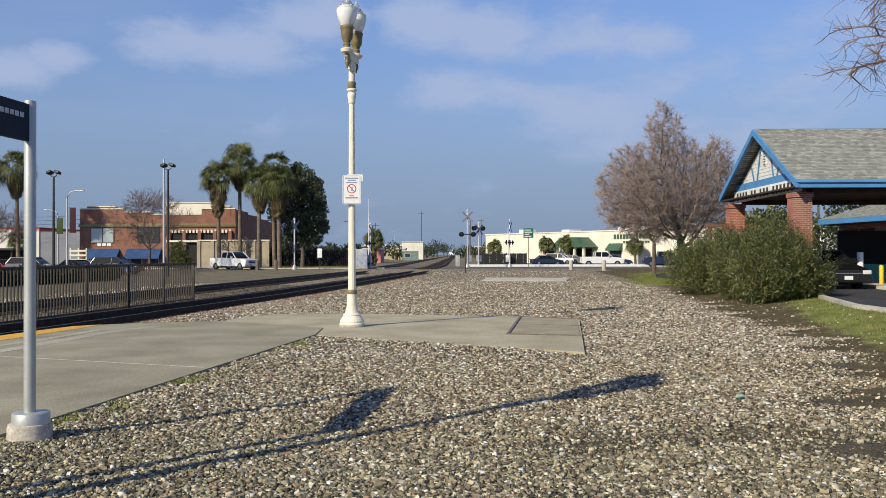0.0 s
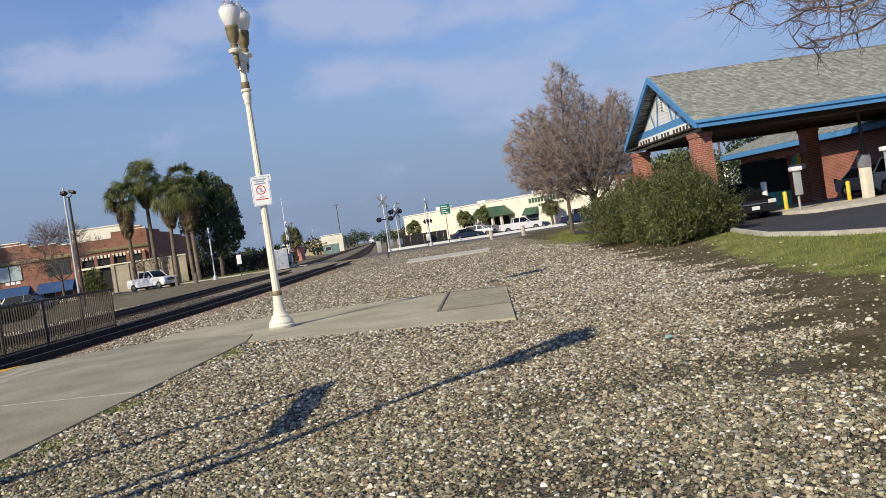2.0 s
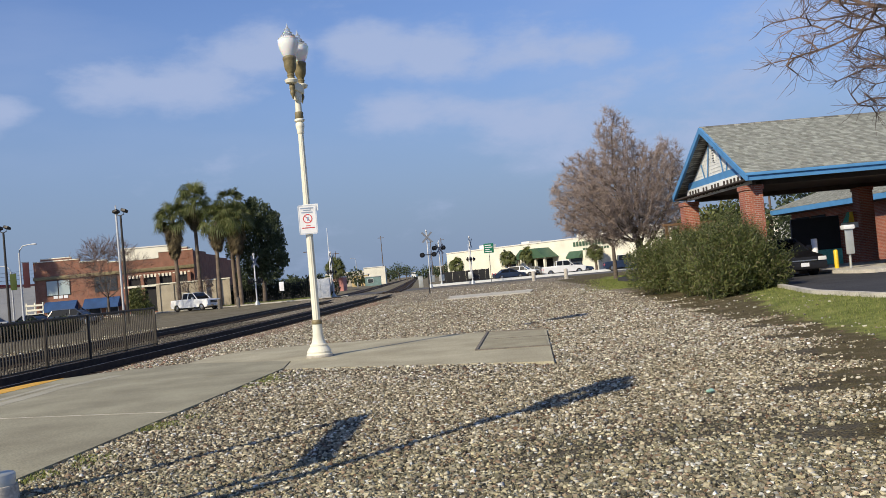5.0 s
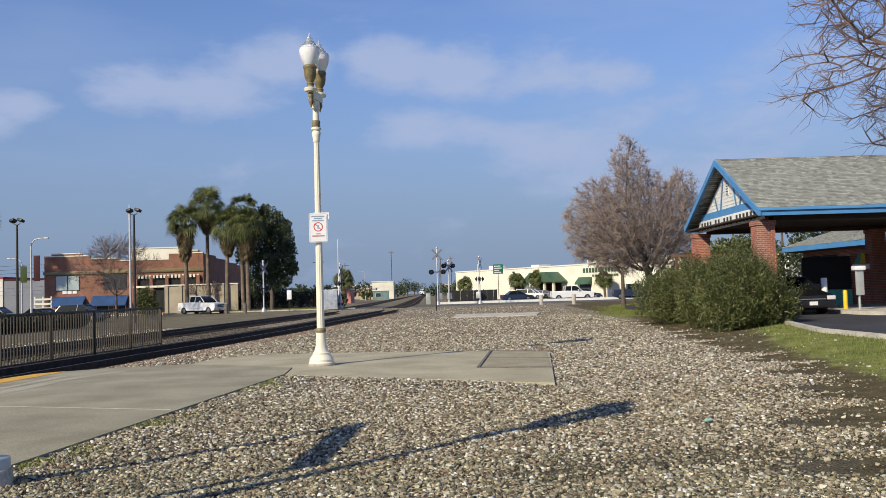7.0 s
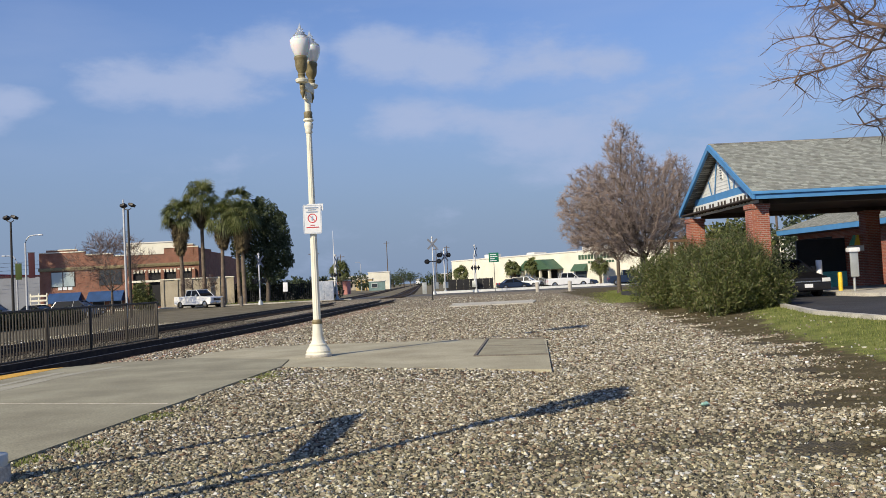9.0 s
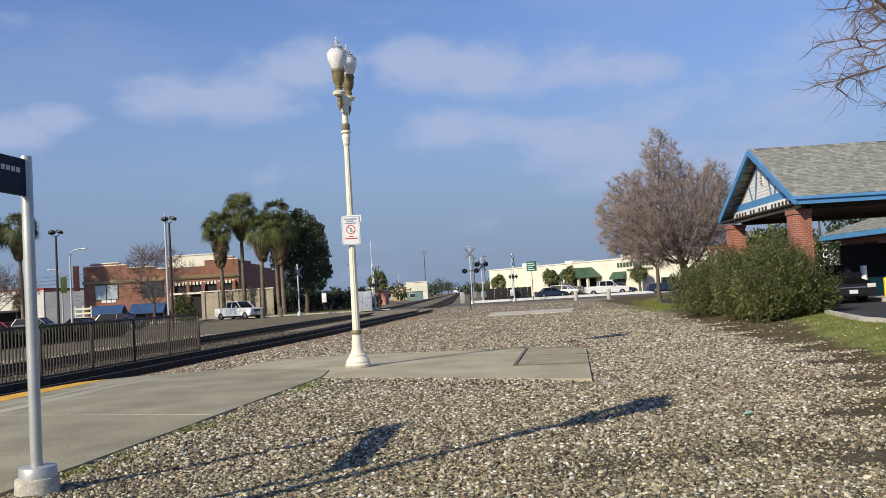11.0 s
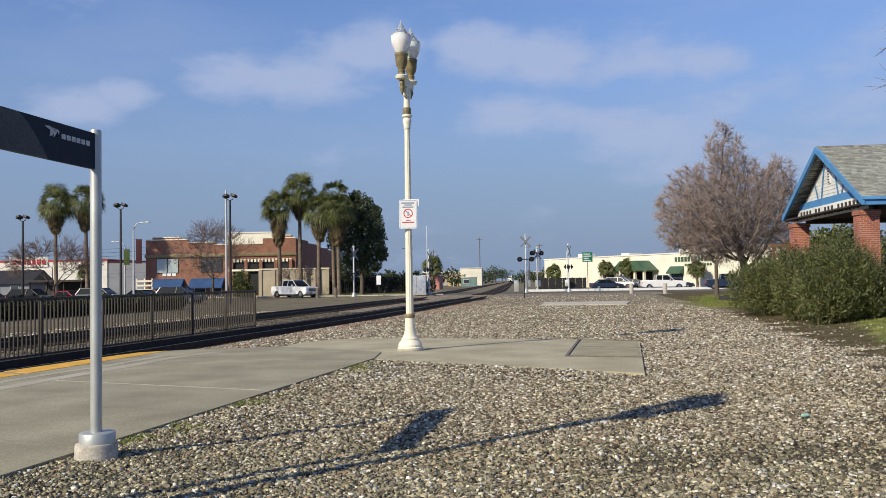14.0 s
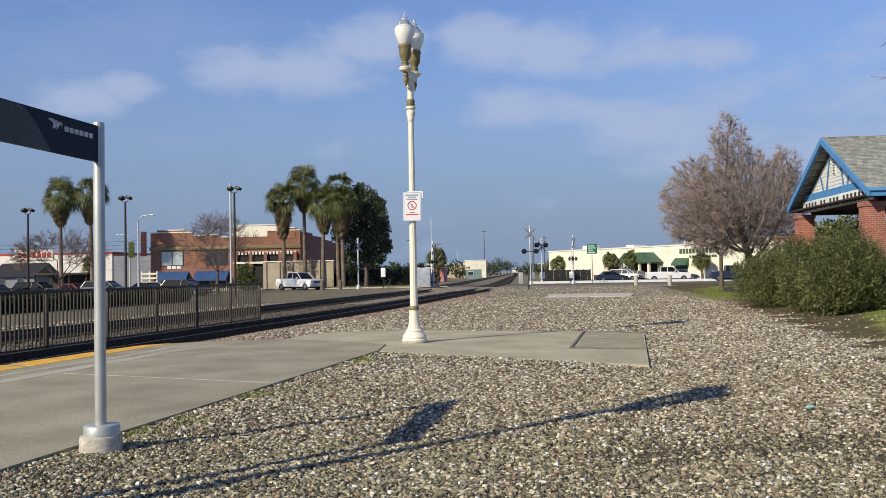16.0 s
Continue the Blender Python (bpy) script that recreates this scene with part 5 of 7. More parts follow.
vehicle("sedan", 14.35, 36.4, 0.30, 3, M_CARBLACK, "black sedan waiting in the drive-through lane")
vehicle("suv", 22.75, 36.4, 0.30, -4, M_CARWHITE, "white suv parked under the brick canopy", "suv")
vehicle("sedan", 24.7, 43.2, 0.30, 4, M_CARGREY, "grey car queued behind the white suv")
vehicle("pickup", -24.9, 100.5, 0.0, 56, M_CARWHITE, "white crew-cab pickup waiting at the crossing", "pickup truck")
vehicle("pickup", 19.6, 124.5, 0.0, 90, M_CARWHITE, "white pickup on the cross street", "pickup truck")
vehicle("suv", 15.2, 136.0, 0.0, 65, M_CARWHITE, "white suv parked before the cream building", "suv")
vehicle("sedan", 12.8, 132.0, 0.0, 100, M_CARBLUE, "dark blue sedan parked before the cream building")
vehicle("sedan", 17.6, 138.0, 0.0, 70, M_CARGREY, "grey sedan parked before the cream building")
vehicle("pickup", 26.8, 118.0, 0.0, 85, M_CARBLUE, "dark blue pickup near the bare tree", "pickup truck")
vehicle("sedan", 22.6, 131.0, 0.0, 80, M_CARBLUE, "dark sedan parked by the cream building")
for i, (cx, p, st, lab) in enumerate(((-52.5, M_CARBLACK, "sedan", "black sedan in the far car park"), (-48.6, M_CARBLACK, "suv", "black suv in the far car park"), (-45.0, M_CARRED, "sedan", "red sedan in the far car park"),
                                     (-41.0, M_CARGREY, "suv", "grey suv in the far car park"), (-37.0, M_CARBLACK, "sedan", "black sedan in the far car park"), (-33.5, M_CARBLUE, "suv", "blue suv in the far car park"))):
    vehicle(st, cx, 87.0 + (i % 3) * 0.8, -0.29, 70 + 15 * (i % 2), p, lab)


# ---- plants ----
def segment(verts, faces, a, b, ra, rb, n):
    d = (b - a)
    if d.length < 1e-5:
        return
    d.normalize()
    s = d.cross(Vector((0.3, 0.2, 1)) if abs(d.z) < 0.92 else Vector((1, 0, 0))).normalized()
    u = d.cross(s)
    base = len(verts)
    for p, r in ((a, ra), (b, rb)):
        for k in range(n):
            w = 2 * math.pi * k / n
            verts.append(p + s * (r * math.cos(w)) + u * (r * math.sin(w)))
    for k in range(n):
        faces.append((base + k, base + (k + 1) % n, base + n + (k + 1) % n, base + n + k))


def bare_tree(name, x, y, z, height, trunk_r, fork, spread_r, seed, label, levels=6, twig_mat=M_TWIG, lean=(0, 0), droop=0.0, kids=(3, 4), twig_r=0.008, first=5):
    rng = random.Random(seed)
    t = thing(name, x, y, z, 0, label, "tree", "bare trees")
    tv, tf, cv, cf = [], [], [], []

    def grow(p, d, length, r, level):
        steps = 3 if level < 3 else 2
        q = p
        for i in range(steps):
            d = (d + Vector((rng.uniform(-1, 1), rng.uniform(-1, 1), rng.uniform(-0.6, 0.9) - droop * level * 0.16)) * (0.16 + 0.03 * level)).normalized()
            e = q + d * (length / steps)
            r2 = max(twig_r * 0.6, r * 0.82)
            if level < 3:
                segment(tv, tf, q, e, r, r2, 7 if level < 2 else 5)
            else:
                segment(cv, cf, q, e, r, r2, 3)
            q, r = e, r2
            if level >= 2 and level < levels and rng.random() < 0.75:
                side(q, d, length * 0.62, r * 0.6, level + 1)
        if level < levels:
            for _ in range(rng.choice(kids)):
                side(q, d, length * rng.uniform(0.62, 0.82), r * 0.72, level + 1)

    def side(q, d, length, r, level):
        a = rng.uniform(0, 2 * math.pi)
        tilt = rng.uniform(0.35, 0.85)
        s = d.cross(Vector((0, 0, 1)) if abs(d.z) < 0.95 else Vector((1, 0, 0))).normalized()
        u = d.cross(s)
        nd = (d * math.cos(tilt) + (s * math.cos(a) + u * math.sin(a)) * math.sin(tilt)).normalized()
        grow(q, nd, length, max(twig_r, r), level)

    top = Vector((lean[0], lean[1], fork))
    segment(tv, tf, Vector((0, 0, -0.2)), Vector((0, 0, 0.25)), trunk_r * 1.4, trunk_r * 1.05, 10)
    segment(tv, tf, Vector((0, 0, 0.25)), top * 0.6, trunk_r * 1.05, trunk_r * 0.9, 10)
    segment(tv, tf, top * 0.6, top, trunk_r * 0.9, trunk_r * 0.8, 10)
    for i in range(first):
        a = 2 * math.pi * i / first + rng.uniform(-0.3, 0.3)
        up = rng.uniform(0.5, 1.5)
        d = Vector((math.cos(a) * spread_r, math.sin(a) * spread_r, up * (height - fork) * 0.6)).normalized()
        grow(top, d, (height - fork) * 0.36, trunk_r * 0.5, 1)
    raw_mesh("trunk", tv, tf, M_BARK, t, smooth=True)
    raw_mesh("crown", cv, cf, twig_mat, t)
    return t


def crown_tree(x, y, z, turn, trunk_r, fork, blobs, count, twigs, seed, label, mat=M_TWIG, step=0.28, fine=0.009, twig=0.007, reach=(0.2, 0.6)):
    """A bare tree whose limbs grow step by step towards points strewn through uneven lobes."""
    rng = np.random.default_rng(seed)
    t = thing("bare_tree", x, y, z, turn, label, "tree", "bare trees")
    B = np.array(blobs)
    vol = B[:, 3] * B[:, 4] * B[:, 5]
    C = B[rng.choice(len(B), count, p=vol / vol.sum())]
    d = rng.normal(size=(count, 3))
    d /= np.linalg.norm(d, axis=1)[:, None]
    goals = C[:, :3] + d * C[:, 3:] * (rng.random(count) ** 0.40)[:, None] * (1 + 0.10 * np.sin(5 * d[:, :1] + C[:, :1] * 4))
    goals = goals[goals[:, 2] > fork * 0.9]
    pts = [np.array((0.0, 0.0, -0.2)), np.array((0.05, 0.0, fork * 0.35)), np.array((-0.05, 0.05, fork * 0.7)), np.array((0.1, 0.0, fork))]
    up = [-1, 0, 1, 2]
    near, who = np.full(len(goals), 1e9), np.zeros(len(goals), int)
    for i, p in enumerate(pts):
        q = np.linalg.norm(goals - p, axis=1)
        who[q < near] = i
        near = np.minimum(near, q)
    for _ in range(70):
        if len(goals) == 0:
            break
        fresh = []
        for i in np.unique(who):
            if i < 3:
                continue
            pull = goals[who == i] - pts[i]
            pull = (pull / np.linalg.norm(pull, axis=1)[:, None]).sum(axis=0) + rng.normal(size=3) * 0.35
            fresh.append((i, pts[i] + pull / (np.linalg.norm(pull) + 1e-9) * step * rng.uniform(0.8, 1.2)))
        for i, p in fresh:
            pts.append(p)
            up.append(i)
            q = np.linalg.norm(goals - p, axis=1)
            who[q < near] = len(pts) - 1
            near = np.minimum(near, q)
        keep = near > step * 1.15
        goals, near, who = goals[keep], near[keep], who[keep]
    kids = np.zeros(len(pts), int)
    load = np.zeros(len(pts))
    for i in range(len(pts) - 1, 0, -1):
        if load[i] == 0:
            load[i] = 1.0
        load[up[i]] += load[i]
        kids[up[i]] += 1
    rad = np.maximum(fine, trunk_r * (load / load[1]) ** 0.42)
    tv, tf, cv, cf = [], [], [], []
    for i in range(1, len(pts)):
        big = rad[i] > 0.035
        segment(tv if big else cv, tf if big else cf, Vector(pts[up[i]]), Vector(pts[i]), rad[up[i]] if up[i] > 0 else trunk_r * 1.35, rad[i], 8 if rad[i] > 0.1 else 5 if big else 3)
    tips = [i for i in range(4, len(pts)) if rad[i] < 0.04]
    mid = B[:, :3].mean(axis=0)
    for k in rng.choice(tips, twigs):
        p = Vector(pts[k])
        g = Vector(pts[k] - pts[up[k]]).normalized() + Vector(rng.normal(size=3)) * 0.75 + Vector(pts[k] - mid).normalized() * 0.25
        g.normalize()
        ln = rng.uniform(*reach)
        e = p + g * ln * 0.55
        h = (g + Vector(rng.normal(size=3)) * 0.35).normalized()
        segment(cv, cf, p, e, twig, twig * 0.85, 3)
        segment(cv, cf, e, e + h * ln * 0.45, twig * 0.85, twig * 0.5, 3)
    raw_mesh("trunk", tv, tf, M_BARK, t, smooth=True)
    raw_mesh("crown", cv, cf, mat, t)
    return t


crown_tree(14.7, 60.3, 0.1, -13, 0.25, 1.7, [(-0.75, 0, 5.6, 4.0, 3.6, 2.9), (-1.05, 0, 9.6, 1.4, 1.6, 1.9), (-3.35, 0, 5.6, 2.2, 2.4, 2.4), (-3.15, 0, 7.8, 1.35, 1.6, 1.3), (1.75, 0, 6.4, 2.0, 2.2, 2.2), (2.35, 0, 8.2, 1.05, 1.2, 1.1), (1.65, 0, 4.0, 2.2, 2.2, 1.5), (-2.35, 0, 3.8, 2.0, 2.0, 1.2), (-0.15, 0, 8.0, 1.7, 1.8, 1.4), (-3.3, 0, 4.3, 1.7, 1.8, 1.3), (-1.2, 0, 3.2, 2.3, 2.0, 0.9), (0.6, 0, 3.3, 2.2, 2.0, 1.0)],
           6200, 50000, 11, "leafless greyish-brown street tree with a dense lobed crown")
bare_tree("bare_tree", 14.9, 69.5, 0.1, 6.5, 0.16, 2.4, 2.2, 5, "small leafless tree with a dark trunk", 5, twig_r=0.014)
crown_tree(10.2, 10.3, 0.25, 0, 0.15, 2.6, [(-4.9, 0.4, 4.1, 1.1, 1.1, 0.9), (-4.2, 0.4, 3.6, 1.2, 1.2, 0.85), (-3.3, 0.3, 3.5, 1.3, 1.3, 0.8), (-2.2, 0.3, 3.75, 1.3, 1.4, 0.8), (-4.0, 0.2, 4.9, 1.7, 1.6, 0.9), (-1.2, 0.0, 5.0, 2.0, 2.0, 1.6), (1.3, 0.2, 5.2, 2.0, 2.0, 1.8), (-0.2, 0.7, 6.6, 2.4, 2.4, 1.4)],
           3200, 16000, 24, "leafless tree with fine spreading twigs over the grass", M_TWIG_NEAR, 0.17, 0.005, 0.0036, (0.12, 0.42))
bare_tree("bare_tree", -32.8, 96.0, 0.0, 9.4, 0.14, 2.2, 4.6, 31, "small leafless tree in the car park", 5, M_TWIG_NEAR, twig_r=0.014)
bare_tree("bare_tree", -47.5, 90.0, 0.0, 7.6, 0.14, 1.6, 3.2, 37, "small leafless tree in the car park", 5, M_TWIG_NEAR, twig_r=0.014)
bare_tree("bare_tree", -25.6, 104.0, 0.0, 4.4, 0.09, 1.4, 2.0, 41, "small leafless tree in the car park", 4, M_TWIG_NEAR, twig_r=0.014)


def leaves(blobs, count, size, seed, upright=0.5, slim=0.3, shell=0.55):
    """Many small leaves in and around uneven blobs of (x, y, z, rx, ry, rz)."""
    rng = np.random.default_rng(seed)
    vol = np.array([b[3] * b[4] * b[5] for b in blobs]) ** 0.67
    pick = rng.choice(len(blobs), count, p=vol / vol.sum())
    B = np.array(blobs)[pick]
    d = rng.normal(size=(count, 3))
    d /= np.linalg.norm(d, axis=1)[:, None]
    rad = (shell + (1.02 - shell) * rng.random(count) ** 0.6) * (1 + 0.16 * np.sin(d[:, 0] * 7 + B[:, 0] * 3) * np.cos(d[:, 2] * 6 + B[:, 1]))
    c = B[:, :3] + d * B[:, 3:] * rad[:, None]
    ax = rng.normal(size=(count, 3)) * (1 - upright) + np.array([0, 0, 1.0]) * upright + d * 0.45
    ax /= np.linalg.norm(ax, axis=1)[:, None]
    sd = np.cross(ax, rng.normal(size=(count, 3)))
    sd /= np.linalg.norm(sd, axis=1)[:, None]
    ln = size * rng.uniform(0.6, 1.4, count)[:, None]
    v = np.stack([c - ax * ln * 0.5, c + sd * ln * slim, c + ax * ln * 0.5, c - sd * ln * slim], axis=1).reshape(-1, 3)
    f = np.arange(4 * count).reshape(-1, 4)
    return v[:, :].tolist(), f.tolist()


def shrub(x, y, z, blobs, count, size, seed, label):
    t = thing("oleander_bush", x, y, z, 0, label, "bush", "oleander bushes")
    rng = random.Random(seed)
    for _ in range(12):
        a, l = rng.uniform(0, 6.28), rng.uniform(0.5, 1.5)
        part("stem", tube([(0.3 * math.cos(a), 0.3 * math.sin(a), -0.2), (0.7 * l * math.cos(a), 0.7 * l * math.sin(a), 0.7), (0.9 * l * math.cos(a), 0.9 * l * math.sin(a), 1.6)], 0.03, 0.012, 5), M_BARK, t)
    v, f = leaves(blobs, count, size, seed, 0.45, 0.14, 0.35)
    nrg = np.random.default_rng(seed)
    for _ in range(640):
        bx, by, bz, rx, ry, rz = blobs[nrg.integers(len(blobs))]
        d = nrg.normal(size=3)
        d[2] = abs(d[2]) + 0.15
        d /= np.linalg.norm(d)
        root = Vector((bx, by, bz)) + Vector(d * np.array((rx, ry, rz)) * 0.8)
        run = (Vector(d) * 0.5 + Vector((nrg.normal() * 0.25, nrg.normal() * 0.25, 0.9))).normalized()
        reach = nrg.uniform(0.3, 0.78)
        for k in range(16):
            p = root + run * (reach * (k + 0.5) / 16)
            a = nrg.uniform(0, 6.283)
            side_ = Vector((math.cos(a), math.sin(a), 0.55)).normalized()
            w = side_.cross(run).normalized() * (size * 0.10)
            ln = size * nrg.uniform(0.7, 1.15)
            b_ = len(v)
            v.extend([tuple(p), tuple(p + side_ * ln * 0.5 + w), tuple(p + side_ * ln), tuple(p + side_ * ln * 0.5 - w)])
            f.append((b_, b_ + 1, b_ + 2, b_ + 3))
    raw_mesh("foliage", v, f, M_OLEANDER, t)
    return t


shrub(10.7, 36.6, 0.12, [(-0.9, 0.2, 0.95, 1.5, 1.7, 1.05), (-0.3, 0, 1.05, 1.6, 1.9, 1.15), (0.8, 0.8, 1.15, 1.5, 1.5, 1.2), (-0.9, -1.0, 0.7, 1.1, 1.1, 0.85), (0.4, 1.6, 1.3, 1.2, 1.2, 0.9)], 40000, 0.12, 3, "dense green oleander bush on bare soil")
shrub(10.4, 32.2, 0.12, [(0, 0, 1.15, 1.6, 1.7, 1.25), (0.9, 0.6, 1.5, 1.2, 1.3, 1.0), (-0.7, -0.8, 0.75, 1.1, 1.2, 0.9), (0.5, -1.0, 1.1, 1.2, 1.1, 1.05)], 40000, 0.12, 4, "dense green oleander bush on bare soil")
shrub(9.75, 28.9, 0.16, [(0, 0, 1.0, 1.2, 1.5, 1.15), (0.4, 0.7, 1.35, 1.0, 1.2, 1.0), (-0.4, -0.9, 0.65, 0.9, 1.0, 0.8), (0.5, -0.6, 0.8, 0.75, 0.9, 0.9), (1.1, -0.3, 0.62, 0.85, 0.9, 0.8)], 40000, 0.115, 6, "dense green oleander bush on bare soil")


def frond(verts, faces, root, az, el, length, sag, rng):
    """A fan leaf: a stalk and a spread of narrow blades."""
    d = Vector((math.cos(az) * math.cos(el), math.sin(az) * math.cos(el), math.sin(el)))
    tip = root + d * (length * 0.5)
    s = d.cross(Vector((0, 0, 1))).normalized()
    if s.length < 0.1:
        s = Vector((1, 0, 0))
    u = s.cross(d)
    roll = rng.uniform(-0.9, 0.9)
    s, u = s * math.cos(roll) + u * math.sin(roll), u * math.cos(roll) - s * math.sin(roll)
    b = len(verts)
    verts += [root + s * 0.03, root - s * 0.03, tip]
    faces.append((b, b + 1, b + 2))
    for k in range(13):
        w = -1.3 + 2.6 * k / 12
        e = (d * math.cos(w) + s * math.sin(w)).normalized()
        ln = length * 0.55 * rng.uniform(0.85, 1.1)
        side_ = u.cross(e).normalized() * 0.055
        mid = tip + e * ln * 0.55 + u * 0.05
        end_ = tip + e * ln - Vector((0, 0, sag * ln))
        b = len(verts)
        verts += [tip, mid + side_, end_, mid - side_]
        faces.append((b, b + 1, b + 2, b + 3))


def fan_palm(x, y, z, height, crown, skirt, seed, label, trunk_r=0.23):
    rng = random.Random(seed)
    t = thing("fan_palm", x, y, z, 0, label, "palm tree", "fan palms")
    lean = rng.uniform(-0.25, 0.25)
    part("trunk", tube([(0, 0, -0.2), (0.05, 0, 0.4), (lean * 0.4, 0, height * 0.5), (lean, 0, height)], trunk_r * 1.25, trunk_r * 0.75, 10), M_PALMTRUNK, t, smooth=True)
    v, f = [], []
    top = Vector((lean, 0, height))
    for i in range(72):
        el = math.asin(rng.uniform(-0.72, 0.99))
        frond(v, f, top + Vector((0, 0, rng.uniform(-0.2, 0.4))), rng.uniform(0, 6.283), el, crown * rng.uniform(0.85, 1.1), rng.uniform(0.2, 0.75) if el < 0.9 else 0.15, rng)
    raw_mesh("crown", v, f, M_FROND, t)
    v, f = [], []
    for i in range(int(54 * skirt)):
        k = rng.random()
        frond(v, f, top + Vector((0, 0, -0.1 - k * skirt)), rng.uniform(0, 6.283), rng.uniform(-1.5, -0.85), crown * (0.80 - 0.42 * k), 0.5, rng)
    if v:
        raw_mesh("dead_skirt", v, f, M_SKIRT, t, "brown skirt of dead fronds")
    return t


for i, (px, pz, cr, sk, py) in enumerate(((-27.8, 10.6, 2.3, 3.6, 105), (-25.6, 12.5, 2.4, 2.4, 106), (-23.0, 9.8, 2.3, 2.4, 104), (-21.8, 11.8, 2.5, 2.8, 107), (-20.6, 9.8, 2.4, 3.0, 104),
                                         (-55.2, 11.6, 2.4, 2.6, 105), (-51.8, 11.9, 2.4, 2.6, 106))):
    fan_palm(px, py, 0.0, pz, cr, sk, 60 + i, "tall fan palm with a shaggy brown skirt")
fan_palm(-58.4, 120.0, 0.0, 3.4, 1.7, 0.5, 80, "short fan palm before the retail building", 0.25)
fan_palm(-16.0, 172.0, 0.0, 4.6, 2.2, 0.8, 81, "short fan palm beside the salmon building", 0.35)
for i, (px, py) in enumerate(((6.8, 168), (15.5, 158), (27.5, 142), (18.2, 155))):
    fan_palm(px, py, 0.0, 2.8 + 0.5 * (i % 2), 1.6, 0.2, 90 + i, "short palm before the cream building", 0.2)


def leafy_tree(x, y, z, trunk_h, blobs, count, size, seed, label, mat=M_LEAF):
    t = thing("leafy_tree", x, y, z, 0, label, "tree", "leafy trees")
    b = tube([(0, 0, -0.2), (0.05, 0, trunk_h * 0.5), (0, 0.1, trunk_h)], 0.3, 0.2, 9)
    for bx, by, bz, *_ in blobs:
        tube([(0, 0.1, trunk_h * 0.8), (bx * 0.5, by * 0.5, (trunk_h + bz) / 2), (bx, by, bz)], 0.14, 0.05, 6, b)
    part("trunk", b, M_BARK, t)
    v, f = leaves(blobs, count, size, seed, 0.2, 0.35, 0.3)
    raw_mesh("crown", v, f, mat, t)
    return t


leafy_tree(-18.6, 108, 0, 3.0, [(0.2, 0, 10.6, 1.5, 1.6, 1.6), (1.1, 0, 8.4, 1.8, 2.0, 1.7), (-1.1, 0, 8.5, 1.7, 1.9, 1.9), (1.5, -0.3, 6.0, 1.7, 1.7, 1.6), (-0.6, -0.6, 5.6, 2.0, 1.8, 1.8), (-1.5, 0, 11.0, 1.1, 1.2, 1.1), (0.9, 0, 3.6, 1.6, 1.4, 1.3), (-2.0, 0.3, 3.4, 1.6, 1.4, 1.6), (-0.6, 0, 12.0, 0.8, 0.9, 0.7), (1.7, 0, 9.9, 0.9, 1.2, 0.9), (2.2, 0, 7.4, 0.8, 1.0, 0.8), (2.4, 0, 4.8, 0.8, 1.0, 0.9), (-3.0, 0.5, 6.9, 1.3, 1.5, 1.6)], 24000, 0.23, 9, "dense dark evergreen tree beside the palms")


# ---- cross street ----
road = part("road", prism([(-400, 107), (400, 101), (400, 117), (-400, 121)], -0.3, 0.025), M_ROAD)
tagged(road, "worn grey asphalt cross street at the level crossing", "road", kind="structure")
walk_l = part("pavement", prism([(-120, 104.4), (-8.5, 103.6), (-8.5, 105.4), (-120, 106.6)], -0.2, 0.12), M_KERB)
tagged(walk_l, "pale concrete pavement along the cross street", "pavement", kind="structure")
walk_r = part("pavement", prism([(1.0, 117.6), (120, 116.6), (120, 119.6), (1.0, 120.6)], -0.2, 0.30), M_SIDING)
tagged(walk_r, "pale concrete pavement along the cross street", "pavement", kind="structure")


# dark sheet over the far ground: asphalt plus the shade lying on it
park = part("car_park", prism([(-80, 50), (-27.0, 58), (-33.5, 84), (-80, 84)], -0.5, -0.275), M_ASPHALT)
tagged(park, "car park asphalt beyond the tracks, a dark sheet for shaded ground", "car park", kind="structure")


# ---- level crossing signals ----
def crossing_signal(x, y, h, lights_z, rz, label, cant=0.0):
    t = thing("crossing_signal", x, y, 0, rz, label, "railway signal", "crossing signals")
    part("mast", lathe([(0.075, 0), (0.075, h - 0.05), (0.05, h)], 12), M_POLE_W, t)
    part("foundation", lathe([(0.3, -0.2), (0.3, 0.15), (0.2, 0.35), (0.12, 0.5)], 12), M_GALV, t)
    part("finial_bell", lathe([(0.1, h - 0.25), (0.14, h - 0.2), (0.12, h - 0.1), (0.03, h)], 12), M_POLE_W, t)
    cb = bmesh.new()
    for s in (-1, 1):
        d, n = Vector((0.62, 0.62 * s)), Vector((-0.08 * s, 0.08))
        cb.faces.new([cb.verts.new((0.0 + q.x, -0.12 - 0.01 * s, h - 0.95 + q.y)) for q in (-d - n, d - n, d + n, -d + n)])
    part("crossbuck", cb, M_GREYWALL, t, "crossbuck seen from its dark back")
    part("light_arm", box(-0.85, -0.09, lights_z - 0.05, 0.85, -0.01, lights_z + 0.05, 0.01), M_BLACK, t)
    for s in (-0.75, 0.75):
        for yy in (-0.16, 0.16):
            b = bmesh.new()
            bmesh.ops.create_cone(b, cap_ends=True, segments=16, radius1=0.30, radius2=0.30, depth=0.04, matrix=pose(s, yy, lights_z, 90))
            l = part("light", b, M_BLACK, t, "black round flasher backplate")
            b = bmesh.new()
            bmesh.ops.create_cone(b, cap_ends=True, segments=12, radius1=0.13, radius2=0.11, depth=0.16, matrix=pose(s, yy * 1.6, lights_z, 90))
            part("hood", b, M_DARK, l)
    if cant:
        part("gate_arm", tube([(0.3, 0.3, 1.1), (0.35, 0.3, cant)], 0.07, 0.03, 6), M_SIGN_W, t)
        part("gate_box", box(0.1, 0.05, 0.7, 0.6, 0.55, 1.5, 0.03), M_GALV, t)
    return t


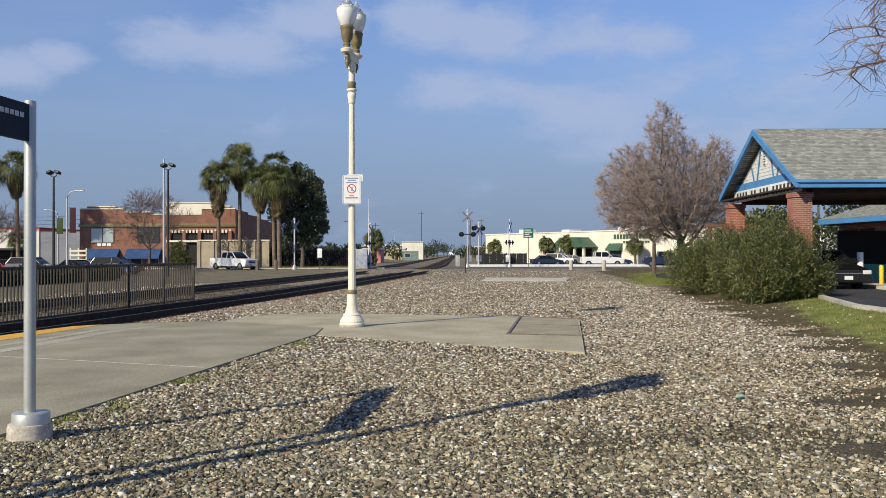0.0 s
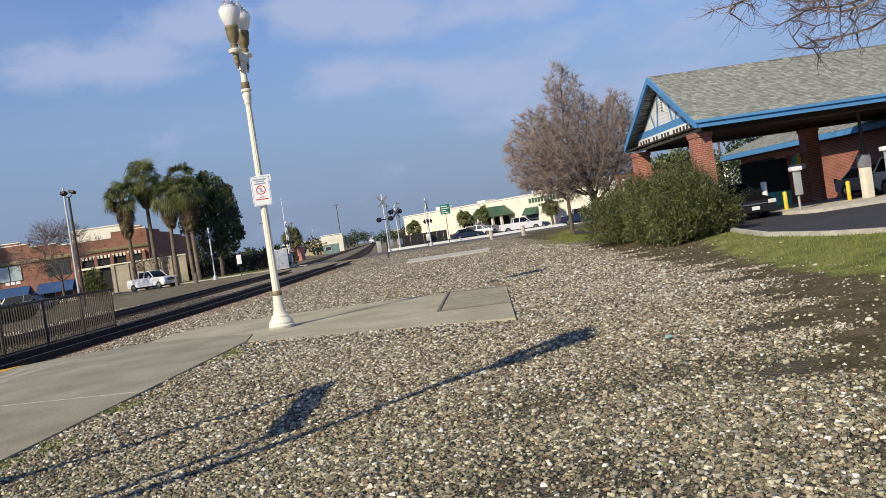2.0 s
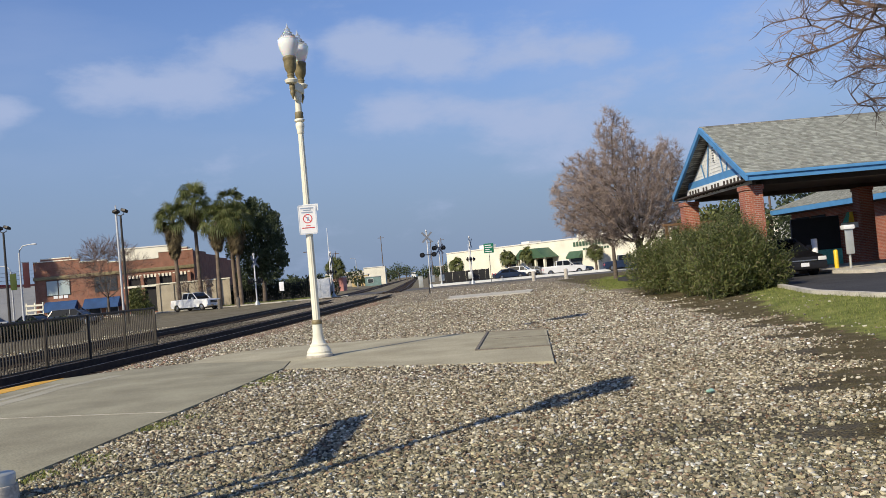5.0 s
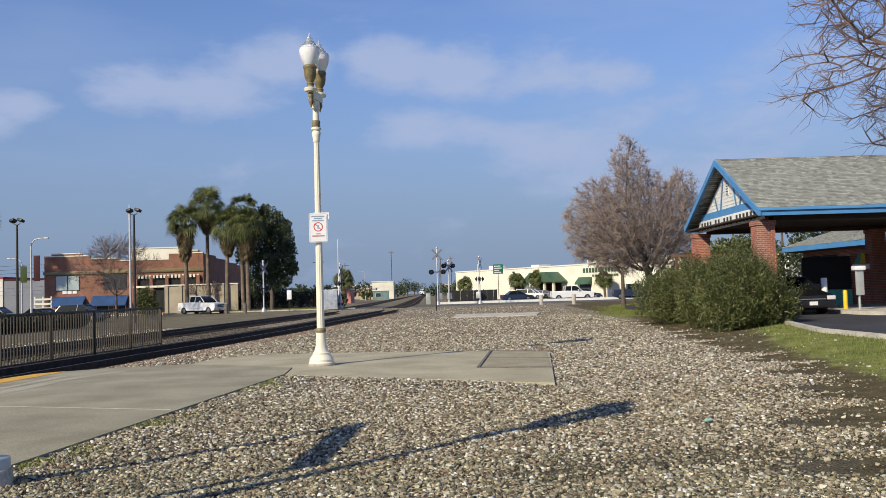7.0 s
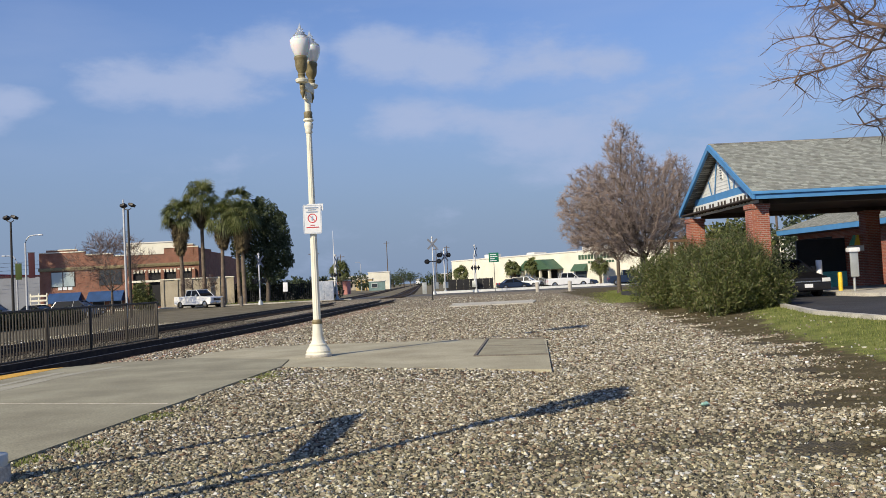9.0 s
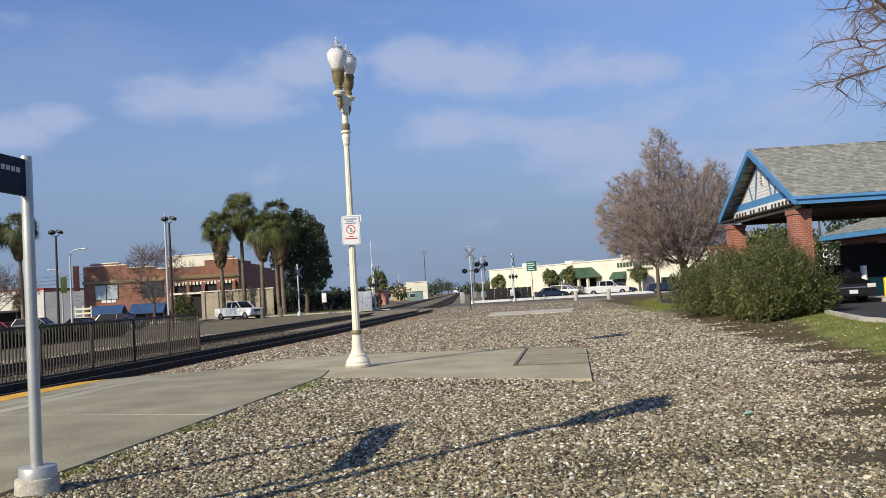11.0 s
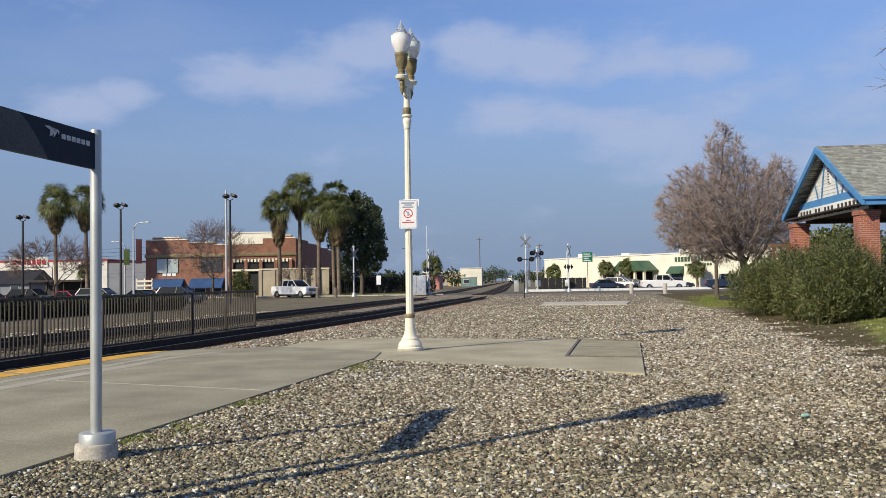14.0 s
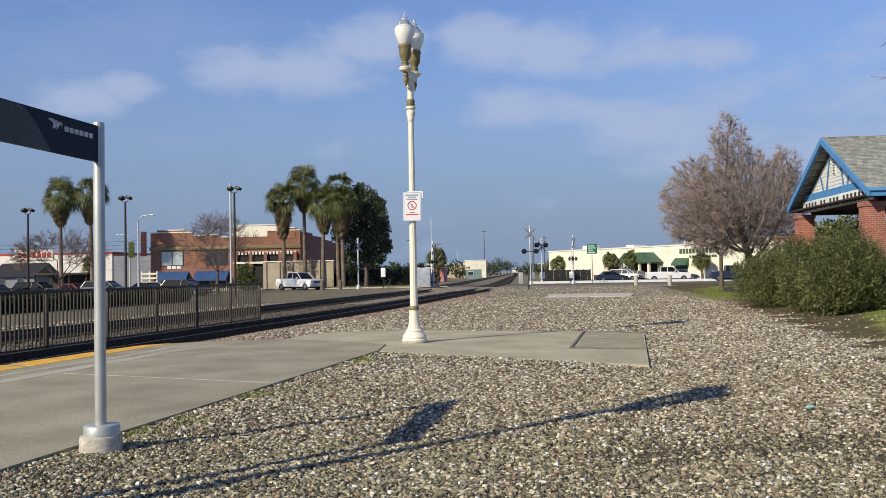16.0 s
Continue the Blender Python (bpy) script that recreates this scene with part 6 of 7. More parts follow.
crossing_signal(1.1, 112, 7.2, 4.1, 12, "grey crossing signal mast with black flashers and crossbuck", 5.2)
crossing_signal(2.6, 118, 5.8, 5.0, 40, "grey crossing signal mast with black flashers and crossbuck", 6.0)
crossing_signal(6.35, 113, 6.0, 3.1, 70, "grey crossing signal mast seen edge-on", 5.0)
crossing_signal(-18.1, 100, 5.7, 2.6, 60, "grey crossing signal mast beside the pavement", 0)
crossing_signal(-10.1, 104, 5.3, 2.9, 75, "grey crossing signal mast with a raised gate arm", 8.0)
relay = thing("relay_cabinet", -11.4, 103, 0, 4, "pale graffitied steel signal cabinet", "cabinet")
part("case", box(-1.05, -0.6, 0.1, 1.05, 0.6, 2.25, 0.03), M_STEELBOX, relay)
part("door_seam", box(-0.01, -0.612, 0.2, 0.01, -0.6, 2.1), M_DARK, relay)
part("base", box(-1.1, -0.65, -0.1, 1.1, 0.65, 0.12), M_CONC_PALE, relay)
cab2 = thing("relay_cabinet", -0.1, 123.5, 0, 0, "pale steel signal cabinet at the crossing", "cabinet")
part("case", box(-0.3, -0.3, 0, 0.3, 0.3, 1.5, 0.03), M_GALV, cab2)
part("cap", box(-0.34, -0.34, 1.5, 0.34, 0.34, 1.57, 0.02), M_GALV, cab2)


def post_sign(x, y, h, board, mat, label, post=M_BLACK, r=0.035):
    t = thing("post_sign", x, y, 0, 0, label, "sign", "post signs")
    part("post", lathe([(r, -0.1), (r, h), (r * 0.7, h + 0.02)], 8), post, t)
    if board:
        bw, bh = board
        part("board", box(-bw / 2, -r - 0.03, h - bh, bw / 2, -r - 0.005, h, 0.004), mat, t)
    return t


post_sign(-15.3, 100, 2.3, (0.5, 1.0), M_SIGN_W, "white notice board on a thin post")
post_sign(0.62, 78.0, 1.75, None, M_BLACK, "thin black marker post in the gravel", r=0.05)
guide = post_sign(8.8, 114.5, 4.9, (1.25, 1.2), M_GREENSIGN, "green direction sign on a dark post")
post_sign(-10.05, 75.0, 0.0, None, M_BLACK, "short black marker stub in the gravel", r=0.05)
for bx, by in ((11.55, 93.5), (14.4, 90.3), (-21.9, 98.6), (-19.8, 98.2)):
    t = thing("concrete_bollard", bx, by, 0, 0, "weathered grey concrete bollard", "bollard", "concrete bollards")
    part("post", lathe([(0.2, -0.1), (0.2, 0.95), (0.17, 1.02), (0.0, 1.05)], 14), M_CONC_PALE if bx > 0 else M_CONC_DARK, t)
for k, bw in enumerate((0.8, 0.95, 0.6, 0.85)):
    part("text_bar", box(-0.48, -0.075, 4.62 - 0.26 * k, -0.48 + bw, -0.066, 4.72 - 0.26 * k), M_SIGN_W, guide)
iron = thing("iron_fence", -22.2, 109.5, 0, 0, "dark iron picket fence behind the palms", "fence")
for k in range(48):
    part("picket", box(k * 0.24, -0.02, 0.05, k * 0.24 + 0.045, 0.02, 2.3), M_BLACK, iron)
for zz in (0.25, 2.05):
    part("rail", box(0, -0.025, zz, 11.5, 0.025, zz + 0.06), M_BLACK, iron)
hoard = thing("dark_screen_fence", 2.9, 123, 0, 0, "dark slatted screen fence beyond the street", "fence")
for k in range(14):
    part("slat_panel", box(k * 0.45, -0.03, 0.0, k * 0.45 + 0.43, 0.03, 1.75), M_DARK, hoard)
for k in range(8):
    part("post", box(k * 0.9 - 0.04, 0.03, 0.0, k * 0.9 + 0.04, 0.1, 1.85), M_BLACK, hoard)


# ---- lamps and poles on the far side ----
def flood_light(x, y, h, label):
    t = thing("flood_light", x, y, 0, -22, label, "flood light", "car park flood lights")
    part("pole", lathe([(0.13, -0.45), (0.11, h * 0.5), (0.085, h)], 12), M_POLE_D, t)
    part("yoke", tube([(-0.38, 0, h + 0.3), (-0.34, 0, h + 0.06), (0, 0, h - 0.06), (0.34, 0, h + 0.06), (0.38, 0, h + 0.3)], 0.04, 0.04, 8), M_POLE_D, t)
    for s in (-1, 1):
        b = box(-0.26, -0.24, -0.13, 0.26, 0.24, 0.13, 0.08)
        for vv in b.verts:
            vv.co = pose(s * 0.45, 0, h + 0.36, -20, 14 * s, 0) @ vv.co
        part("lamp_head", b, M_POLE_D, t)
    return t


flood_light(-45.2, 80, 7.7, "dark twin-head car park flood light")
flood_light(-35.9, 80, 8.6, "dark twin-head car park flood light")
flood_light(-25.7, 80, 9.2, "dark twin-head car park flood light")
pp = thing("pale_pole", -26.4, 81, 0, 0, "slim pale pole beside a flood light", "pole")
part("shaft", lathe([(0.1, -0.45), (0.1, 9.2), (0.06, 10.2)], 10), M_POLE_W, pp)


def street_light(x, y, h, rz):
    t = thing("street_light", x, y, 0, rz, "grey cobra-head street light with a curved arm", "street light", "street lights")
    part("pole", lathe([(0.11, -0.45), (0.07, h - 0.6)], 10), M_POLE_W, t)
    part("arm", tube([(0, 0, h - 0.7), (0.1, 0, h - 0.35), (0.35, 0, h - 0.05), (0.8, 0, h + 0.03), (1.2, 0, h + 0.05)], 0.06, 0.04, 8), M_POLE_W, t)
    part("lamp_head", box(1.15, -0.1, h - 0.02, 1.55, 0.1, h + 0.1, 0.04), M_POLE_W, t)
    return t


street_light(-34.7, 80, 7.3, 0)
street_light(-44.4, 100, 6.6, 180)
street_light(-17.5, 250, 8.0, 180)
for bx, bz0, bz1, m, lab in ((-35.35, 3.5, 4.9, M_LIME, "faded green banner on a flood light pole"), (-34.2, 3.6, 5.8, M_MAROON, "maroon banner on a street light")):
    t = thing("street_banner", bx, 80, 0, 0, lab, "banner", "street banners")
    part("cloth", box(-0.28, -0.012, bz0, 0.28, 0.012, bz1, 0.004), m, t)
    part("rod", tube([(-0.35, 0, bz1 + 0.03), (0.3, 0, bz1 + 0.03)], 0.02, 0.02, 6), M_POLE_D, t)
for px, py, ph, r in ((-12.2, 300, 15.8, 0.16), (4.0, 300, 13, 0.15), (7.5, 300, 13.4, 0.15), (-22, 240, 10, 0.13), (-20.5, 170, 8.5, 0.12), (-62, 170, 9, 0.13), (-125, 168, 9.6, 0.15), (-69, 168, 9.6, 0.15), (29.5, 75, 7.6, 0.13)):
    t = thing("utility_pole", px, py, 0, 0, "weathered wooden utility pole in the distance", "utility pole", "utility poles")
    part("shaft", lathe([(r, -0.2), (r * 0.7, ph)], 8), M_WOODPOLE, t)
    part("cross_arm", box(-1.0, -0.06, ph - 0.7, 1.0, 0.06, ph - 0.55), M_WOODPOLE, t)
wires = thing("overhead_wires", 0, 0, 0, 0, "thin overhead wires across the far car park", "wires")
for zz in (9.0, 8.3, 7.6):
    part("wire", tube([(-125 + i * 7, 168, zz - 0.6 * math.sin(math.pi * i / 8)) for i in range(9)], 0.025, 0.025, 4), M_BLACK, wires)


# ---- far buildings ----
def far_window(parent, x0, z0, x1, z1, y, frame_mat=M_SIDING, pane=M_GLASS, cols=2):
    w = part("window", box(x0, y - 0.06, z0, x1, y + 0.02, z1), frame_mat, parent)
    cw = (x1 - x0) / cols
    for c in range(cols):
        part("pane", box(x0 + c * cw + 0.07, y - 0.09, z0 + 0.08, x0 + (c + 1) * cw - 0.07, y - 0.06, z1 - 0.08), pane, w)
    return w


brick = thing("brick_building", -47.0, 112, 0, 0, "two-storey orange brick commercial building with blue awnings", "building")
part("wall", box(0, 0, 0, 19.4, 26, 6.3), M_BRICK_FAR, brick)
for x0, x1, z1 in ((0, 5.6, 7.3), (0.9, 4.6, 7.6), (5.6, 9.0, 6.9), (9.0, 15.2, 6.6), (15.2, 19.4, 7.3), (16.4, 18.8, 7.6)):
    part("parapet", box(x0, 0 if z1 < 7.5 else -0.03, 6.3, x1, 0.35, z1), M_BRICK_FAR, brick)
    part("coping", box(x0, -0.08, z1, x1, 0.42, z1 + 0.12), M_CREAMWALL, brick)
for i, z1 in enumerate((7.2, 6.9, 6.6, 6.4)):
    part("side_parapet", box(19.05, 0.4 + i * 6.4, 6.3, 19.4, 0.4 + (i + 1) * 6.4, z1), M_BRICK_FAR, brick)
part("cornice", box(-0.1, -0.18, 5.1, 19.5, 0.0, 5.5, 0.04), M_OLIVE, brick)
far_window(brick, 1.4, 3.1, 4.3, 5.0, 0.0, M_SOFFIT, M_PANE, 2)
far_window(brick, 7.2, 3.1, 10.0, 5.0, 0.0, M_SOFFIT, M_GLASS, 2)


def awning(parent, x0, x1, z0, z1, depth, mat):
    b = bmesh.new()
    p = [(x0, 0, z1), (x1, 0, z1), (x1, -depth, z0 + 0.25), (x0, -depth, z0 + 0.25), (x0, -depth, z0), (x1, -depth, z0), (x0, 0, z0), (x1, 0, z0)]
    v = [b.verts.new(q) for q in p]
    for f in ((0, 1, 2, 3), (3, 2, 5, 4), (0, 3, 4, 6), (1, 7, 5, 2)):
        b.faces.new([v[i] for i in f])
    return part("awning", b, mat, parent, "dark blue canvas awning")


awning(brick, 1.1, 5.0, 1.15, 2.4, 1.1, M_AWNING)
awning(brick, 5.9, 10.2, 1.15, 2.4, 1.1, M_AWNING)
for k in range(3):
    part("number_bar", box(2.2 + k * 0.62, -0.06, 2.75, 2.7 + k * 0.62, -0.01, 3.15), M_SIGN_W, brick)
for x0 in (1.3, 3.2, 6.3, 8.4):
    far_window(brick, x0, 0.1, x0 + 1.5, 1.9, 0.0, M_SIDING, M_GLASS, 1)
b = bmesh.new()
# flat dark sheet painted as the shade inside the arcade openings
arc = part("arcade_shade", box(11.0, -0.02, 0.2, 18.9, 0.01, 4.6), M_DARK, brick)
for k in range(5):
    part("pier", box(11.0 + k * 1.9, -0.35, 0.0, 11.4 + k * 1.9, 0.0, 4.6), M_BRICK_FAR, brick)
part("balcony_rail", box(10.9, -0.4, 3.2, 19.2, -0.3, 3.45), M_CREAMWALL, brick)
for k in range(18):
    part("fringe_tab", box(11.0 + k * 0.45, -0.3, 4.35, 11.25 + k * 0.45, -0.22, 4.75), M_CREAMWALL, brick)
tan = thing("block_wall", -31.2, 108, 0, 0, "tan block boundary wall with pilasters", "wall")
part("wall", box(0, 0, 0, 8.6, 0.25, 3.3), M_TANWALL, tan)
for k in range(6):
    part("pilaster", box(k * 1.65, -0.12, 0, k * 1.65 + 0.4, 0, 3.4), M_TANWALL, tan)
part("coping", box(-0.1, -0.15, 3.3, 8.7, 0.32, 3.42), M_CREAMWALL, tan)
whitebox = thing("white_block_building", -50.5, 152, 0, 0, "plain cream building rising behind the brick one", "building")
part("wall", box(0.9, 0, 0, 9.0, 14, 10.3), M_CREAMWALL, whitebox)
part("coping", box(0.8, -0.1, 10.3, 9.1, 14.1, 10.5), M_WHITEWALL, whitebox)
mall = thing("retail_building", -104, 172, 0, 0, "white retail building with red trim and grey end", "building")
part("wall", box(0, 0, 0, 24, 20, 6.6), M_WHITEWALL, mall)
part("grey_end", box(24, 0.2, 0, 40, 20, 6.2), M_GREYWALL, mall)
part("red_trim", box(-0.1, -0.12, 6.6, 24.1, 20, 6.95), M_ROOF_RED, mall)
part("red_trim", box(24.1, 0.1, 6.2, 40.1, 20, 6.5), M_MAROON, mall)
part("parapet_sign", box(4, -0.2, 5.6, 12, 0.0, 7.6), M_WHITEWALL, mall)
for k in range(7):
    part("letter_bar", box(4.8 + k * 1.0, -0.3, 6.1, 5.5 + k * 1.0, -0.2, 7.0), M_SIGN_RED, mall)
for k in range(5):
    far_window(mall, 3 + k * 4, 0.2, 5.4 + k * 4, 3.0, 0.0, M_WHITEWALL, M_GLASS, 2)
lot_rail = thing("porch_rail", -43.1, 100, 0, 0, "cream board fence beside the brick building", "fence")
for k in range(4):
    part("board", box(0, -0.03, 0.5 + k * 0.5, 1.9, 0.03, 0.7 + k * 0.5), M_CREAMWALL, lot_rail)
for k in range(3):
    part("post", box(k * 0.89, 0.03, 0, k * 0.89 + 0.12, 0.12, 2.4), M_CREAMWALL, lot_rail)
# hedge enlarged to cover the ground shadow beside it too
hedge = thing("hedge", 0, 0, -0.29, 0, "low dark hedge and shadow band along the edge of the car park", "hedge")
v, f = leaves([(-31.2 + 0.2 * i, 37 + 1.25 * i, 0.55, 0.8, 0.95, 0.70 + 0.12 * math.sin(i * 1.9)) for i in range(26)], 44000, 0.17, 17, 0.3, 0.35, 0.1)
raw_mesh("foliage", v, f, M_HEDGE, hedge)
bushy = thing("shrub", -31.3, 101, 0, 0, "yellow-green shrub beside the brick building", "bush")
v, f = leaves([(0, 0, 1.6, 1.3, 1.0, 1.6), (0.6, 0, 0.8, 1.2, 1.0, 0.9)], 2500, 0.25, 19, 0.4, 0.25, 0.2)
raw_mesh("foliage", v, f, M_FROND, bushy)
under = thing("shrub_row", -19.5, 111, 0, 0, "dark shrubs and ivy under the palms", "bush")
v, f = leaves([(-4 + i * 1.25, 0.4 * math.sin(i * 2), 1.1, 1.0, 0.7, 1.5 + 0.4 * math.sin(i * 1.7)) for i in range(11)], 9000, 0.25, 21, 0.3, 0.3, 0.2)
raw_mesh("foliage", v, f, M_HEDGE, under)

house = thing("small_house", -74.5, 122, 0, 0, "small dark gabled house beyond the car park", "house")
part("wall", box(0, 0, 0, 6.4, 7, 2.2), M_GREYWALL, house)
part("roof", side_block([(-0.4, 2.1), (7.4, 2.1), (3.5, 4.1)], -0.3, 6.7), M_POLE_D, house)
far_window(house, 1.0, 0.8, 2.2, 1.9, 0.0, M_SIDING, M_GLASS, 1)
far_window(house, 3.8, 0.8, 5.0, 1.9, 0.0, M_SIDING, M_GLASS, 1)
# guessed shed form, its dark colour standing for indistinct shaded things
shed = thing("shaded_shed", -62.5, 112, 0, 0, "low shed shape, dark throughout as shade, beyond the car park", "shed")
part("roof", box(-0.3, -0.4, 2.25, 7.3, 4.2, 2.5), M_POLE_D, shed)
part("back_wall", box(0, 3.9, 0, 7, 4.0, 2.25), M_POLE_D, shed)
part("counter", box(0, 0.0, 0, 7, 0.3, 1.1), M_POLE_D, shed)
for k in range(4):
    part("post", box(k * 2.28, 0, 0, k * 2.28 + 0.15, 0.15, 2.25), M_POLE_D, shed)

# cream building with a green porch
cream = thing("cream_building", 5.4, 180, 0, math.degrees(math.atan2(-40, 26.6)), "long cream commercial building with a green porch roof", "building")
CL = 75.0
part("wall", box(0, 0, 0, CL, 30, 5.4), M_CREAMWALL, cream)
part("coping", box(-0.1, -0.1, 5.4, CL + 0.1, 30.1, 5.6), M_WHITEWALL, cream)
for x0, w, h in ((3, 1.6, 1.0), (16, 2.2, 0.7), (31, 4.5, 0.9), (37, 3.0, 0.7), (47, 2.5, 1.0)):
    part("roof_unit", box(x0, 6, 5.4, x0 + w, 9, 5.5 + h, 0.05), M_WHITEWALL, cream, "white rooftop unit")
porch = part("porch", box(24.5, -2.6, 0, 25.0, -2.2, 2.8), M_CREAMWALL, cream)
for px in (26.8, 29.2, 31.5):
    part("porch_post", box(px, -2.6, 0, px + 0.35, -2.2, 2.8), M_CREAMWALL, porch)
b = bmesh.new()
p = [(23.8, -3, 2.8), (32.6, -3, 2.8), (30.2, -3, 4.5), (26.2, -3, 4.5), (23.8, 0, 2.8), (32.6, 0, 2.8), (30.2, 0, 4.5), (26.2, 0, 4.5)]
v = [b.verts.new(q) for q in p]
for f in ((0, 1, 2, 3), (0, 3, 7, 4), (1, 5, 6, 2), (3, 2, 6, 7), (0, 4, 5, 1)):
    b.faces.new([v[i] for i in f])
part("porch_roof", b, M_GREENROOF, porch, "green metal hipped porch roof")
part("entrance", box(25.5, -0.05, 0, 31, 0.02, 2.6), M_DARK, cream)
for x0 in (18.5, 35.5):
    aw = far_window(cream, x0, 0.9, x0 + 2.6, 2.6, 0.0, M_SOFFIT, M_GLASS, 2)
    a = awning(cream, x0 - 0.3, x0 + 2.9, 2.2, 3.4, 0.9, M_GREENROOF)
    a["label"] = "green canvas awning"
for k in range(12):
    part("letter_bar", box(36.4 + k * 0.72, -0.1, 4.1, 36.9 + k * 0.72, -0.02, 4.85), M_GREENROOF, cream)
for k in range(10):
    part("letter_bar", box(38.6 + k * 0.6, -0.1, 3.4, 39.0 + k * 0.6, -0.02, 3.75), M_GREENROOF, cream)
part("dark_door", box(50, -0.05, 0, 51.4, 0.02, 2.3), M_DARK, cream)

# small distant buildings
for x0, y0, w, d_, h, m, lab in ((-21.5, 175, 6.5, 8, 2.6, M_PINK, "low salmon stucco building in the distance"), (-28.5, 262, 6, 8, 3.0, M_TANWALL, "small tan building beside the tracks"), (-18.6, 298, 7.0, 8, 5.6, M_CREAMWALL, "white industrial building beside the tracks"),
                                 (-29, 330, 11, 8, 4.6, M_TANWALL, "low tan warehouse in the distance"), (-44, 420, 18, 10, 6.0, M_CREAMWALL, "pale warehouse in the distance"), (-34, 500, 9, 10, 5.0, M_WHITEWALL, "small white shed far down the line"), (8, 520, 26, 12, 6.0, M_TANWALL, "long tan shed far down the line"), (-15.6, 252, 4.4, 2.4, 2.5, M_GREYTEAL, "faded teal freight container beside the tracks"), (-21.5, 282, 5.0, 8, 3.4, M_OCHRE, "low ochre building beside the tracks")):
    t = thing("distant_building", x0, y0, 0, 0, lab, "building", "distant buildings")
    wl = part("wall", box(0, 0, 0, w, d_, h), m, t)
    part("roof_edge", box(-0.15, -0.15, h, w + 0.15, d_, h + 0.25), M_WHITEWALL, t)
    for k in range(int(w // 3)):
        far_window(t, 0.7 + k * 3, 0.8, 2.3 + k * 3, 2.0, 0.0, M_SIDING, M_GLASS, 1)
rng = random.Random(70)
v, f = leaves([(-150 + i * 5.2, 440 + 12 * math.sin(i * 1.3), 1.6 + rng.uniform(0, 1.4), 4.4, 3.0, 2.2 + rng.uniform(0, 2.2)) for i in range(70) if not -12 < -150 + i * 5.2 < 0], 26000, 0.9, 71, 0.2, 0.4, 0.3)
tagged(raw_mesh("far_woods", v, f, M_LEAF), "dark line of distant trees along the horizon", "trees", kind="stuff")
train = thing("locomotive", -5.0, 620, 0.05, 0, "white locomotive far down the track", "train")
part("body", side_block([(0, 0.9), (0, 2.6), (0.8, 4.4), (14, 4.5), (14, 0.9)], -1.5, 1.5, taper=0.15, z_taper=3.0), M_SIDING, train)
part("windscreen", box(-1.1, 0.25, 3.1, 1.1, 0.4, 3.7), M_GLASS, train)
part("pilot", box(-1.4, -0.2, 0.15, 1.4, 1.2, 1.0, 0.1), M_BLACK, train)
part("nose_light", box(-0.3, -0.03, 2.0, 0.3, 0.02, 2.3), M_LAMP, train)
rng = random.Random(77)
for i, (tx, ty, tr) in enumerate(((-9.5, 400, 5.2), (-7.0, 430, 4.2), (-17.0, 200, 2.6), (-24, 210, 2.2), (-26.0, 186, 2.2), (-21.5, 235, 2.0), (-17.0, 262, 1.6), (-19.5, 185, 2.0), (-33, 300, 3.0), (-45, 330, 3.5), (-15, 420, 4.0), (-6.5, 520, 4.0), (3.5, 480, 4.5), (9, 360, 3.2), (15, 420, 4.5), (24, 330, 3.5), (36, 300, 4.0), (-60, 300, 4.0), (-75, 330, 4.5), (-90, 300, 4.0), (-110, 330, 4.5), (40, 215, 3.4), (26, 220, 2.4))):
    leafy_tree(tx, ty, 0, tr * 0.6, [(rng.uniform(-0.5, 0.5) * tr + k * 0.5 * tr, 0, tr * rng.uniform(0.7, 1.25), tr * rng.uniform(0.5, 0.8), tr * 0.6, tr * rng.uniform(0.5, 0.7)) for k in (-1, 0, 1)], 700, 0.5, 200 + i, "hazy dark tree far down the line")
behind = leafy_tree(19.5, 58, 0.2, 2.0, [(0, 0, 3.0, 2.0, 1.8, 1.5), (1.6, 0, 2.6, 1.6, 1.5, 1.3), (-1.6, 0.4, 2.7, 1.5, 1.4, 1.3)], 5000, 0.22, 301, "green tree behind the drive-through canopy", M_OLEANDER)
leafy_tree(24.5, 66, 0.2, 3.0, [(-0.6, 0, 3.4, 2.0, 1.8, 1.7), (1.6, 0, 2.6, 1.6, 1.5, 1.6), (3.6, 0.2, 4.4, 1.7, 1.6, 2.0), (-2.2, 0.4, 3.0, 1.5, 1.4, 1.4)], 6000, 0.22, 302, "dark tree behind the bank building")
rack = thing("timber_rack", 12.2, 44.5, 0.2, 10, "weathered timber rail behind the bushes", "timber rail")
for k in range(5):
    part("upright", box(k * 0.75, -0.06, 0, k * 0.75 + 0.12, 0.06, 2.75), M_WOOD, rack)
part("top_rail", box(-0.1, -0.08, 2.75, 3.3, 0.08, 2.87), M_WOOD, rack)

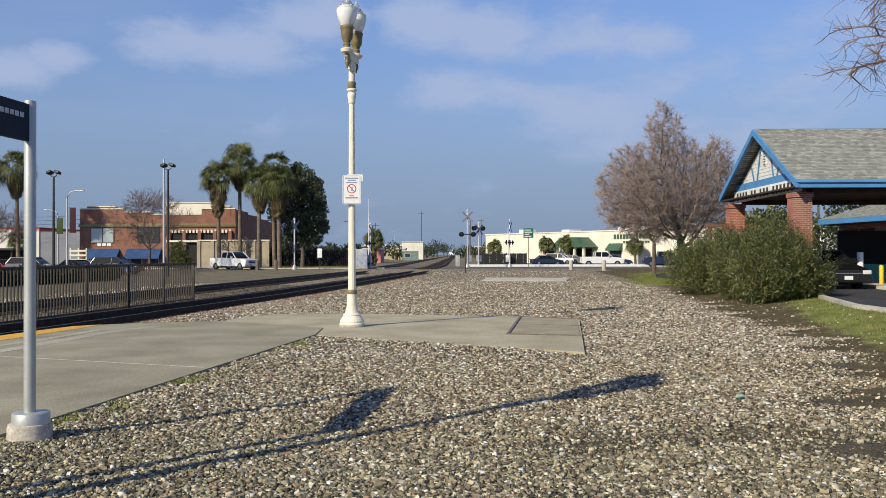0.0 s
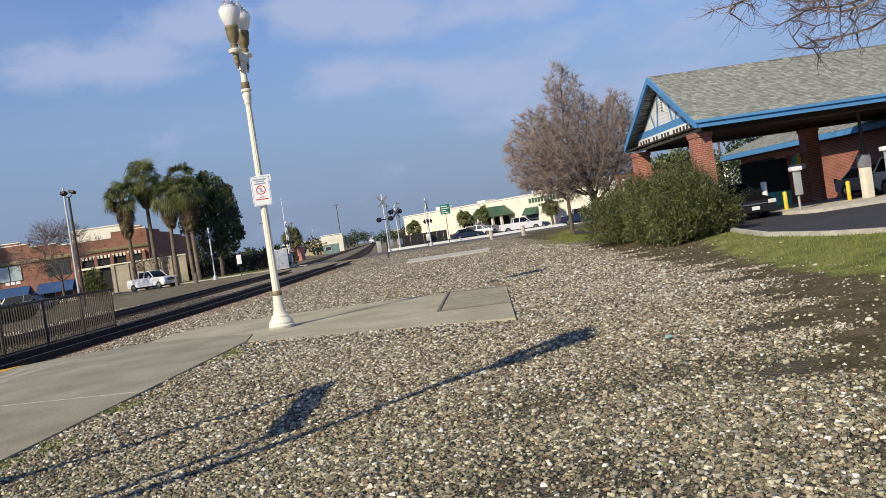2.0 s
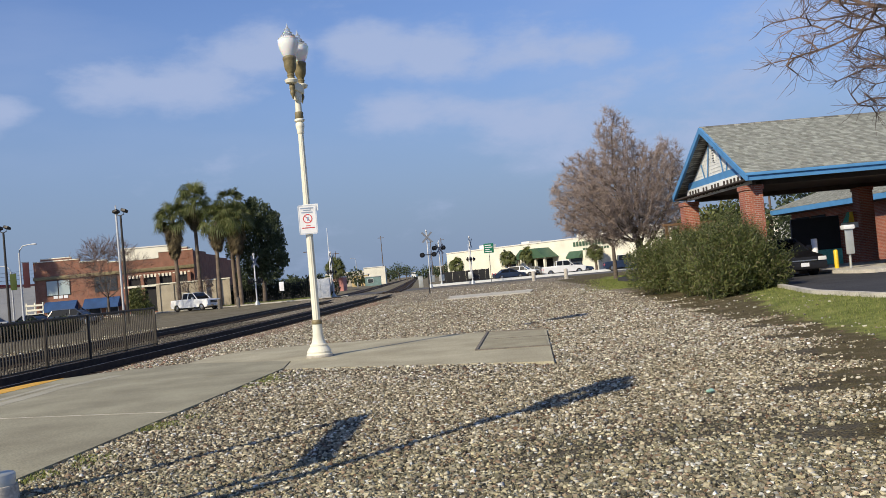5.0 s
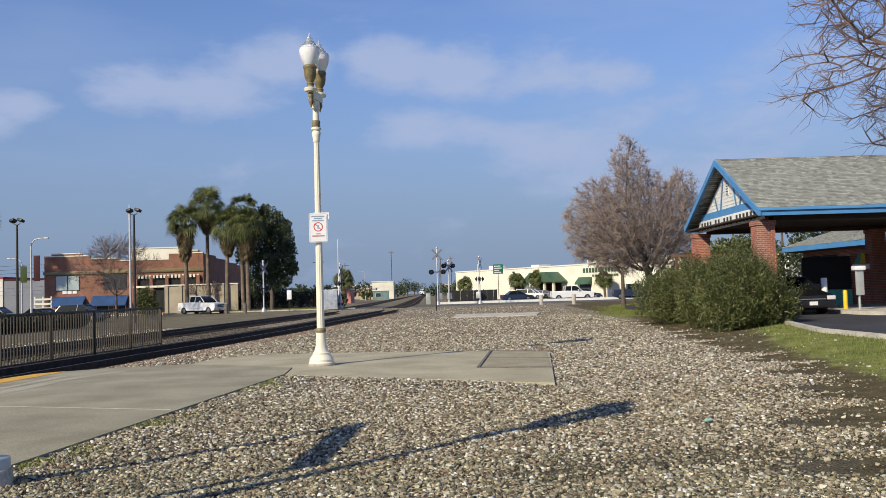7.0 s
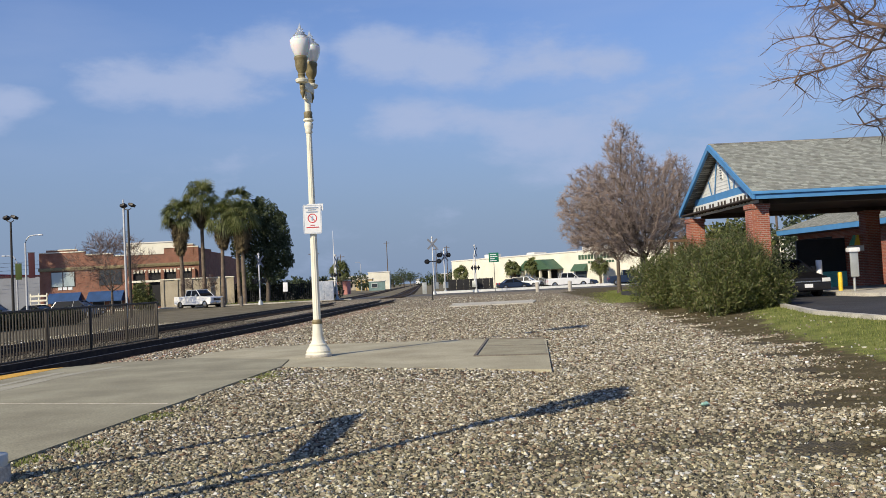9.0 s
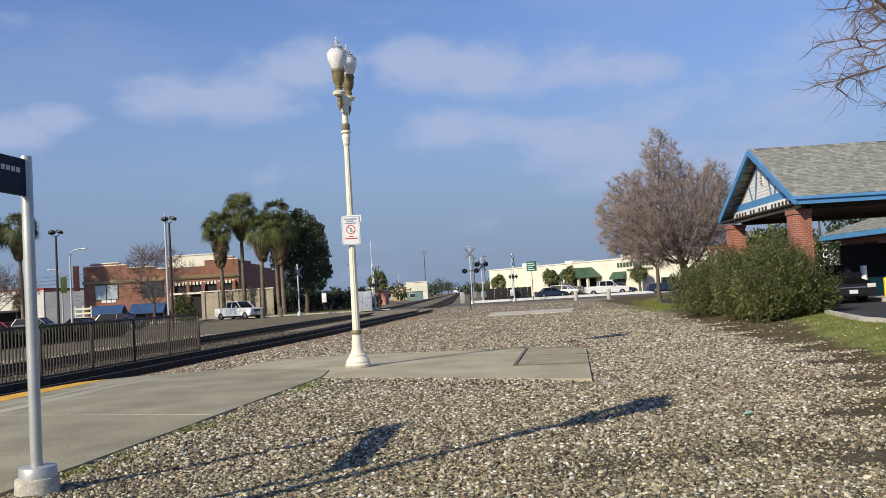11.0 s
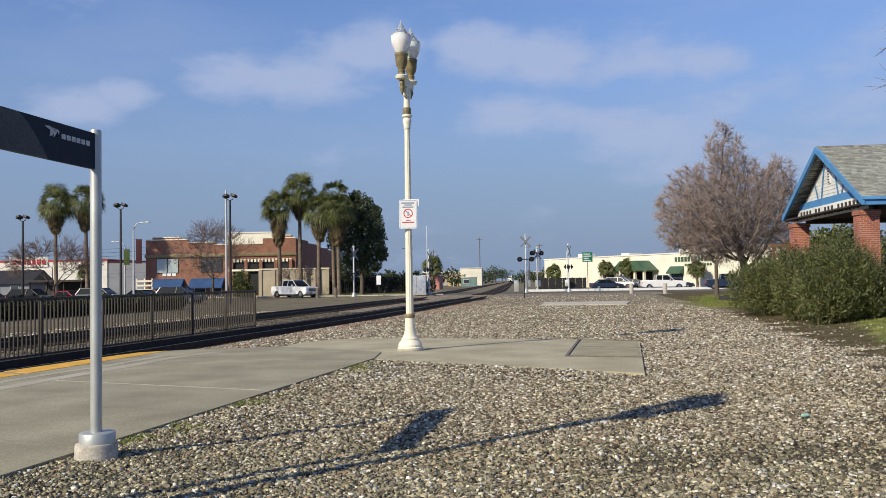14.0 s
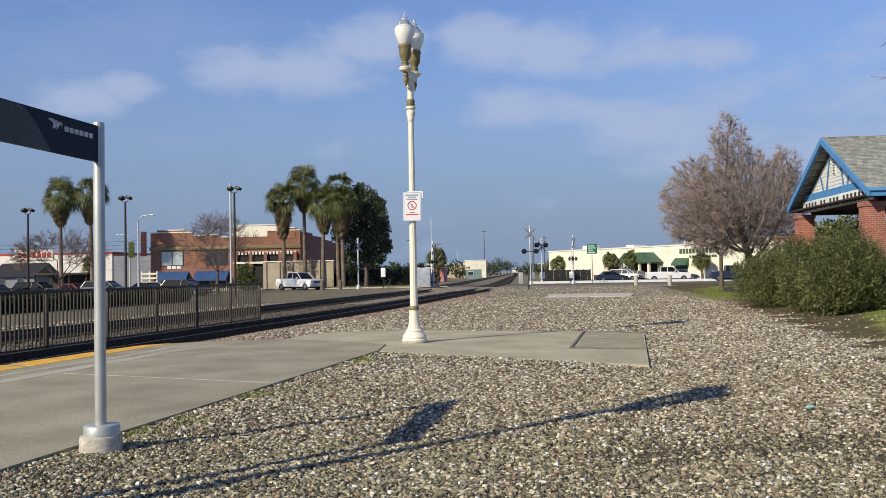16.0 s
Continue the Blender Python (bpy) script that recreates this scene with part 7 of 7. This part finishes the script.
# ---- loose bits on the ground ----
scrap = thing("plastic_scrap", 3.15, 10.3, 0.03, 30, "crumpled pale green plastic scrap on gravel", "litter")
b = bmesh.new()
bmesh.ops.create_icosphere(b, subdivisions=2, radius=0.1)
for vv in b.verts:
    vv.co = Vector((vv.co.x * 1.4, vv.co.y * 0.8, vv.co.z * 0.45)) * (1 + 0.5 * noise.noise(vv.co * 18))
bmesh.ops.scale(b, vec=(0.4, 0.4, 0.5), verts=b.verts)
part("crumple", b, M_SCRAP, scrap)
for sx, sy, sr in ((3.75, 6.1, 0.045), (4.6, 8.2, 0.028), (5.0, 9.3, 0.034), (4.1, 6.6, 0.024), (5.4, 11.0, 0.028), (4.4, 7.2, 0.02), (4.9, 10.4, 0.025)):
    b = bmesh.new()
    bmesh.ops.create_icosphere(b, subdivisions=2, radius=sr)
    for vv in b.verts:
        vv.co = Vector((vv.co.x * 1.3, vv.co.y, vv.co.z * 0.8)) * (1 + 0.35 * noise.noise(vv.co * 14 + Vector((sx, sy, 0))))
    t = part("stone", b, M_PALESTONE)
    t.location = (sx, sy, ground_z(sx, sy) + sr * 0.3)
    tagged(t, "pale angular stone lying on brown dirt", "stone", "loose pale stones")


# ---- gravel stones and grass ----
def stone_bed(name, spots, mat, label, seed):
    """Angular stones as one mesh; spots: arrays of x, y, z and radius."""
    rng = np.random.default_rng(seed)
    x, y, z, r = spots
    n = len(x)
    cube = np.array([(-1, -1, -1), (1, -1, -1), (1, 1, -1), (-1, 1, -1), (-1, -1, 1), (1, -1, 1), (1, 1, 1), (-1, 1, 1)]) * 0.72
    quad = np.array([(0, 3, 2, 1), (4, 5, 6, 7), (0, 1, 5, 4), (1, 2, 6, 5), (2, 3, 7, 6), (3, 0, 4, 7)])
    v = (cube[None] + rng.uniform(-0.42, 0.42, (n, 8, 3))) * np.stack([rng.uniform(0.8, 1.35, n), rng.uniform(0.6, 1.0, n), rng.uniform(0.45, 0.85, n)], axis=1)[:, None, :]
    a, tl = rng.uniform(0, 2 * np.pi, n), rng.uniform(-0.9, 0.9, n)
    c, s, ct, st = np.cos(a)[:, None], np.sin(a)[:, None], np.cos(tl)[:, None], np.sin(tl)[:, None]
    vx, vy, vz = v[..., 0], v[..., 1] * ct - v[..., 2] * st, v[..., 1] * st + v[..., 2] * ct
    v = np.stack([vx * c - vy * s, vx * s + vy * c, vz], axis=2) * r[:, None, None] + np.stack([x, y, z + r * 0.28], axis=1)[:, None, :]
    f = (quad[None] + 8 * np.arange(n)[:, None, None]).reshape(-1, 4)
    me = bpy.data.meshes.new(name)
    me.vertices.add(8 * n)
    me.vertices.foreach_set("co", v.reshape(-1).astype(np.float32))
    me.loops.add(4 * len(f))
    me.loops.foreach_set("vertex_index", f.reshape(-1).astype(np.int32))
    me.polygons.add(len(f))
    me.polygons.foreach_set("loop_start", np.arange(0, 4 * len(f), 4, dtype=np.int32))
    me.update(calc_edges=True)
    me.polygons.foreach_set("use_smooth", np.repeat(rng.random(n) < 0.5, 6))
    me.materials.append(mat)
    return tagged(new(name, me), label, "gravel", kind="stuff")


def inside(poly, px, py):
    """Which points lie in a plan polygon."""
    r = np.zeros(len(px), bool)
    for (xa, ya), (xb, yb) in zip(poly, poly[1:] + poly[:1]):
        cross = (ya > py) != (yb > py)
        r ^= cross & (px < (xb - xa) * (py - ya) / (yb - ya + 1e-12) + xa)
    return r


def scatter(n, x0, x1, y0, y1, r0, r1, seed, keep, beyond=None):
    rng = np.random.default_rng(seed)
    px, py = rng.uniform(x0, x1, n), rng.uniform(y0, y1, n)
    r = r0 + (r1 - r0) * rng.random(n) ** 2.2
    ok = ~inside(outline, px, py) & ~inside(WALKSLAB, px, py) & ~inside([(1.4, 54.6), (6.4, 54.2), (7.4, 60.6), (1.9, 61.6)], px, py)
    tr = np.interp(py, [p[1] for p in TRACK], [p[0] for p in TRACK])
    ok &= (px > tr + 1.9) if beyond is None else ((px > tr + beyond[0]) & (px < tr + beyond[1]))
    bare = np.array([noise.noise((a * 0.55, b * 0.55, 9.0)) for a, b in zip(px, py)])
    ok &= rng.random(n) < np.clip(1.25 - 1.6 * np.clip(bare, 0, 1), 0.35, 1.0)
    edge = np.interp(py, [p[1] for p in DIRT], [p[0] for p in DIRT])
    wob = 0.45 * np.sin(py * 2.3) + 0.3 * np.sin(py * 5.1 + px)
    chance = np.clip(0.5 - (px - edge - wob) / 0.75, keep, 1.0)
    ok &= rng.random(n) < chance
    px, py, r = px[ok], py[ok], r[ok]
    pz = np.array([ground_z(a, b) for a, b in zip(px, py)])
    return px, py, pz, r


STONE_LABEL = "angular mixed grey and brown crushed stone"
stone_bed("gravel", scatter(96000, -4.6, 5.2, 3.8, 8.6, 0.007, 0.0235, 1, 0.03), M_STONES, STONE_LABEL, 1)
stone_bed("gravel", scatter(78000, -4.2, 7.0, 8.6, 14, 0.0085, 0.026, 2, 0.025), M_STONES_MID, STONE_LABEL, 2)
stone_bed("gravel", scatter(46000, -4.0, 8.0, 14, 20, 0.011, 0.031, 5, 0.025), M_STONES_FAR, STONE_LABEL, 5)
stone_bed("gravel", scatter(48000, -9.0, 9.5, 20, 32, 0.016, 0.036, 3, 0.04), M_STONES_FAR, STONE_LABEL, 3)
stone_bed("gravel", scatter(24000, -9.0, 9.5, 32, 56, 0.02, 0.042, 4, 0.03), M_STONES_FAR, STONE_LABEL, 4)
stone_bed("gravel", scatter(5000, -8.0, 11.5, 56, 88, 0.025, 0.045, 8, 0.03), M_STONES_FAR, STONE_LABEL, 8)
stone_bed("gravel", scatter(16000, -5.0, 3.2, -1.5, 3.8, 0.011, 0.026, 22, 0.03), M_STONES_MID, STONE_LABEL, 22)
stone_bed("gravel", scatter(3600, -3.0, 5.2, 3.8, 9.5, 0.020, 0.029, 21, 0.04), M_STONES_MID, STONE_LABEL, 21)
stone_bed("gravel", scatter(30000, -10.0, 0.5, 17, 64, 0.02, 0.04, 9, 0.03, (1.9, 3.9)), M_STONES_RED, "rust-brown crushed ballast along the rails", 9)
stone_bed("gravel", scatter(24000, -16.0, -6, 14, 56, 0.03, 0.055, 6, 0.03, (-4.6, -2.5)), M_STONES_DIM, STONE_LABEL, 6)
stone_bed("gravel", scatter(24000, -26.0, -10, 16, 60, 0.03, 0.06, 7, 0.03, (-11.4, -8.3)), M_STONES_FAR, STONE_LABEL, 7)


def grass_patch(n, seed):
    rng = np.random.default_rng(seed)
    px, py = rng.uniform(4.8, 12, n), rng.uniform(4, 33, n)
    a = np.interp(py, [p[1] for p in TURF], [p[0] for p in TURF])
    k = np.interp(py, [p[1] for p in KERB], [p[0] for p in KERB])
    patch = 0.35 * np.sin(px * 2.1 + py) + 0.3 * np.sin(py * 1.7 - px * 0.8)
    ok = (px > a + 0.2 + patch) & (px < k - 0.1) & (rng.random(n) < np.clip((px - a) / 1.4, 0.15, 1))
    v, f = [], []
    for x, y in zip(px[ok], py[ok]):
        z = ground_z(x, y) - 0.01
        w, h = rng.uniform(0.006, 0.012), rng.uniform(0.03, 0.085)
        t = rng.uniform(0, 6.28)
        dx, dy, lx, ly = w * math.cos(t), w * math.sin(t), rng.uniform(-0.04, 0.04), rng.uniform(-0.04, 0.04)
        b = len(v)
        v += [(x - dx, y - dy, z), (x + dx, y + dy, z), (x + lx, y + ly, z + h)]
        f.append((b, b + 1, b + 2))
    ob = raw_mesh("grass", v, f, M_GRASS)
    return tagged(ob, "patchy short green grass on a low bank", "grass", kind="stuff")


grass_patch(60000, 8)


def weeds(n, seed):
    """Low moss and weeds along the platform edge."""
    rng = np.random.default_rng(seed)
    v, f = [], []
    for _ in range(n):
        y = rng.uniform(8.5, 17.5)
        x = -2.78 + (y - 17.95) * 0.1195 + 0.03 + abs(rng.normal(0, 0.22))
        if noise.noise((y * 0.7, 1.5, 4.0)) < -0.05 or noise.noise((x * 2.5, y * 2.5, 7.0)) < -0.1:
            continue
        w, h, t = rng.uniform(0.006, 0.014), rng.uniform(0.02, 0.055), rng.uniform(0, 6.28)
        b = len(v)
        z = ground_z(x, y)
        v += [(x - w * math.cos(t), y - w * math.sin(t), z), (x + w * math.cos(t), y + w * math.sin(t), z), (x + rng.uniform(-0.03, 0.03), y + rng.uniform(-0.03, 0.03), z + h)]
        f.append((b, b + 1, b + 2))
    return tagged(raw_mesh("weeds", v, f, M_GRASS), "sparse mossy weeds in gravel beside the platform", "weeds", kind="stuff")


weeds(5000, 12)


def verge(n, seed):
    """Short grass round the street trees."""
    rng = np.random.default_rng(seed)
    py = rng.uniform(47, 76, n)
    px = 10.6 + (py - 44) * 0.19 + rng.normal(0, 1.1, n)
    v, f = [], []
    for x, y in zip(px, py):
        z = ground_z(x, y) - 0.01
        w, h, t = rng.uniform(0.012, 0.025), rng.uniform(0.05, 0.11), rng.uniform(0, 6.28)
        b = len(v)
        v += [(x - w * math.cos(t), y - w * math.sin(t), z), (x + w * math.cos(t), y + w * math.sin(t), z), (x + rng.uniform(-0.05, 0.05), y + rng.uniform(-0.05, 0.05), z + h)]
        f.append((b, b + 1, b + 2))
    return tagged(raw_mesh("grass", v, f, M_GRASS), "short green verge grass round the bare trees", "grass", kind="stuff")


verge(16000, 15)


def strip_grass(n, seed):
    """Short grass between the cross street and the iron fence."""
    rng = np.random.default_rng(seed)
    v, f = [], []
    for x, y in zip(rng.uniform(-27, -10.5, n), rng.uniform(106.6, 109.3, n)):
        w, h, t = rng.uniform(0.03, 0.06), rng.uniform(0.1, 0.3), rng.uniform(0, 6.28)
        b = len(v)
        v += [(x - w * math.cos(t), y - w * math.sin(t), 0), (x + w * math.cos(t), y + w * math.sin(t), 0), (x + rng.uniform(-0.08, 0.08), y + rng.uniform(-0.08, 0.08), h)]
        f.append((b, b + 1, b + 2))
    return tagged(raw_mesh("grass", v, f, M_GRASS), "short grass beside the cross street under the palms", "grass", kind="stuff")


strip_grass(7000, 16)
